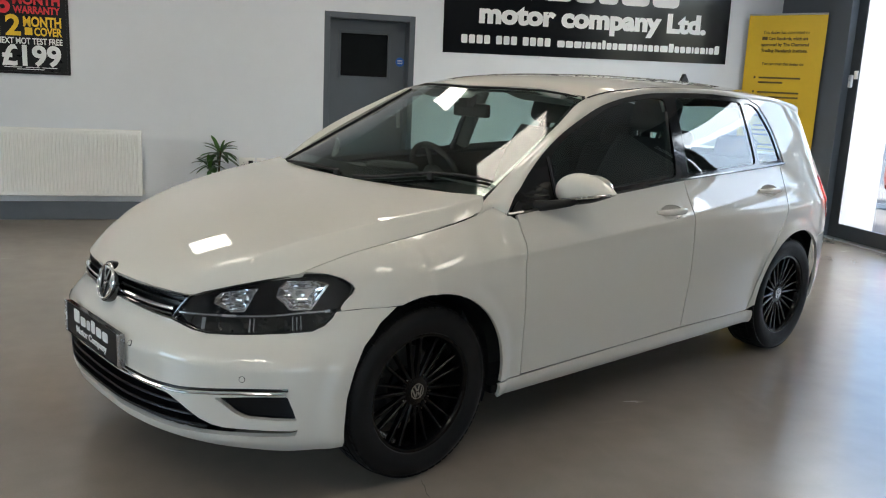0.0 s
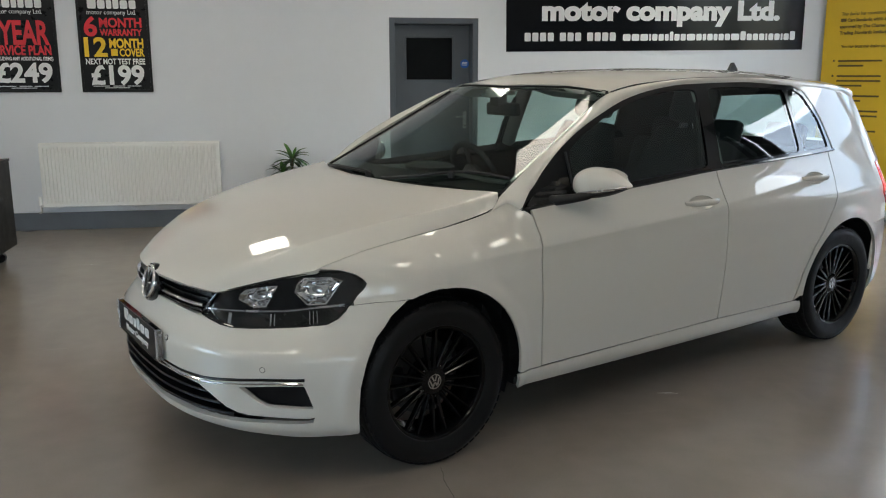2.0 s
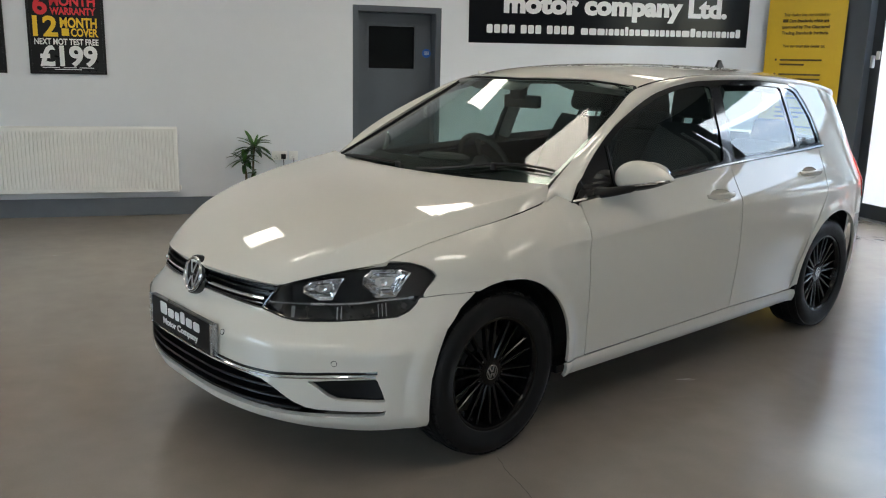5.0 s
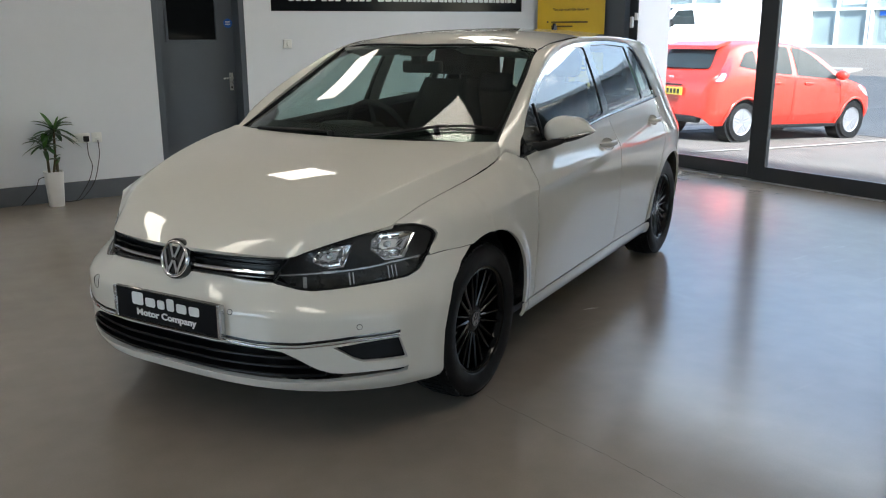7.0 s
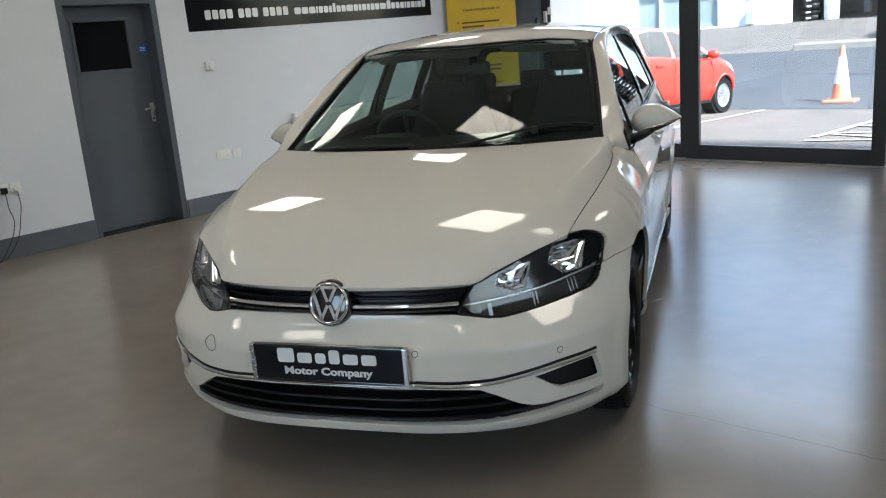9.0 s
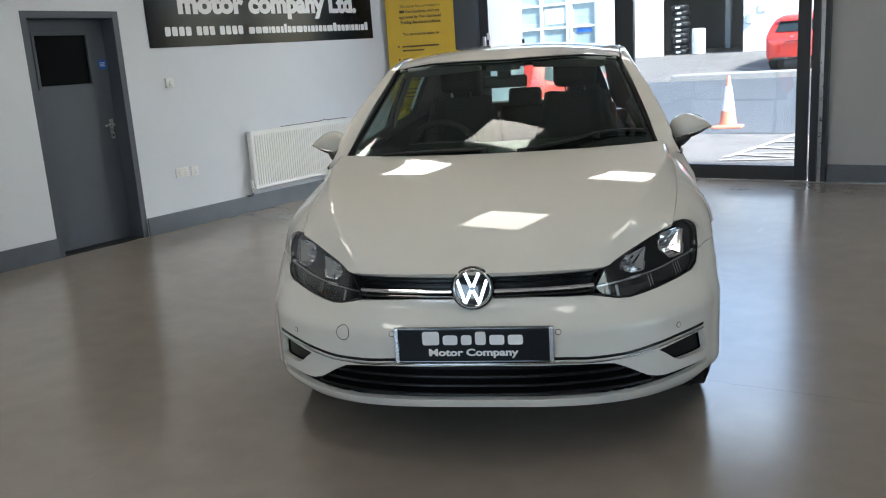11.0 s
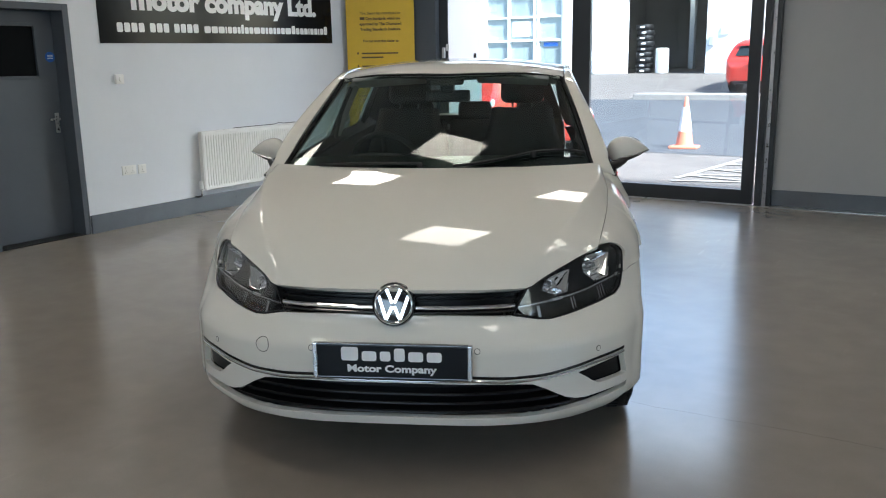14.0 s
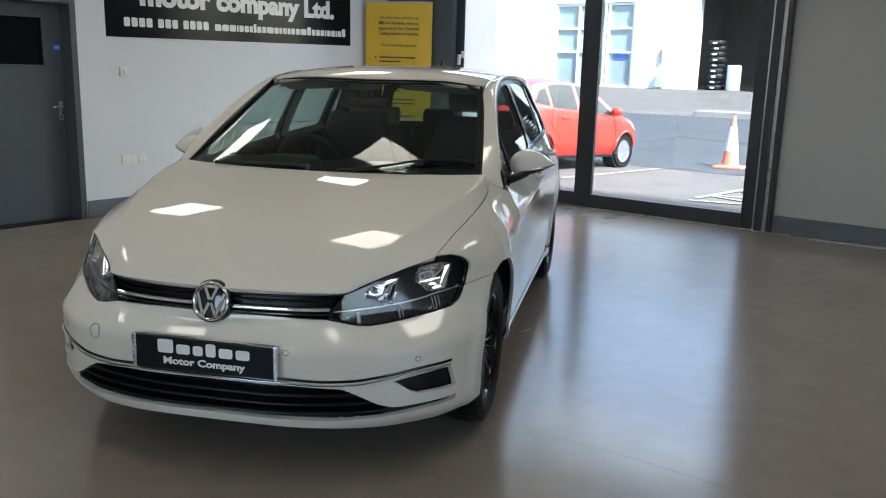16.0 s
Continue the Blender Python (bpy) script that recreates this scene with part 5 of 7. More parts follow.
# underside, engine bay and cabin
under = box(-0.56, 0.56, -0.66, -0.41, 0.215, 0.235)
add_box(under, -0.58, 0.58, -0.41, 0.40, 0.19, 0.215)
add_box(under, -0.79, 0.79, 0.41, 2.22, 0.205, 0.235)
add_box(under, -0.58, 0.58, 2.22, 3.02, 0.22, 0.245)
add_box(under, -0.60, 0.60, 3.02, 3.28, 0.23, 0.255)
part("underbody", under, plastic_black, car, "black underbody")
bay = box(-0.36, 0.36, -0.62, -0.40, 0.25, 0.62)
add_box(bay, -0.56, 0.56, -0.40, 0.40, 0.25, 0.64)
add_box(bay, -0.72, 0.72, 0.30, 0.40, 0.25, 0.90)
part("engine_bay", bay, cabin_plastic, car)

# cabin of the hatchback
for m in (False, True):
    s = -1 if m else 1
    card = sheet([(0.46, 0.26), (2.2, 0.26), (2.3, 0.6), (2.5, 0.8), (2.6, 1.03), (1.6, 0.995), (0.5, 0.94)], lambda y, z: side(y, z, 0.075), 0.08, mirror=m, flip=True)
    part("door_card", card, cabin_plastic, car, "black door trim")
    ledge = strip([side(max(y, 0.5), z + 0.022, 0.024) for y, z in BELT], [side(max(y, 0.5), z - 0.02, 0.085) for y, z in BELT], None, 2, mirror=m)
    part("window_ledge", ledge, cabin_plastic, car)
    for y0, y1, w, name in ((1.60, 1.665, 0.06, "b_pillar_trim"), (2.30, 2.33, 0.03, "c_pillar_trim")):
        pil = strip([side(y0 + 0.05 * (z - 1) - w * 0.3, z, 0.02) for z in (0.98, 1.1, 1.2, 1.3, 1.385)], [side(y1 + 0.05 * (z - 1) + w * 0.3, z, 0.028) for z in (0.98, 1.1, 1.2, 1.3, 1.385)], lambda t: (-0.03, 0, 0), 4, mirror=m)
        shell(name, pil, cabin_grey if w > 0.05 else cabin_plastic, car, 0.01)
    hook = tube([(s * 0.66, 1.60, 1.30), (s * 0.72, 1.56, 1.15), (s * 0.76, 1.53, 0.98)], 0.012, 6)
    part("seat_belt", hook, cabin_plastic, car)
part("headlining", sheet([(-0.56, 1.07), (0.56, 1.07), (0.56, 3.05), (-0.56, 3.05)], lambda x, y: roof(x, y, 0.045), 0.12, flip=True), cabin_grey, car, "grey headlining")
part("parcel_shelf", box(-0.62, 0.62, 2.62, 3.22, 0.945, 0.965, 0.005), cabin_plastic, car)
part("cabin_floor", box(-0.72, 0.72, 0.40, 3.2, 0.24, 0.30), cabin_plastic, car)
dash_prof = [(0.34, 0.60), (0.34, 0.94), (0.40, 0.962), (0.62, 0.955), (0.84, 0.945), (0.92, 0.90), (0.93, 0.80), (0.86, 0.66), (0.80, 0.60)]
dash = prism(dash_prof, -0.715, 0.715, "X")
bmesh.ops.bevel(dash, geom=dash.edges[:], offset=0.02, segments=3, affect="EDGES")
dashboard = part("dashboard", dash, dash_veil_grey, car, "black dashboard, lightened for the veil in the windscreen", smooth=40)
part("instrument_hood", merge(bmesh.new(), lathe([(0.16, -0.06), (0.155, 0.03), (0.13, 0.045), (0.0, 0.05)], 24), Matrix.Translation((-0.36, 0.78, 0.945)) @ Matrix.Diagonal((1, 0.75, 0.8, 1))), cabin_plastic, dashboard, smooth=40)
part("centre_screen", box(-0.12, 0.12, 0.90, 0.925, 0.80, 0.93, 0.008), trim_black, dashboard)
part("centre_console", box(-0.11, 0.11, 0.85, 1.75, 0.28, 0.56, 0.03), cabin_plastic, car)
wheel_m = Matrix.Translation((-0.36, 1.08, 0.90)) @ pose(0, 0, 0, -66, 0, 0)
st = tube([(0.185 * math.cos(a), 0.185 * math.sin(a), 0) for a in (2 * math.pi * k / 40 for k in range(40))], 0.016, 10, closed=True)
steer = part("steering_wheel", merge(bmesh.new(), st, wheel_m), cabin_plastic, car, "black steering wheel", smooth=60)
hubb = lathe([(0.0, 0.01), (0.065, 0.008), (0.075, -0.02), (0.04, -0.09), (0.0, -0.12)], 24)
for a in (0, 180, 270):
    tube([(0.06 * math.cos(radians(a)), 0.06 * math.sin(radians(a)), -0.01), (0.18 * math.cos(radians(a)), 0.18 * math.sin(radians(a)), 0)], 0.014, 8, bm=hubb)
part("wheel_hub", merge(bmesh.new(), hubb, wheel_m), cabin_plastic, steer, smooth=40)


def cushion(x0, x1, y0, y1, z0, z1, r=0.05):
    return box(x0, x1, y0, y1, z0, z1, r, 4)


def seat_back(w, h, d):
    """An upholstered backrest, leaning back, its foot at the origin."""
    out = bmesh.new()
    rows = {}
    for face in (0, 1):
        for i in range(15):
            for j in range(15):
                u, v = i / 14 * 2 - 1, j / 14
                wide = w / 2 * (1 - 0.28 * smooth01((v - 0.55) / 0.45)) * (1 - 0.03 * math.cos(v * 9))
                e = max(0.0, 1 - abs(u) ** 4) ** 0.5
                edge_v = max(0.0, min(1, (1 - v) * 5)) ** 0.5
                side_b = 0.035 * smooth01((abs(u) - 0.45) / 0.35)
                yy = (-1 if face == 0 else 1) * d / 2 * (0.35 + 0.65 * e) * (0.4 + 0.6 * edge_v) - (side_b * e if face == 0 else 0)
                rows[face, i, j] = out.verts.new((u * wide, yy, v * h))
    for face in (0, 1):
        for i in range(14):
            for j in range(14):
                out.faces.new((rows[face, i, j], rows[face, i + 1, j], rows[face, i + 1, j + 1], rows[face, i, j + 1]))
    loop = [(i, 0) for i in range(14)] + [(14, j) for j in range(14)] + [(i, 14) for i in range(14, 0, -1)] + [(0, j) for j in range(14, 0, -1)]
    for a, c in zip(loop, loop[1:] + loop[:1]):
        out.faces.new((rows[0, *a], rows[0, *c], rows[1, *c], rows[1, *a]))
    bmesh.ops.recalc_face_normals(out, faces=out.faces)
    return out


for x in (-0.36, 0.36):
    seat = part("front_seat", cushion(x - 0.25, x + 0.25, 1.20, 1.72, 0.42, 0.58, 0.06), cabin_dark, car, "black cloth front seat", smooth=50)
    back = seat_back(0.52, 0.66, 0.15)
    lean = Matrix.Translation((x, 1.72, 0.52)) @ pose(0, 0, 0, -18, 0, 0)
    part("seat_backrest", merge(bmesh.new(), back, lean), cabin_dark, seat, smooth=60)
    hr = cushion(-0.135, 0.135, -0.05, 0.05, 0.70, 0.885, 0.05)
    part("head_restraint", merge(bmesh.new(), hr, lean), cabin_dark, seat, smooth=60)
    for dx in (-0.06, 0.06):
        part("restraint_post", cyl(lean @ Vector((dx, 0, 0.63)), lean @ Vector((dx, 0, 0.72)), 0.006, seg=8), satin, seat)
bench = part("rear_seat", cushion(-0.64, 0.64, 2.02, 2.50, 0.40, 0.56, 0.06), cabin_dark, car, "black cloth rear bench", smooth=50)
lean = Matrix.Translation((0, 2.48, 0.50)) @ pose(0, 0, 0, -20, 0, 0)
for x in (-0.42, 0.0, 0.42):
    w = 0.44 if x else 0.36
    part("bench_backrest", merge(bmesh.new(), cushion(x - w / 2, x + w / 2, -0.07, 0.07, 0.0, 0.56, 0.05), lean), cabin_dark, bench, smooth=50)
    part("bench_restraint", merge(bmesh.new(), cushion(x - 0.12, x + 0.12, -0.045, 0.045, 0.555, 0.70, 0.04), lean), cabin_dark, bench, smooth=50)
im = screen(0, 0.945, 0.06)
rear_view = part("interior_mirror", box(-0.115, 0.115, im.y - 0.02, im.y + 0.02, im.z - 0.075, im.z - 0.012, 0.015, 3), plastic_black, car, "black interior mirror", smooth=50)
part("mirror_mount", box(-0.035, 0.035, im.y - 0.06, im.y + 0.0, im.z - 0.03, im.z + 0.035, 0.012), plastic_black, rear_view)
for s in (1, -1):
    visor = merge(bmesh.new(), box(-0.19, 0.19, -0.08, 0.08, -0.01, 0.01, 0.008), Matrix.Translation((s * 0.33, 1.09, 1.345)) @ pose(0, 0, 0, -14, s * 3, 0))
    part("sun_visor", visor, cabin_grey, car)

# ---------- things in the showroom ----------
poster_black = mat("poster_black", (0.008, 0.008, 0.009), 0.3, var=0.1, scale=10, rough_var=0.05, spec=0.25)
sign_black = mat("sign_vinyl", (0.007, 0.008, 0.010), 0.17, spec=0.16, var=0.1, scale=2, bump=0.015, bump_scale=4, rough_var=0.03)
red_print = mat("red_print", (0.68, 0.022, 0.035), 0.4, var=0.05, scale=30)
yellow_print = mat("yellow_print", (0.85, 0.55, 0.02), 0.4, var=0.04, scale=30)
banner_yellow = mat("banner_yellow", (0.72, 0.47, 0.015), 0.38, var=0.05, scale=2.5, rough_var=0.06)
print_dark = mat("dark_print", (0.12, 0.08, 0.01), 0.5, var=0.05, scale=30)
blue_sign = mat("blue_sign", (0.02, 0.12, 0.5), 0.35, var=0.05, scale=30)
leaf_green = mat("leaf_green", (0.022, 0.075, 0.014), 0.38, var=0.35, scale=18, rough_var=0.08)
leaf_young = mat("young_leaf", (0.05, 0.14, 0.02), 0.38, var=0.25, scale=18)
bark = mat("cane_bark", (0.09, 0.075, 0.04), 0.75, var=0.25, scale=40, bump=0.4, bump_scale=90)
soil = mat("soil", (0.03, 0.022, 0.016), 0.95, var=0.3, scale=60, bump=0.8, bump_scale=120)
cable_black = mat("cable_black", (0.01, 0.01, 0.01), 0.5, var=0.1, scale=50)
desk_black = mat("black_laminate", (0.006, 0.006, 0.007), 0.5, var=0.15, scale=12, rough_var=0.06, spec=0.3)

# the door in the long wall
door = anchor("door_1", pose(0, 0, 0), "dark blue-grey painted door with a small dark window, closed", "door", kind="structure")
fr = bmesh.new()
for x0, x1 in ((DX0, DX0 + 0.055), (DX1 - 0.055, DX1)):
    add_box(fr, x0, x1, WALL_Y + 0.002, WALL_Y + 0.22, 0, DH, 0.003)
add_box(fr, DX0 + 0.055, DX1 - 0.055, WALL_Y + 0.002, WALL_Y + 0.22, DH - 0.055, DH, 0.003)
part("door_frame", fr, door_paint, door)
LX0, LX1, LT = DX0 + 0.058, DX1 - 0.058, DH - 0.058
WX0, WX1, WZ0, WZ1 = 0.905, 1.395, 1.372, 1.805
lf = box(LX0, WX0, 4.812, 4.856, 0.008, LT)
add_box(lf, WX1, LX1, 4.812, 4.856, 0.008, LT)
add_box(lf, WX0, WX1, 4.812, 4.856, 0.008, WZ0)
add_box(lf, WX0, WX1, 4.812, 4.856, WZ1, LT)
part("door_leaf", lf, door_paint, door)
bead = bmesh.new()
for a in ((WX0 - 0.012, WX0 + 0.014, WZ0 - 0.012, WZ1 + 0.012), (WX1 - 0.014, WX1 + 0.012, WZ0 - 0.012, WZ1 + 0.012), (WX0 + 0.014, WX1 - 0.014, WZ0 - 0.012, WZ0 + 0.014), (WX0 + 0.014, WX1 - 0.014, WZ1 - 0.014, WZ1 + 0.012)):
    add_box(bead, a[0], a[1], 4.804, 4.83, a[2], a[3], 0.003)
part("window_bead", bead, door_paint, door)
part("window_pane", box(WX0 + 0.001, WX1 - 0.001, 4.832, 4.838, WZ0 + 0.001, WZ1 - 0.001), mat("door_glass", (0.006, 0.007, 0.008), 0.06, var=0.2, scale=3, spec=0.2), door, "dark glass pane")
dot = lathe([(0.044, 0.0), (0.044, 0.002), (0.0, 0.002)], 28)
ds = part("fire_door_sign", merge(bmesh.new(), dot, Matrix.Translation((1.505, 4.812, 1.54)) @ pose(0, 0, 0, 90, 0, 0)), blue_sign, door, "round blue sign")
for dz in (-0.012, 0.002, 0.014):
    part("sign_line", box(1.48, 1.53, 4.8085, 4.8095, 1.54 + dz - 0.003, 1.54 + dz + 0.003), letter_white, ds)
hd = part("door_handle", box(1.488, 1.525, 4.804, 4.812, 0.90, 1.07, 0.002), steel, door, "steel lever handle on a plate")
part("lever", tube([(1.505, 4.806, 1.02), (1.505, 4.765, 1.02), (1.49, 4.755, 1.02), (1.41, 4.755, 1.018)], 0.009, 10), steel, hd, smooth=60)
part("keyhole", cyl((1.506, 4.806, 0.93), (1.506, 4.800, 0.93), 0.009, seg=16), plastic_black, hd)
part("threshold", box(DX0, DX1, WALL_Y + 0.01, WALL_Y + 0.29, 0.0, 0.006), plastic_black, door)
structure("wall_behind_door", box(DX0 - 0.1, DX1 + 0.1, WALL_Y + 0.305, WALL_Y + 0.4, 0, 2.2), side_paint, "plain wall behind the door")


def radiator(x0, x1, z0, z1, label):
    r = anchor("radiator", pose((x0 + x1) / 2, WALL_Y, 0), label, "radiator", "wall radiators")
    w = (x1 - x0) / 2
    y = -0.085
    n = round((x1 - x0 - 0.05) / 0.0334)
    bm = bmesh.new()
    # pressed front panel with upright flutes
    prof, pitch = [], (2 * w - 0.05) / n
    xs = [(-w, 0.012), (-w + 0.004, 0.003), (-w + 0.012, 0.0), (-w + 0.022, 0.0)]
    for k in range(n):
        a = -w + 0.025 + k * pitch
        xs += [(a + pitch * 0.24, 0.0), (a + pitch * 0.36, 0.0115), (a + pitch * 0.64, 0.0115), (a + pitch * 0.76, 0.0)]
    xs += [(w - 0.022, 0.0), (w - 0.012, 0.0), (w - 0.004, 0.003), (w, 0.012)]
    zs = [(z0, 1, 0.012), (z0 + 0.006, 1, 0.0), (z0 + 0.035, 1, 0.0), (z0 + 0.055, 0, 0.0), (z1 - 0.055, 0, 0.0), (z1 - 0.035, 1, 0.0), (z1 - 0.006, 1, 0.0), (z1, 1, 0.012)]
    rows = [[bm.verts.new((x, y + max(e, 0 if flat else d, d if d > 0.0116 else 0), z)) for x, d in xs] for z, flat, e in zs]
    for a, b in zip(rows, rows[1:]):
        for k in range(len(xs) - 1):
            bm.faces.new((a[k], a[k + 1], b[k + 1], b[k]))
    part("front_panel", bm, rad_white, r, "white fluted steel panel", smooth=50)
    part("back_panel", box(-w + 0.01, w - 0.01, -0.045, -0.03, z0 + 0.01, z1 - 0.01, 0.004), rad_white, r)
    for s in (-1, 1):
        part("side_panel", box(s * w - 0.004, s * w + 0.004, y + 0.008, -0.028, z0 + 0.012, z1 + 0.002, 0.003), rad_white, r)
    top = bmesh.new()
    for yy in (y + 0.008, -0.034):
        add_box(top, -w + 0.004, w - 0.004, yy, yy + 0.006, z1 - 0.002, z1 + 0.006, 0.001)
    for k in range(int(2 * w / 0.02)):
        add_box(top, -w + 0.012 + k * 0.02, -w + 0.018 + k * 0.02, y + 0.014, -0.034, z1 + 0.0005, z1 + 0.0045)
    part("top_grille", top, rad_white, r)
    for s in (-1, 1):
        part("wall_bracket", box(s * w * 0.7 - 0.015, s * w * 0.7 + 0.015, -0.03, 0.0, z0 + 0.05, z1 - 0.05), steel, r)
    valve = part("valve", cyl((-w - 0.03, -0.055, z0 + 0.02), (-w - 0.03, -0.055, z0 + 0.10), 0.020, 0.017, 20), plastic_white, r, "white radiator valve", smooth=40)
    part("valve_body", cyl((-w - 0.03, -0.055, z0 - 0.03), (-w - 0.03, -0.055, z0 + 0.02), 0.011, seg=16), steel, valve, smooth=40)
    part("valve_link", cyl((-w - 0.04, -0.055, z0 + 0.0), (-w + 0.02, -0.055, z0 + 0.02), 0.010, seg=16), steel, valve, smooth=40)
    part("pipe", tube([(-w - 0.03, -0.055, z0 - 0.03), (-w - 0.03, -0.05, z0 - 0.05), (-w - 0.05, -0.03, z0 - 0.058), (-w - 0.07, 0.0, z0 - 0.058)], 0.008, 8), plastic_black if x0 > 0 else steel, r, smooth=60)
    part("end_valve", cyl((w + 0.012, -0.055, z0 + 0.02), (w + 0.012, -0.055, z0 + 0.06), 0.012, 0.01, 16), plastic_white, r, smooth=40)
    return r


radiator(-2.515, -0.905, 0.222, 0.815, "white fluted panel radiator on the long wall, below the posters")
radiator(2.885, 4.485, 0.222, 0.805, "white fluted panel radiator on the long wall, below the sign")


def blocks(name, parent, x, y, z, h, widths, gap, material, tall=()):
    """Lettering that is shown as plain blocks."""
    for k, w in enumerate(widths):
        if w > 0:
            hh = h * 1.35 if k in tall else h
            part(name, prism(rounded([(x, z), (x + w, z), (x + w, z + hh), (x, z + hh)], min(w, hh) * 0.25, 3), y - 0.001, y + 0.001, "Y"), material, parent)
        x += abs(w) + gap
    return x


def poster(x0, label, rows):
    z0, w, h = 1.277, 0.626, 0.885
    p = anchor("poster", pose(x0, WALL_Y, z0), label, "poster", "price posters")
    part("sheet", box(0.008, w - 0.008, -0.012, 0.0, 0.008, h - 0.008), poster_black, p, "black printed sheet")
    fr = bmesh.new()
    for a in ((0, 0.022, 0, h), (w - 0.022, w, 0, h), (0.022, w - 0.022, 0, 0.022), (0.022, w - 0.022, h - 0.022, h)):
        add_box(fr, a[0], a[1], -0.018, 0.0, a[2], a[3], 0.004)
    part("snap_frame", fr, plastic_black, p, "black snap frame")
    for text, x, z, size, width, m, bold in rows:
        lettering("lettering", text, size, wall_text(x, -0.0135, z), m, p, width=width, depth=0.0008, bold=bold)
    blocks("letter_block", p, 0.10, -0.0135, 0.745, 0.075, [0.075, 0.065, 0.045, 0.05, 0.065, 0.06], 0.012, letter_white, (0, 3))
    lettering("lettering", "motor company Ltd.", 0.055, wall_text(0.09, -0.0135, 0.695), letter_white, p, width=0.43, depth=0.0006)
    for a, b in ((0.10, 0.24), (0.27, 0.38), (0.40, 0.52)):
        part("small_print", box(a, b, -0.0135, -0.0125, 0.052, 0.058), letter_white, p)
    part("small_print", box(0.20, 0.42, -0.0135, -0.0125, 0.036, 0.042), letter_white, p)
    return p


ax = poster(-2.102, "black warranty offer poster with red, yellow and white print", [
    ("6", 0.055, 0.508, 0.235, 0.115, red_print, 0.007), ("MONTH", 0.19, 0.583, 0.115, 0.37, red_print, 0.004), ("WARRANTY", 0.19, 0.508, 0.082, 0.37, red_print, 0.003),
    ("12", 0.045, 0.325, 0.235, 0.20, yellow_print, 0.007), ("MONTH", 0.265, 0.40, 0.115, 0.30, yellow_print, 0.004), ("COVER", 0.35, 0.325, 0.095, 0.22, yellow_print, 0.003),
    ("NEXT MOT TEST FREE", 0.05, 0.252, 0.072, 0.52, letter_white, 0.002), ("£199", 0.085, 0.075, 0.235, 0.47, letter_white, 0.008)])
part("print_block", box(0.275, 0.335, -0.0135, -0.0125, 0.327, 0.39), yellow_print, ax)
poster(-2.912, "black service plan poster with red and white print", [
    ("2YEAR", 0.055, 0.43, 0.29, 0.51, red_print, 0.009), ("SERVICE PLAN", 0.055, 0.335, 0.115, 0.515, red_print, 0.004),
    ("(EXCLUDING ANY ADDITIONAL ITEMS)", 0.05, 0.285, 0.045, 0.53, letter_white, 0.001), ("£249", 0.075, 0.095, 0.235, 0.49, letter_white, 0.008)])

# the long black sign
SW, SH = 3.165, 0.98
sign = anchor("wall_sign", pose(1.89, WALL_Y, 1.655, 0, -0.62, 0), "long glossy black dealer sign with white lettering on the wall", "sign")
part("board", box(0, SW, -0.006, 0.0, 0, SH, 0.002), sign_black, sign)
lettering("lettering", "motor company Ltd.", 0.255, wall_text(0.36, -0.0075, 0.305), letter_white, sign, width=2.53, depth=0.001, bold=0.013)
d = 0.062
nx = blocks("number_block", sign, 0.185, -0.0075, 0.098, 0.083, [d, d, d, d, -0.03, d, d, d, -0.03, d, d, d, d], 0.0165, letter_white)
web = [0.07] * 3 + [0.018] + [0.048, 0.048, 0.035, 0.032, 0.048, 0.048, 0.078, 0.05, 0.032, 0.05, 0.036, 0.048, 0.05, 0.078, 0.05, 0.048, 0.05, 0.05, 0.018, 0.048, 0.05, 0.018, 0.05, 0.048]
k = (2.90 + 0.185 - nx - 0.06 - 0.0125 * len(web)) / sum(web)
blocks("number_block", sign, nx + 0.06, -0.0075, 0.098, 0.066, [v * k for v in web], 0.0125, letter_white, (7, 18, 27))
blocks("letter_block", sign, 0.62, -0.0075, 0.545, 0.25, [0.36, 0.32, 0.22, 0.22, 0.32, 0.31], 0.035, letter_white, (0, 3))

# thermostat and sockets
th = anchor("thermostat", pose(2.04, WALL_Y, 1.343), "small white room thermostat on the wall", "thermostat")
part("case", box(-0.042, 0.042, -0.028, 0, -0.042, 0.042, 0.006, 3), plastic_white, th, smooth=40)
part("dial", cyl((0.008, -0.028, 0), (0.008, -0.038, 0), 0.024, 0.022, 28), plastic_white, th, smooth=40)


def socket(x0, x1, zc, label, holes):
    s = anchor("wall_socket", pose((x0 + x1) / 2, WALL_Y, zc), label, "socket", "wall sockets")
    w = (x1 - x0) / 2
    part("plate", box(-w, w, -0.010, 0, -0.043, 0.043, 0.003), plastic_white, s, smooth=40)
    for hx in holes:
        part("switch", box(hx - 0.007, hx + 0.007, -0.0145, -0.009, 0.012, 0.030, 0.002), plastic_white, s)
        for dx, dz in ((0, 0.0), (-0.011, -0.02), (0.011, -0.02)):
            part("pin_hole", box(hx + dx - 0.003, hx + dx + 0.003, -0.0104, -0.0095, dz - 0.006, dz), plastic_black, s)
    return s


socket(1.985, 2.135, 0.52, "white double wall socket", (-0.035, 0.035))
socket(2.162, 2.248, 0.516, "white single wall outlet", (0.0,))
sa = socket(-0.045, 0.100, 0.545, "white double wall socket with a black plug", (-0.035, 0.035))
part("plug", box(0.012, 0.056, -0.05, -0.0105, -0.03, 0.018, 0.006), plastic_black, sa, "black plug")
sb = socket(0.115, 0.200, 0.545, "white single wall outlet with a cable", (0.0,))
part("plug", box(-0.02, 0.02, -0.03, -0.0105, -0.03, 0.004, 0.004), plastic_white, sb)


def cable(points, label):
    c = curve(points, 40)
    tagged(finish("cable", tube(c, 0.0035, 6), cable_black, 60), label, "cable")


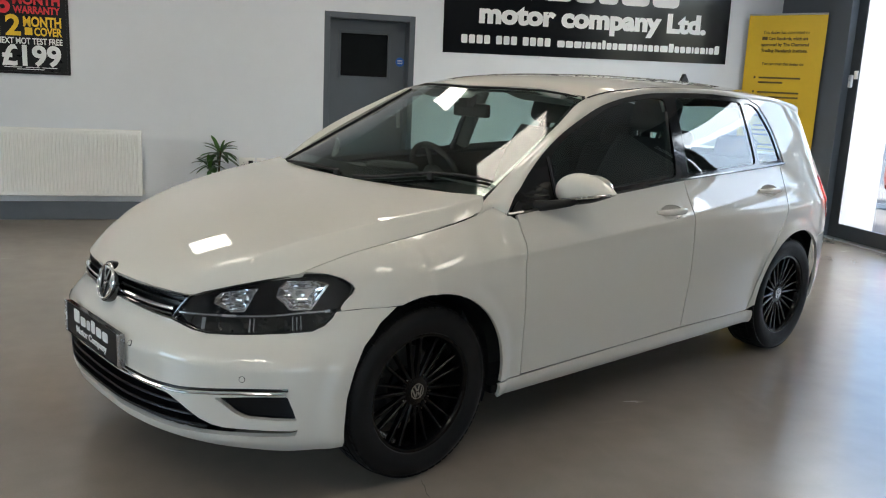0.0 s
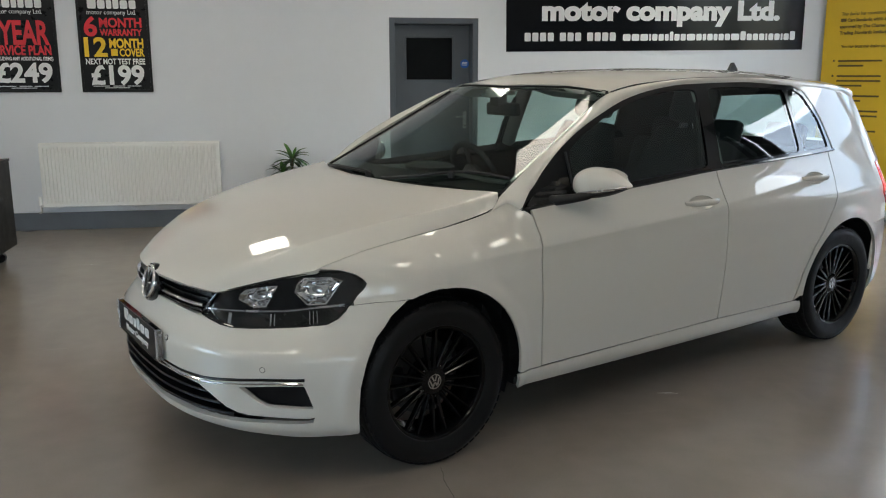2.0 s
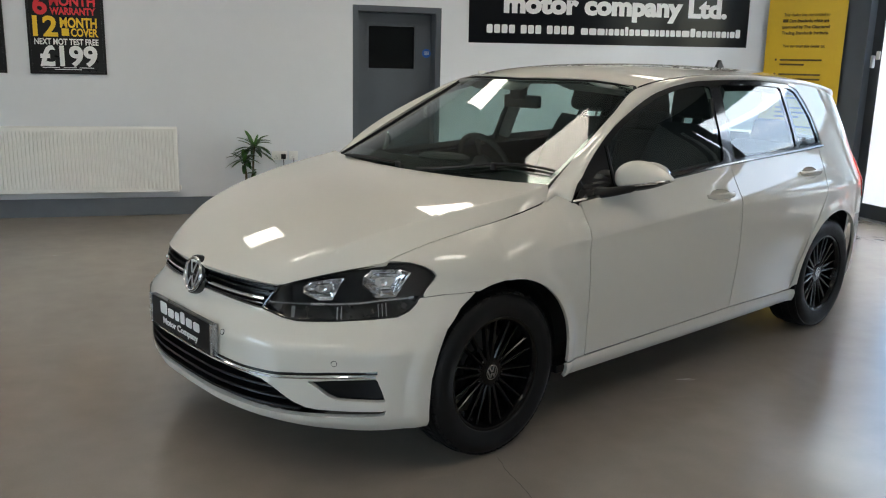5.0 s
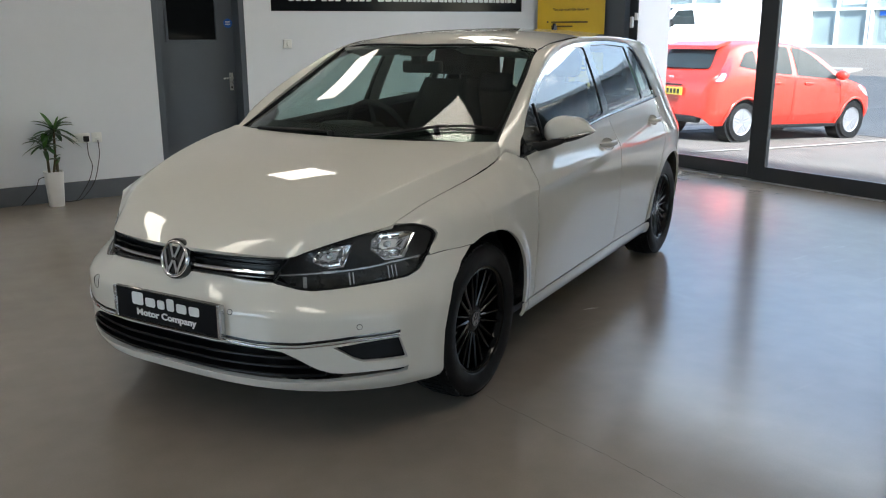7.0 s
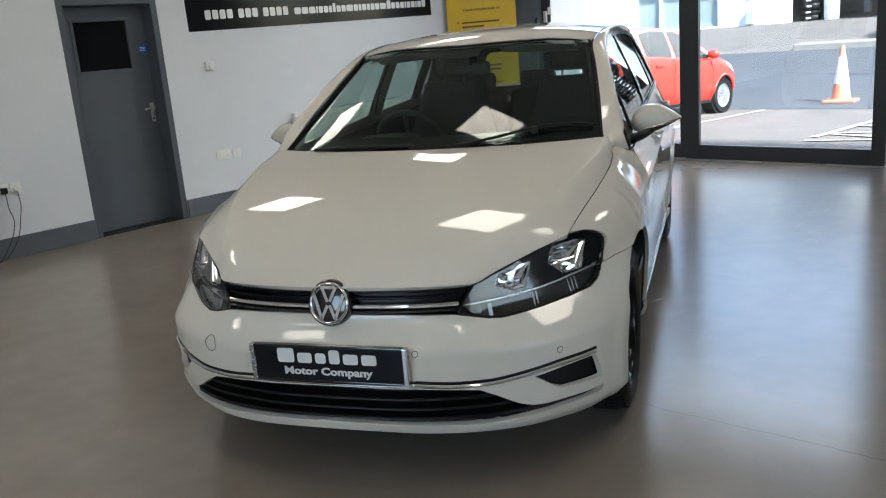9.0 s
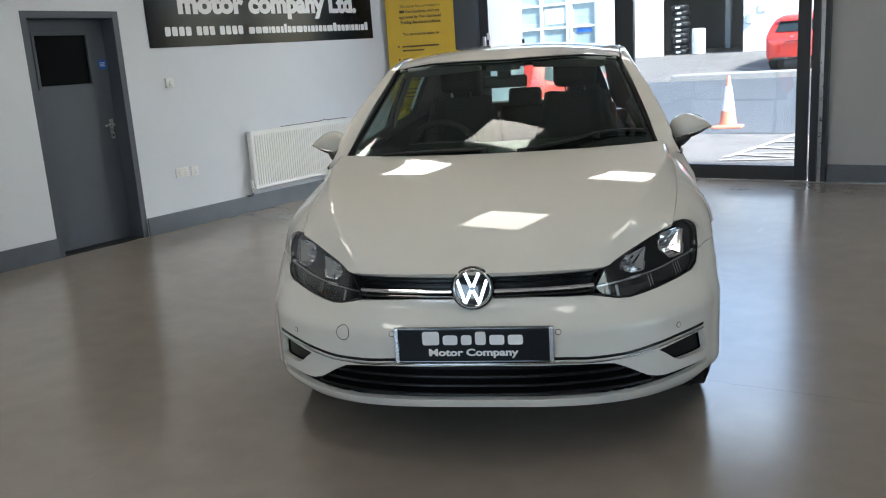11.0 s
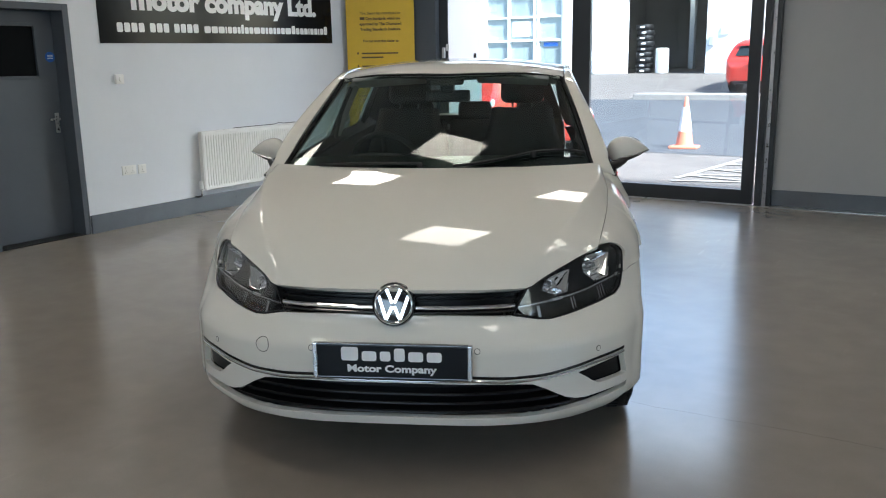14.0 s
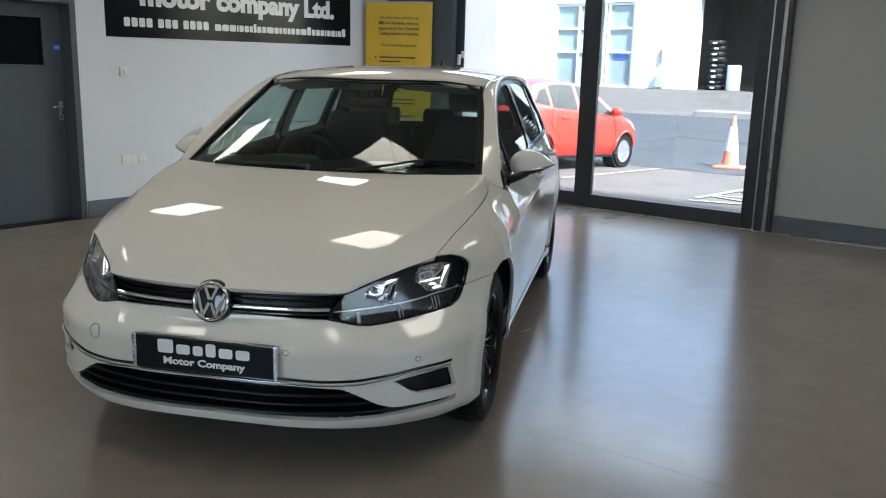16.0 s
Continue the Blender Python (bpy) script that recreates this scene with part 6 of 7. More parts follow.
cable([(0.062, WALL_Y - 0.045, 0.515), (0.062, WALL_Y - 0.05, 0.42), (0.09, WALL_Y - 0.03, 0.30), (0.07, WALL_Y - 0.04, 0.22), (0.00, WALL_Y - 0.06, 0.10), (-0.10, WALL_Y - 0.08, 0.006), (-0.20, WALL_Y - 0.06, 0.005)], "thin black cable hanging from the socket to the floor")
cable([(0.158, WALL_Y - 0.03, 0.52), (0.160, WALL_Y - 0.04, 0.42), (0.14, WALL_Y - 0.03, 0.30), (0.10, WALL_Y - 0.035, 0.17), (0.02, WALL_Y - 0.05, 0.06), (-0.06, WALL_Y - 0.07, 0.006), (-0.16, WALL_Y - 0.09, 0.005)], "thin black cable running down the wall to the floor")
cable([(-0.32, 4.46, 0.26), (-0.38, 4.47, 0.24), (-0.40, 4.52, 0.16), (-0.46, 4.57, 0.08), (-0.52, 4.60, 0.006)], "thin black cable beside the plant pot")

cable([(3.35, 4.60, 0.816), (3.62, 4.585, 0.818), (3.95, 4.60, 0.816), (4.02, 4.59, 0.828), (4.10, 4.60, 0.818), (4.40, 4.605, 0.816)], "thin black cable lying along the top of the radiator")

# the plant
plant = anchor("potted_plant", pose(-0.265, 4.45, 0), "small dracaena with dark leaves in a white tapered pot", "plant")
pot = bmesh.new()
rings = []
for r, z in ((0.055, 0.0), (0.058, 0.004), (0.076, 0.296), (0.077, 0.302), (0.071, 0.302), (0.068, 0.27)):
    rings.append([pot.verts.new((r * math.copysign(abs(math.cos(a)) ** 0.45, math.cos(a)), r * math.copysign(abs(math.sin(a)) ** 0.45, math.sin(a)), z)) for a in (2 * math.pi * k / 40 for k in range(40))])
for a, b in zip(rings, rings[1:]):
    for k in range(40):
        pot.faces.new((a[k], a[(k + 1) % 40], b[(k + 1) % 40], b[k]))
pot.faces.new(rings[0][::-1])
part("pot", pot, plastic_white, plant, "white tapered square pot", smooth=40)
part("soil", lathe([(0.067, 0.27), (0.03, 0.278), (0.0, 0.28)], 24), soil, plant)
rnd = random.Random(7)
heads = [((0.0, 0.0), (0.045, 0.02, 0.66), 30, 0.18), ((-0.03, 0.01), (-0.05, -0.01, 0.53), 24, 0.15), ((0.03, -0.02), (0.03, -0.02, 0.40), 5, 0.07)]
for (bx, by), top, n, size in heads:
    part("cane", tube([(bx, by, 0.26), ((bx + top[0]) / 2 + 0.006, (by + top[1]) / 2, 0.40), top], lambda t: 0.012 - 0.003 * t, 8), bark, plant, smooth=60)
    for k in range(n):
        az, el = rnd.uniform(0, 2 * math.pi), rnd.uniform(-0.35, 0.95) if k < n * 0.8 else rnd.uniform(1.0, 1.5)
        L, w = size * rnd.uniform(0.75, 1.15), rnd.uniform(0.016, 0.024)
        lf = bmesh.new()
        base = Vector(top) + Vector((0, 0, rnd.uniform(-0.05, 0.02)))
        rows = []
        for j in range(8):
            t = j / 7
            out = L * (t * math.cos(el) + 0.12 * t * t)
            up = L * (t * math.sin(el) - (0.45 if el < 1 else 0.2) * t * t * math.cos(el))
            ww = w * (0.45 + 2.2 * t * (1 - t)) * (1 if t < 1 else 0.02)
            c = base + Vector((math.cos(az) * out, math.sin(az) * out, up))
            sd = Vector((-math.sin(az), math.cos(az), 0)) * ww
            fold = Vector((0, 0, ww * 0.35))
            rows.append([lf.verts.new(c - sd + fold), lf.verts.new(c), lf.verts.new(c + sd + fold)])
        for a, b in zip(rows, rows[1:]):
            lf.faces.new((a[0], a[1], b[1], b[0])), lf.faces.new((a[1], a[2], b[2], b[1]))
        part("leaf", lf, leaf_young if k >= n * 0.8 else leaf_green, plant, smooth=80)

# roll-up banner across the corner
BA, BB = Vector((5.285, 4.60, 0)), Vector((5.70, 3.90, 0))
ang = math.degrees(math.atan2(BB.y - BA.y, BB.x - BA.x))
bw = (BB - BA).length
banner = anchor("roll_up_banner", Matrix.Translation(BA) @ pose(0, 0, 0, 0, 0, ang), "yellow roll-up banner with dark print beside the glass front", "banner")
sheet_b = bmesh.new()
nb = 14
rowsb = [[sheet_b.verts.new((bw * i / 6, -0.03 + 0.004 * math.sin(j * 0.9 + i * 0.4), 0.09 + (2.215 - 0.09) * j / nb)) for i in range(7)] for j in range(nb + 1)]
for a, b in zip(rowsb, rowsb[1:]):
    for i in range(6):
        sheet_b.faces.new((a[i], a[i + 1], b[i + 1], b[i]))
shell("printed_sheet", sheet_b, banner_yellow, banner, 0.002, "yellow printed sheet")
part("base", box(-0.02, bw + 0.02, -0.10, 0.04, 0.0, 0.09, 0.015, 3), alu, banner, "silver base housing", smooth=40)
part("top_rail", cyl((0, -0.03, 2.218), (bw, -0.03, 2.218), 0.010, seg=16), alu, banner)
part("pole", cyl((bw / 2, 0.0, 0.08), (bw / 2, -0.012, 2.21), 0.010, seg=12), alu, banner)
for text, x, z, width, size, bold in (("This dealer has committed to", 0.17, 2.02, 0.48, 0.045, 0.0004), ("Cars Standards, which are", 0.235, 1.958, 0.41, 0.045, 0.0014), ("approved by The Chartered", 0.16, 1.896, 0.50, 0.045, 0.0014), ("Trading Standards Institute.", 0.165, 1.834, 0.49, 0.045, 0.0014), ("You can trust this dealer to:", 0.19, 1.70, 0.44, 0.042, 0.001)):
    lettering("lettering", text, size, wall_text(x, -0.0375, z), print_dark, banner, width=width, depth=0.0006, bold=bold)
part("print_block", box(0.165, 0.222, -0.038, -0.0365, 1.958, 1.99), print_dark, banner)
zz = 1.56
for n in (2, 3, 2, 3, 2, 3, 2):
    part("bullet", box(0.12, 0.14, -0.038, -0.0365, zz, zz + 0.022), print_dark, banner)
    for k in range(n):
        part("text_bar", box(0.175, 0.175 + (0.44 if k < n - 1 else 0.26), -0.038, -0.0365, zz - k * 0.048, zz - k * 0.048 + 0.018), print_dark, banner)
    zz -= 0.048 * n + 0.055

# black cabinet on castors with a monitor, and an office chair
desk = anchor("pedestal_cabinet", pose(-2.33, 2.67, 0, 0, 0, 2), "black pedestal cabinet standing on castors", "cabinet")
part("carcass", box(-0.60, -0.004, 0.012, 0.60, 0.128, 0.782, 0.006), desk_black, desk)
part("top", box(-0.605, 0.0, 0.0, 0.606, 0.782, 0.802, 0.004), desk_black, desk)
part("drawer_front", box(-0.595, -0.008, -0.004, 0.011, 0.46, 0.775, 0.003), desk_black, desk)
part("drawer_front", box(-0.595, -0.008, -0.004, 0.011, 0.135, 0.45, 0.003), desk_black, desk)
part("base_bar", box(-0.56, -0.06, 0.03, 0.07, 0.095, 0.128, 0.004), plastic_black, desk)
part("base_bar", box(-0.56, -0.06, 0.52, 0.56, 0.095, 0.128, 0.004), plastic_black, desk)


def castor(x, y, parent):
    c = part("castor", cyl((x, y - 0.02, 0.037), (x, y + 0.02, 0.037), 0.037, seg=20), plastic_black, parent, smooth=40)
    part("castor_fork", box(x - 0.014, x + 0.014, y - 0.026, y + 0.026, 0.05, 0.098, 0.006), plastic_black, c)


for x in (-0.52, -0.115):
    for y in (0.05, 0.54):
        castor(x, y, desk)
mon = anchor("monitor", pose(-2.36, 2.80, 0.802, 0, 0, 14), "black flat monitor standing on the cabinet", "monitor")
part("screen", box(-0.52, 0.0, -0.02, 0.02, 0.07, 0.362, 0.01), plastic_black, mon)
part("stand", box(-0.30, -0.22, 0.0, 0.03, 0.0, 0.2, 0.005), plastic_black, mon)
part("foot", box(-0.38, -0.14, -0.08, 0.08, 0.0, 0.012, 0.004), plastic_black, mon)
cable([(-2.41, 2.80, 0.90), (-2.395, 2.77, 0.875), (-2.382, 2.76, 0.84), (-2.375, 2.77, 0.810), (-2.41, 2.80, 0.806)], "loop of black cable on the cabinet")
chair = anchor("office_chair", pose(-2.62, 2.43, 0, 0, 0, 170), "black office chair on castors beside the cabinet", "chair")
part("seat", box(-0.24, 0.24, -0.25, 0.24, 0.42, 0.50, 0.035, 4), desk_black, chair)
bk = box(-0.22, 0.22, 0.20, 0.27, 0.52, 0.98, 0.06, 4)
part("backrest", bk, desk_black, chair, smooth=50)
part("post", cyl((0, 0, 0.09), (0, 0, 0.42), 0.028, seg=16), plastic_black, chair)
for k in range(5):
    a = 2 * math.pi * k / 5 + 0.5
    part("base_leg", tube([(0.02 * math.cos(a), 0.02 * math.sin(a), 0.10), (0.26 * math.cos(a), 0.26 * math.sin(a), 0.085)], 0.018, 8), plastic_black, chair)
    castor(0.27 * math.cos(a), 0.27 * math.sin(a), chair)

# ---------- the yard ----------
ground_z = spline([(-150, -0.02), (5.0, -0.02), (6.0, -0.025), (9.0, -0.125), (12.0, -0.225), (14.0, -0.275), (15.0, -0.262), (21.0, 0.31), (28.0, 0.95), (34.0, 1.1), (60.0, 1.2), (200.0, 1.2)])


def ground_sheet(x0, x1, y0, y1, lift=0.0, step=0.5, depth=0.0):
    """A sheet that follows the lie of the yard."""
    bm = bmesh.new()
    n = max(1, math.ceil((x1 - x0) / step))
    rows = []
    for k in range(n + 1):
        x = x0 + (x1 - x0) * k / n
        rows.append((bm.verts.new((x, y0, ground_z(x) + lift)), bm.verts.new((x, y1, ground_z(x) + lift))))
    for a, b in zip(rows, rows[1:]):
        bm.faces.new((a[0], b[0], b[1], a[1]))
    return bm


paving = mat("pale_tarmac", (0.118, 0.102, 0.090), 0.9, var=0.2, scale=1.5, bump=0.5, bump_scale=70)
asphalt = mat("dark_asphalt", (0.050, 0.053, 0.058), 0.85, var=0.2, scale=1.2, bump=0.5, bump_scale=90)
line_paint = mat("line_paint", (0.30, 0.28, 0.25), 0.8, var=0.25, scale=5)
render_white = mat("white_render", (0.8, 0.8, 0.79), 0.8, var=0.04, scale=1, bump=0.1, bump_scale=60)
clad_grey = mat("grey_cladding", (0.35, 0.38, 0.4), 0.5, var=0.06, scale=2)
# the sky's reflection in the garage windows is put into this pale base colour
sky_teal_glass = mat("office_glass_sky", (0.30, 0.36, 0.36), 0.2, var=0.3, scale=0.6)
car_red = mat("red_car_paint", (0.58, 0.032, 0.018), 0.3, coat=0.5, var=0.02, scale=4)
van_white = mat("white_van_paint", (0.8, 0.8, 0.8), 0.3, coat=0.6, var=0.02, scale=3)
silver_rim = mat("silver_wheel", (0.4, 0.4, 0.42), 0.4, metal=0.8, var=0.05, scale=20)
cone_orange = mat("cone_orange", (0.66, 0.21, 0.12), 0.6, var=0.12, scale=12)
cone_white = mat("cone_sleeve", (0.8, 0.78, 0.74), 0.45, var=0.1, scale=14)
plate_yellow = mat("plate_yellow", (0.75, 0.55, 0.05), 0.4, var=0.03, scale=20)
shop_dark = mat("workshop_wall", (0.20, 0.19, 0.18), 0.8, var=0.2, scale=1)
# near black: the shade between the small cars' spokes is put into this colour
spoke_gap_dark = mat("spoke_gap_dark", (0.02, 0.02, 0.021), 0.6, metal=0.2, var=0.2, scale=30)
car_glass = mat("car_window", (0.02, 0.026, 0.028), 0.05, var=0.3, scale=3, spec=0.12)
lamp_clear = mat("clear_lamp", (0.6, 0.6, 0.6), 0.12, metal=0.5, coat=1.0, var=0.3, scale=30)

bm = ground_sheet(-150, 200, -150, 150, 0, 1.0)
tagged(finish("ground", bm, paving, 60), "pale worn tarmac yard sloping away from the glass front", "ground", kind="structure")
tagged(finish("road", ground_sheet(12.3, 21.1, -60, 60, 0.006), asphalt, 60), "dark asphalt lane across the yard", "road", kind="structure")
for x0, x1, y0, y1 in ((8.6, 12.1, 3.62, 3.72), (7.2, 8.3, 3.70, 3.79), (8.0, 12.2, 1.30, 1.40), (8.0, 12.2, -1.2, -1.1), (8.4, 12.1, 6.1, 6.75)):
    tagged(finish("bay_line", ground_sheet(x0, x1, y0, y1, 0.012), line_paint), "worn white parking-bay line on the tarmac", "line", kind="structure")
hatch = bmesh.new()
for k in range(5):
    a, b = Vector((7.6 + k * 0.95, 1.30)), Vector((8.6 + k * 0.95, -1.1))
    n = Vector((0.055, 0.02))
    f = [hatch.verts.new((p.x, p.y, ground_z(p.x) + 0.013)) for p in (a - n, b - n, b + n, a + n)]
    hatch.faces.new(f)
for k in range(4):
    a, b = Vector((8.4 + k * 1.1, 1.30)), Vector((7.5 + k * 1.1, -1.1))
    n = Vector((0.05, -0.02))
    f = [hatch.verts.new((p.x, p.y, ground_z(p.x) + 0.016)) for p in (a - n, b - n, b + n, a + n)]
    hatch.faces.new(f)
tagged(finish("hatched_lines", hatch, line_paint), "worn white hatching painted on the tarmac", "line", kind="structure")
kerb = bmesh.new()
for y0, y1 in ((2.5, 6.75), (10.0, 16.0)):
    add_box(kerb, 21.2, 22.2, y0, y1, ground_z(21.2) - 0.2, ground_z(22.2) + 0.06, 0.03)
tagged(finish("kerb", kerb, mat("pale_kerb", (0.24, 0.22, 0.20), 0.85, var=0.15, scale=6, bump=0.3, bump_scale=60)), "pale concrete kerb in front of the garage", "kerb", kind="structure")

# garage building across the yard
BX, GZ = 28.0, 0.9
garage = anchor("garage_building", pose(BX, 0, 0), "white rendered garage with an open workshop bay and glazed office", "building")
wallb = bmesh.new()
OY0, OY1, OT = 6.56, 9.57, 4.6
for y0, y1, z0, z1 in ((-14, OY0, GZ - 0.6, 6.75), (OY1, 12.1, GZ - 0.6, 6.75), (15.6, 19.5, GZ - 0.6, 6.75), (OY0, OY1, OT, 6.75), (12.1, 15.6, 4.15, 6.75), (12.1, 15.6, GZ - 0.6, GZ + 0.05), (22.5, 40, GZ - 0.6, 6.75), (19.5, 22.5, 3.2, 6.75), (19.5, 22.5, GZ - 0.6, GZ + 0.9)):
    add_box(wallb, 0, 0.4, y0, y1, z0, z1)
part("wall", wallb, render_white, garage, "white rendered wall")
part("roof", box(-0.5, 12, -14.2, 40.2, 6.75, 7.05), clad_grey, garage, "grey flat roof")
for k in range(16):
    z = 5.0 + 0.11 * k
    part("cladding_sheet", prism([(-0.10, z), (-0.10, z + 0.06), (-0.05, z + 0.08), (-0.05, z + 0.11), (0.0, z + 0.11), (0.0, z)], -14, 40, "Y"), clad_grey, garage)
bay = bmesh.new()
add_box(bay, 8.0, 8.2, OY0 - 2, OY1 + 2, GZ - 0.3, 6.0)
add_box(bay, 0.4, 8.0, OY0 - 2.2, OY0 - 2.0, GZ - 0.3, 6.0)
add_box(bay, 0.4, 8.0, OY1 + 2.0, OY1 + 2.2, GZ - 0.3, 6.0)
add_box(bay, 0.4, 8.0, OY0 - 2, OY1 + 2, 5.6, 5.7)
part("workshop", bay, shop_dark, garage, "dim workshop interior")
part("workshop_floor", box(0.0, 8.2, OY0 - 2, OY1 + 2, GZ - 0.3, GZ + 0.06), paving, garage)
part("workshop_light", box(3.0, 3.15, 7.2, 8.4, 4.35, 4.40), glow("tube_light", (1, 0.95, 0.85), 12), garage, "lit fluorescent tube")
for y in (7.0, 8.15):
    part("workshop_post", box(4.0, 4.25, y, y + 0.2, GZ, 5.4), clad_grey, garage)
for z in (1.5, 2.1, 2.7):
    part("workshop_shelf", box(7.0, 7.6, 6.3, 7.8, z, z + 0.05), clad_grey, garage)
part("garage_shutter_box", box(-0.12, 0.0, OY0 - 0.15, OY1 + 0.15, OT - 0.1, OT + 0.35), clad_grey, garage)
part("meter_box", box(-0.06, 0.0, 5.75, 6.05, 2.28, 2.56, 0.02), plastic_white, garage)
part("wall_lamp", box(-0.15, 0.0, OY0 - 0.3, OY0 - 0.12, 1.9, 2.25, 0.03), clad_grey, garage)
part("wall_box", box(-0.15, 0.0, 10.75, 11.05, 1.0, 1.45, 0.03), clad_grey, garage)
part("wall_pipe", box(-0.08, 0.0, 10.85, 10.93, 1.9, 2.4, 0.01), shop_dark, garage)
office = part("office_window", box(0.16, 0.20, 12.1, 15.6, GZ + 0.05, 4.15), sky_teal_glass, garage, "office glazing, pale teal for the sky it reflects")
for y in (12.1, 13.15, 13.3, 14.45, 15.5):
    part("mullion", box(0.05, 0.2, y, y + 0.09, GZ + 0.05, 4.15), render_white, office)
for z in (GZ + 0.05, 2.25, 3.15, 4.05):
    part("transom", box(0.06, 0.2, 12.1, 15.6, z, z + 0.08), render_white, office)
part("window_poster", box(0.12, 0.15, 12.35, 12.95, 2.05, 2.2), blue_sign, office)
part("window_blind", box(0.12, 0.15, 13.45, 14.35, 2.45, 3.05), render_white, office)
w2 = part("upper_window", box(0.16, 0.2, 19.5, 22.5, GZ + 0.9, 3.2), sky_teal_glass, garage, "window, pale teal for the sky it reflects")
for y in (19.5, 20.95, 22.41):
    part("mullion", box(0.05, 0.2, y, y + 0.09, GZ + 0.9, 3.2), render_white, w2)

# tyres stacked by the workshop bay
tyre_stack = [(9.05, 0.0), (9.08, 0.2), (9.02, 0.4), (9.06, 0.6), (9.05, 0.8), (9.0, 1.0), (9.07, 1.2), (9.03, 1.4), (9.06, 1.6)]
for k, (y, z) in enumerate(tyre_stack):
    t = anchor("loose_tyre", pose(BX + 0.75 + 0.05 * math.sin(k * 2.1), y, GZ + 0.062 + z), "black tyre in a stack beside the workshop opening", "tyre", "stacked tyres")
    part("tyre", lathe([(0.19, 0.0), (0.30, 0.01), (0.325, 0.05), (0.325, 0.15), (0.30, 0.19), (0.19, 0.198), (0.175, 0.15), (0.175, 0.05)], 28, closed=True), rubber, t, smooth=40)
    part("paper_label", box(-0.329, -0.322, -0.10, 0.06, 0.07, 0.13), plastic_white, t)
drum = anchor("white_drum", pose(BX + 0.7, 8.35, GZ + 0.062), "white plastic drum in the workshop opening", "drum")
part("body", lathe([(0.24, 0), (0.25, 0.02), (0.25, 0.88), (0.2, 0.92), (0, 0.92)], 24), plastic_white, drum, smooth=40)


# small cars
def small_car(m, paint, label, plate=True):
    """A five-door hatchback, nose towards +x, right side -y, its rear axle at the origin."""
    c = anchor("red_car", m, label, "car", "parked red cars")
    WB = 2.489
    deck = spline([(-0.66, 0.72), (-0.62, 0.93), (-0.52, 1.0), (-0.2, 1.36), (0.1, 1.44), (0.6, 1.475), (1.1, 1.46), (1.5, 1.39), (2.25, 0.98), (2.45, 0.93), (2.9, 0.83), (3.15, 0.70), (3.24, 0.55)])
    belt = spline([(-0.66, 0.90), (0.0, 1.0), (1.0, 0.95), (2.2, 0.88), (3.24, 0.55)])
    low = spline([(-0.66, 0.36), (-0.5, 0.24), (3.0, 0.22), (3.24, 0.32)])
    wide = spline([(-0.68, 0.52), (-0.62, 0.72), (-0.45, 0.81), (0, 0.855), (1.2, 0.862), (2.4, 0.85), (2.85, 0.79), (3.1, 0.66), (3.26, 0.40)])

    def flank(x, z):
        zb, zt = belt(x), deck(x)
        f = wide(x) * (1 - 0.10 * smooth01((0.45 - z) / 0.25) + 0.0)
        if z > zb:
            f -= 0.42 * (z - zb) + 0.25 * (z - zb) ** 2
        else:
            f *= 1 - 0.05 * (1 - (2 * (z - low(x)) / max(zb - low(x), 0.01) - 1) ** 2) * -0.3
        return f
    xs = [-0.66, -0.64, -0.6, -0.52] + [-0.45 + 0.03 * k for k in range(122)] + [3.2, 3.235, 3.245]
    xs = sorted(set(round(x, 4) for x in xs))
    bm = bmesh.new()
    rows = []
    for x in xs:
        z0, z1 = low(x), max(deck(x), low(x) + 0.02)
        ring = []
        for j in range(30):
            z = z0 + (z1 - 0.03 - z0) * j / 29
            ring.append((flank(x, z), z))
        e = ring[-1][0]
        ring += [(e * 0.93, z1 - 0.012), (e * 0.8, z1 - 0.002), (e * 0.45, z1 + 0.012), (0, z1 + 0.018)]
        full = [(x, -a, b) for a, b in ring] + [(x, a, b) for a, b in ring[-2::-1]]
        rows.append([bm.verts.new(p) for p in full])
    n = len(rows[0])
    for a, b in zip(rows, rows[1:]):
        for j in range(n - 1):
            cx = (a[j].co + b[j + 1].co) / 2
            skip = any((cx.x - wx) ** 2 + (cx.z - 0.30) ** 2 < 0.345 ** 2 for wx in (0, WB)) and abs(cx.y) > 0.45 and cx.z < 0.66
            if not skip:
                bm.faces.new((a[j], b[j], b[j + 1], a[j + 1]))
    bm.faces.new(rows[0]), bm.faces.new(rows[-1][::-1])
    bmesh.ops.recalc_face_normals(bm, faces=bm.faces)
    part("body", bm, paint, c, "red painted body", smooth=40)
    for s in (-1, 1):
        sidew = lambda x, z: Vector((x, s * (flank(x, z) + 0.006), z))
        for nm, poly in (("side_window", [(0.28, 1.03), (0.95, 0.99), (1.02, 1.40), (0.60, 1.415), (0.30, 1.37)]), ("side_window", [(1.06, 0.985), (1.95, 0.935), (2.02, 0.96), (1.50, 1.315), (1.30, 1.385), (1.10, 1.40)]), ("quarter_window", [(-0.16, 1.10), (0.20, 1.045), (0.22, 1.34), (0.02, 1.29)])):
            part(nm, sheet(rounded(poly, 0.03), sidew, 0.08, flip=s > 0), car_glass, c, "dark side window")
        for nm, pts in (("door_gap", [(0.98, 0.30), (1.0, 0.98)]), ("door_gap", [(2.06, 0.30), (2.12, 0.60), (2.06, 0.92)]), ("door_gap", [(0.34, 0.62), (0.22, 0.80), (0.25, 1.02)])):
            part(nm, tube([(x, s * (flank(x, z) + 0.002), z) for x, z in curve(pts, 10)], 0.004, 4), plastic_black, c)
        part("sill_shadow", box(0.36, 2.12, s * 0.78, s * 0.83, 0.20, 0.25, 0.01), plastic_black, c)
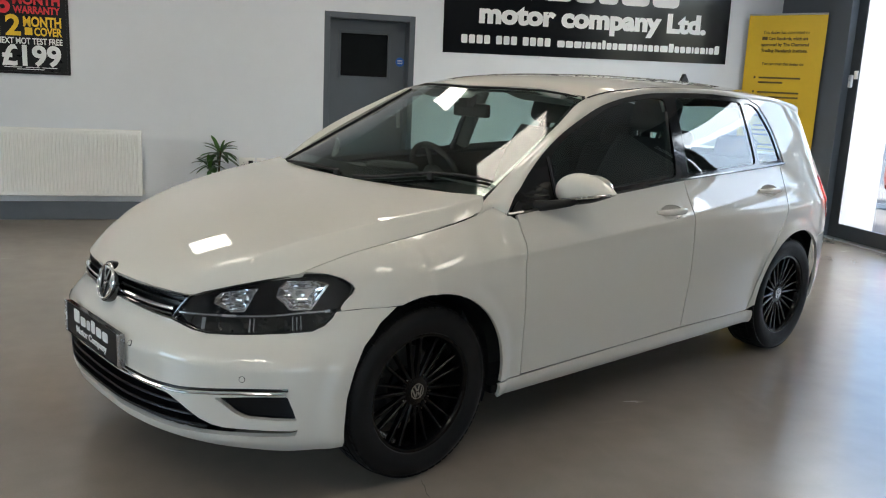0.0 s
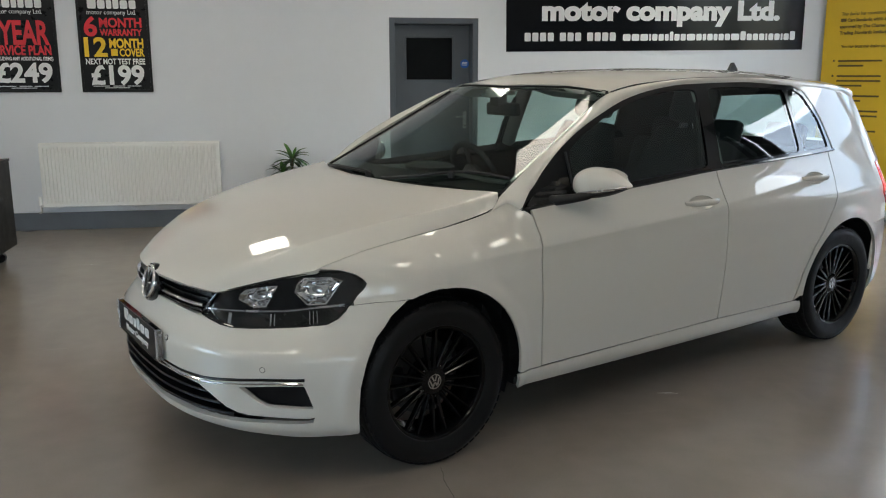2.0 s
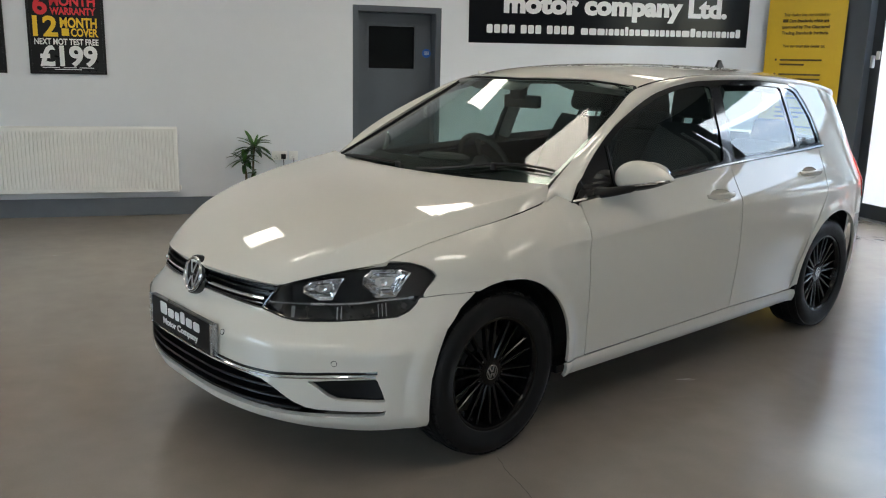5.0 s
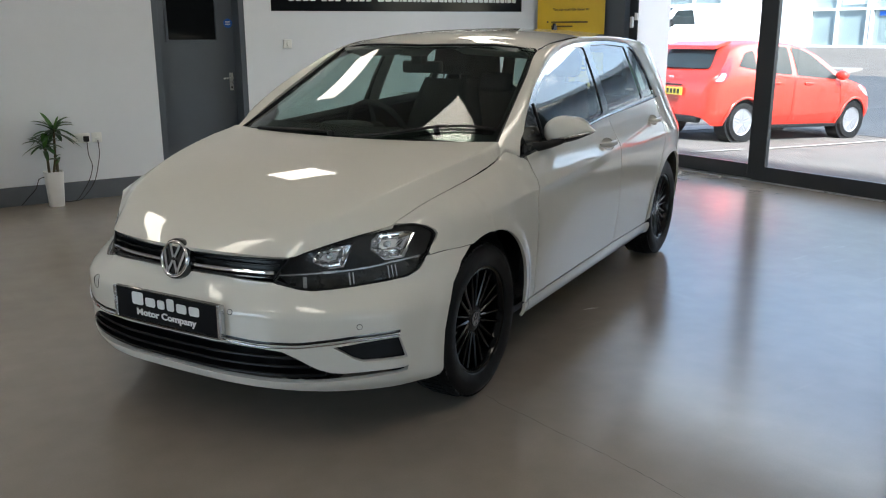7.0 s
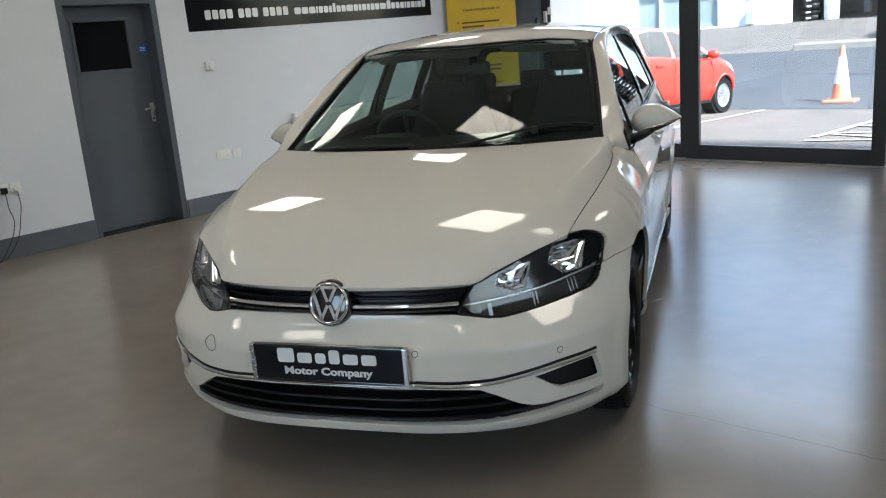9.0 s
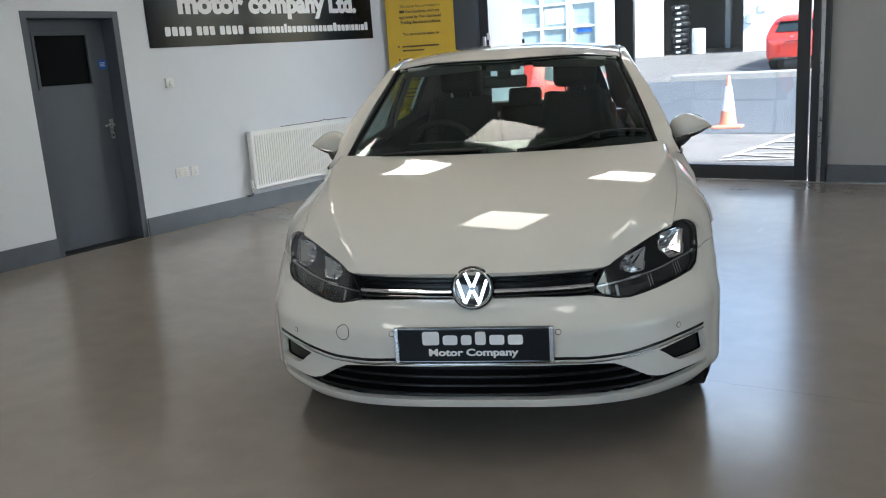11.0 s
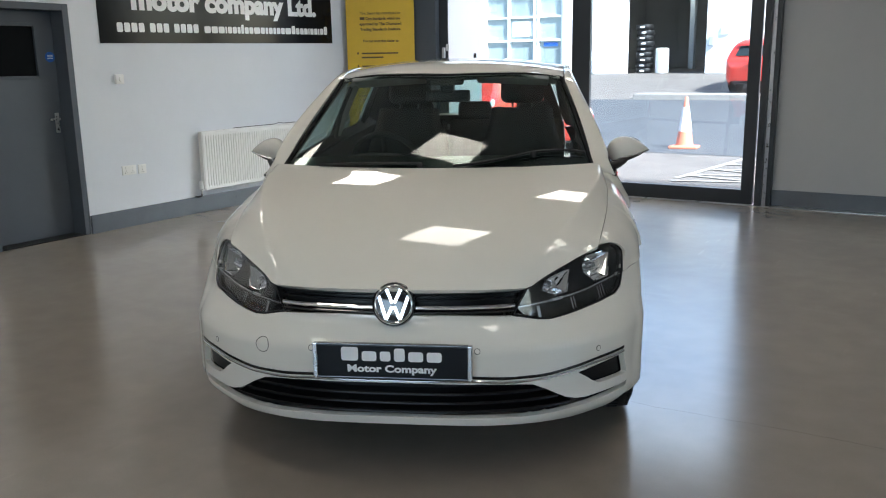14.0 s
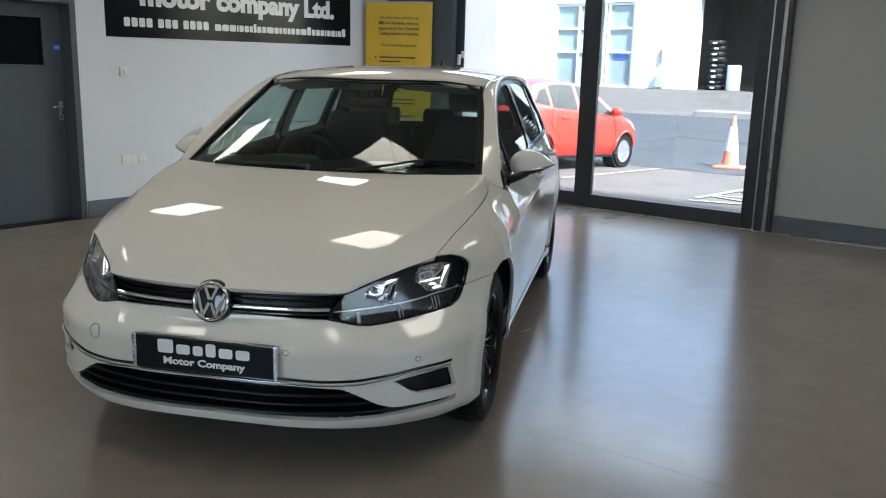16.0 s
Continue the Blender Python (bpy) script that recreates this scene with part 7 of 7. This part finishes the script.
        for hx in (0.50, 1.22):
            part("door_handle", box(hx, hx + 0.18, s * (flank(hx, 0.86) + 0.0), s * (flank(hx, 0.86) + 0.03), 0.85, 0.885, 0.01), paint, c)
        mr = bmesh.new()
        bmesh.ops.create_uvsphere(mr, u_segments=16, v_segments=10, radius=1, matrix=Matrix.LocRotScale((2.0, s * 0.93, 1.0), None, (0.085, 0.105, 0.075)))
        part("door_mirror", mr, paint, c, smooth=60)
        tl = part("tail_lamp", sheet(rounded([(-0.60, 0.84), (-0.44, 0.86), (-0.30, 1.06), (-0.22, 1.22), (-0.30, 1.22), (-0.46, 1.06)], 0.03), sidew, 0.03, flip=s > 0), red_lens, c, "red and clear tail lamp")
        part("clear_lens", sheet(rounded([(-0.585, 0.875), (-0.47, 0.885), (-0.40, 0.99), (-0.47, 1.0)], 0.02), lambda x, z: sidew(x, z) + Vector((0, s * 0.005, 0)), 0.03, flip=s > 0), lamp_clear, tl)
        part("head_lamp", sheet(rounded([(2.72, 0.72), (3.06, 0.62), (3.0, 0.70), (2.62, 0.86), (2.55, 0.83)], 0.02), sidew, 0.05, flip=s > 0), lamp_clear, c, "clear headlamp")
        for wx in (0, WB):
            w = part("wheel", lathe([(0.20, -0.09), (0.28, -0.095), (0.298, -0.06), (0.298, 0.06), (0.28, 0.095), (0.20, 0.09), (0.19, 0.0)], 36, "X", closed=True), rubber, c, "black tyre on a silver alloy wheel", smooth=40)
            w.data.transform(Matrix.Translation((wx, s * 0.745, 0.298)) @ pose(0, 0, 0, 0, 0, 90 * s))
            rim = lathe([(0.205, 0.075), (0.195, 0.088), (0.178, 0.08), (0.172, 0.02)], 36, "X")
            merge(rim, lathe([(0.0, 0.078), (0.04, 0.076), (0.05, 0.04)], 20, "X"))
            for k in range(10):
                sp = box(0.045, 0.08, -0.014 + (0.022 if k % 2 else -0.022), 0.014 + (0.022 if k % 2 else -0.022), 0.03, 0.185, 0.005)
                merge(rim, sp, Matrix.Rotation(2 * math.pi * (k // 2) / 5, 4, "X"))
            rim.transform(Matrix.Translation((wx, s * 0.745, 0.298)) @ pose(0, 0, 0, 0, 0, 90 * s))
            # plain dark disc behind the spokes, in place of the shade in their gaps
            hole = lathe([(0.0, 0.02), (0.19, 0.02)], 30, "X")
            hole.transform(Matrix.Translation((wx, s * 0.745, 0.298)) @ pose(0, 0, 0, 0, 0, 90 * s))
            part("brake_disc", hole, spoke_gap_dark, w)
            part("rim", rim, silver_rim, w, "silver five-spoke rim", smooth=30)
            lip = [(wx + 0.352 * math.cos(a), s * (flank(wx + 0.352 * math.cos(a), 0.30 + 0.352 * math.sin(a)) + 0.004), 0.30 + 0.352 * math.sin(a)) for a in (radians(-8 + 196 * k / 30) for k in range(31))]
            part("arch_lip", tube(lip, 0.022, 8), paint, c, smooth=60)
            well = lathe([(0.34, -0.15), (0.34, 0.06)], 30, "X")
            well.transform(Matrix.Translation((wx, s * 0.745, 0.30)) @ pose(0, 0, 0, 0, 0, 90 * s))
            part("wheel_well", well, plastic_black, c)
    back = lambda y, z: Vector((spline([(0.3, -0.67), (0.93, -0.66), (1.0, -0.55), (1.36, -0.24)])(z) - 0.012 + 0.10 * y * y, y, z + 0.015))
    part("rear_window", sheet(rounded([(-0.56, 1.04), (0.56, 1.04), (0.46, 1.33), (-0.46, 1.33)], 0.05), back, 0.08, flip=True), car_glass, c, "dark rear window")
    if plate:
        part("number_plate", box(-0.705, -0.690, -0.26, 0.26, 0.66, 0.77, 0.003), plate_yellow, c, "yellow number plate")
        for k in range(6):
            part("plate_bar", box(-0.708, -0.704, -0.21 + 0.072 * k, -0.165 + 0.072 * k, 0.68, 0.75), plastic_black, c)
    part("roof_spoiler", prism([(-0.36, 1.33), (-0.12, 1.40), (-0.02, 1.445), (-0.10, 1.452), (-0.34, 1.385)], -0.50, 0.50, "Y"), paint, c, "red roof spoiler")
    part("rear_badge", box(-0.685, -0.672, -0.05, 0.05, 0.905, 0.94, 0.008), lamp_clear, c)
    part("boot_handle", box(-0.69, -0.668, -0.22, 0.22, 0.795, 0.82, 0.006), plastic_black, c)
    part("rear_valance", box(-0.672, -0.55, -0.56, 0.56, 0.27, 0.385, 0.045, 3), plastic_black, c, "black lower rear bumper")
    scr = lambda x, y: Vector((x, y, deck(x) + 0.026 - 0.06 * y * y))
    part("windscreen", sheet(rounded([(1.52, -0.52), (2.20, -0.62), (2.20, 0.62), (1.52, 0.52)], 0.05), scr, 0.08), car_glass, c, "dark windscreen")
    return c


rw, fw = Vector((9.15, 4.52)), Vector((11.62, 4.27))
d = fw - rw
yaw = math.degrees(math.atan2(d.y, d.x))
nrm = Vector((-d.y, d.x)).normalized() * 0.745
base = rw + nrm
slope = math.degrees(math.atan2(ground_z(fw.x) - ground_z(rw.x), d.length))
small_car(Matrix.Translation((base.x, base.y, ground_z(rw.x) + 0.002)) @ pose(0, 0, 0, 0, 0, yaw) @ pose(0, 0, 0, 0, -slope, 0), car_red, "red five-door hatchback parked in the yard outside", True)
small_car(Matrix.Translation((22.9, 3.55, ground_z(23.0))) @ pose(0, 0, 0, 0, -5.0, -8), car_red, "red hatchback parked before the garage across the yard", False)


def van(m):
    v = anchor("white_van", m, "white panel van parked in the yard", "van")
    prof = [(-2.2, 0.35), (2.25, 0.35), (2.35, 0.55), (2.3, 0.95), (1.75, 1.12), (1.05, 1.80), (0.7, 1.9), (-2.1, 1.93), (-2.25, 1.80), (-2.28, 0.5)]
    b = prism(prof, -0.92, 0.92, "Y")
    bmesh.ops.bevel(b, geom=b.edges[:], offset=0.07, segments=3, affect="EDGES")
    part("body", b, van_white, v, smooth=40)
    for s in (-1, 1):
        part("door_window", prism([(0.35, 1.22), (1.35, 1.22), (1.0, 1.68), (0.45, 1.70)], s * 0.915, s * 0.928, "Y"), car_glass, v)
        for x in (-1.35, 1.4):
            part("wheel", cyl((x, s * 0.70, 0.32), (x, s * 0.93, 0.32), 0.32, seg=28), rubber, v, smooth=40)
            part("wheel_trim", cyl((x, s * 0.93, 0.32), (x, s * 0.94, 0.32), 0.2, seg=24), silver_rim, v)
        part("door_mirror", box(1.2, 1.32, s * 0.93, s * 1.1, 1.15, 1.4, 0.03), plastic_black, v)
        part("head_lamp", box(2.05, 2.30, s * 0.6, s * 0.88, 0.75, 0.98, 0.04), lamp_clear, v)
    part("windscreen", merge(bmesh.new(), box(-0.42, 0.42, -0.78, 0.78, 0.0, 0.012), Matrix.Translation((1.405, 0, 1.475)) @ pose(0, 0, 0, 0, 44, 0)), car_glass, v)
    return v


van(Matrix.Translation((23.16, 16.94, ground_z(23.16))) @ pose(0, 0, 0, 0, 0, 155))

# traffic cone
cone = anchor("traffic_cone", pose(13.7, 2.95, ground_z(13.7) + 0.006, 0, 1.2, 8), "tall orange and white traffic cone, dirty, on the tarmac", "traffic cone")
cb = box(-0.27, 0.27, -0.27, 0.27, 0.0, 0.05, 0.02)
part("base", cb, cone_orange, cone)
R0 = lambda z: 0.175 - 0.145 * z
part("lower_body", lathe([(0.20, 0.048), (R0(0.06), 0.07), (R0(0.33), 0.33)], 32), cone_orange, cone, "orange lower cone", smooth=40)
part("sleeve", lathe([(R0(0.33) + 0.003, 0.33), (R0(0.80) + 0.003, 0.80)], 32), cone_white, cone, "white reflective sleeve", smooth=40)
part("tip", lathe([(R0(0.80), 0.80), (R0(0.98), 0.98), (0.022, 1.0), (0, 1.0)], 32), cone_orange, cone, "orange tip", smooth=40)

# ceiling panels
for k in range(12):
    x, y = -3.82 + (k % 4) * 2.4, -1.91 + (k // 4) * 2.5
    panel = anchor("ceiling_light", pose(x, y, CEIL), "square white LED ceiling panel, lit", "ceiling light", "ceiling panels")
    part("frame", box(-0.30, 0.30, -0.30, 0.30, -0.012, 0.0, 0.002), plastic_white, panel)
    part("diffuser", box(-0.285, 0.285, -0.285, 0.285, -0.016, -0.006, 0.001), led, panel)
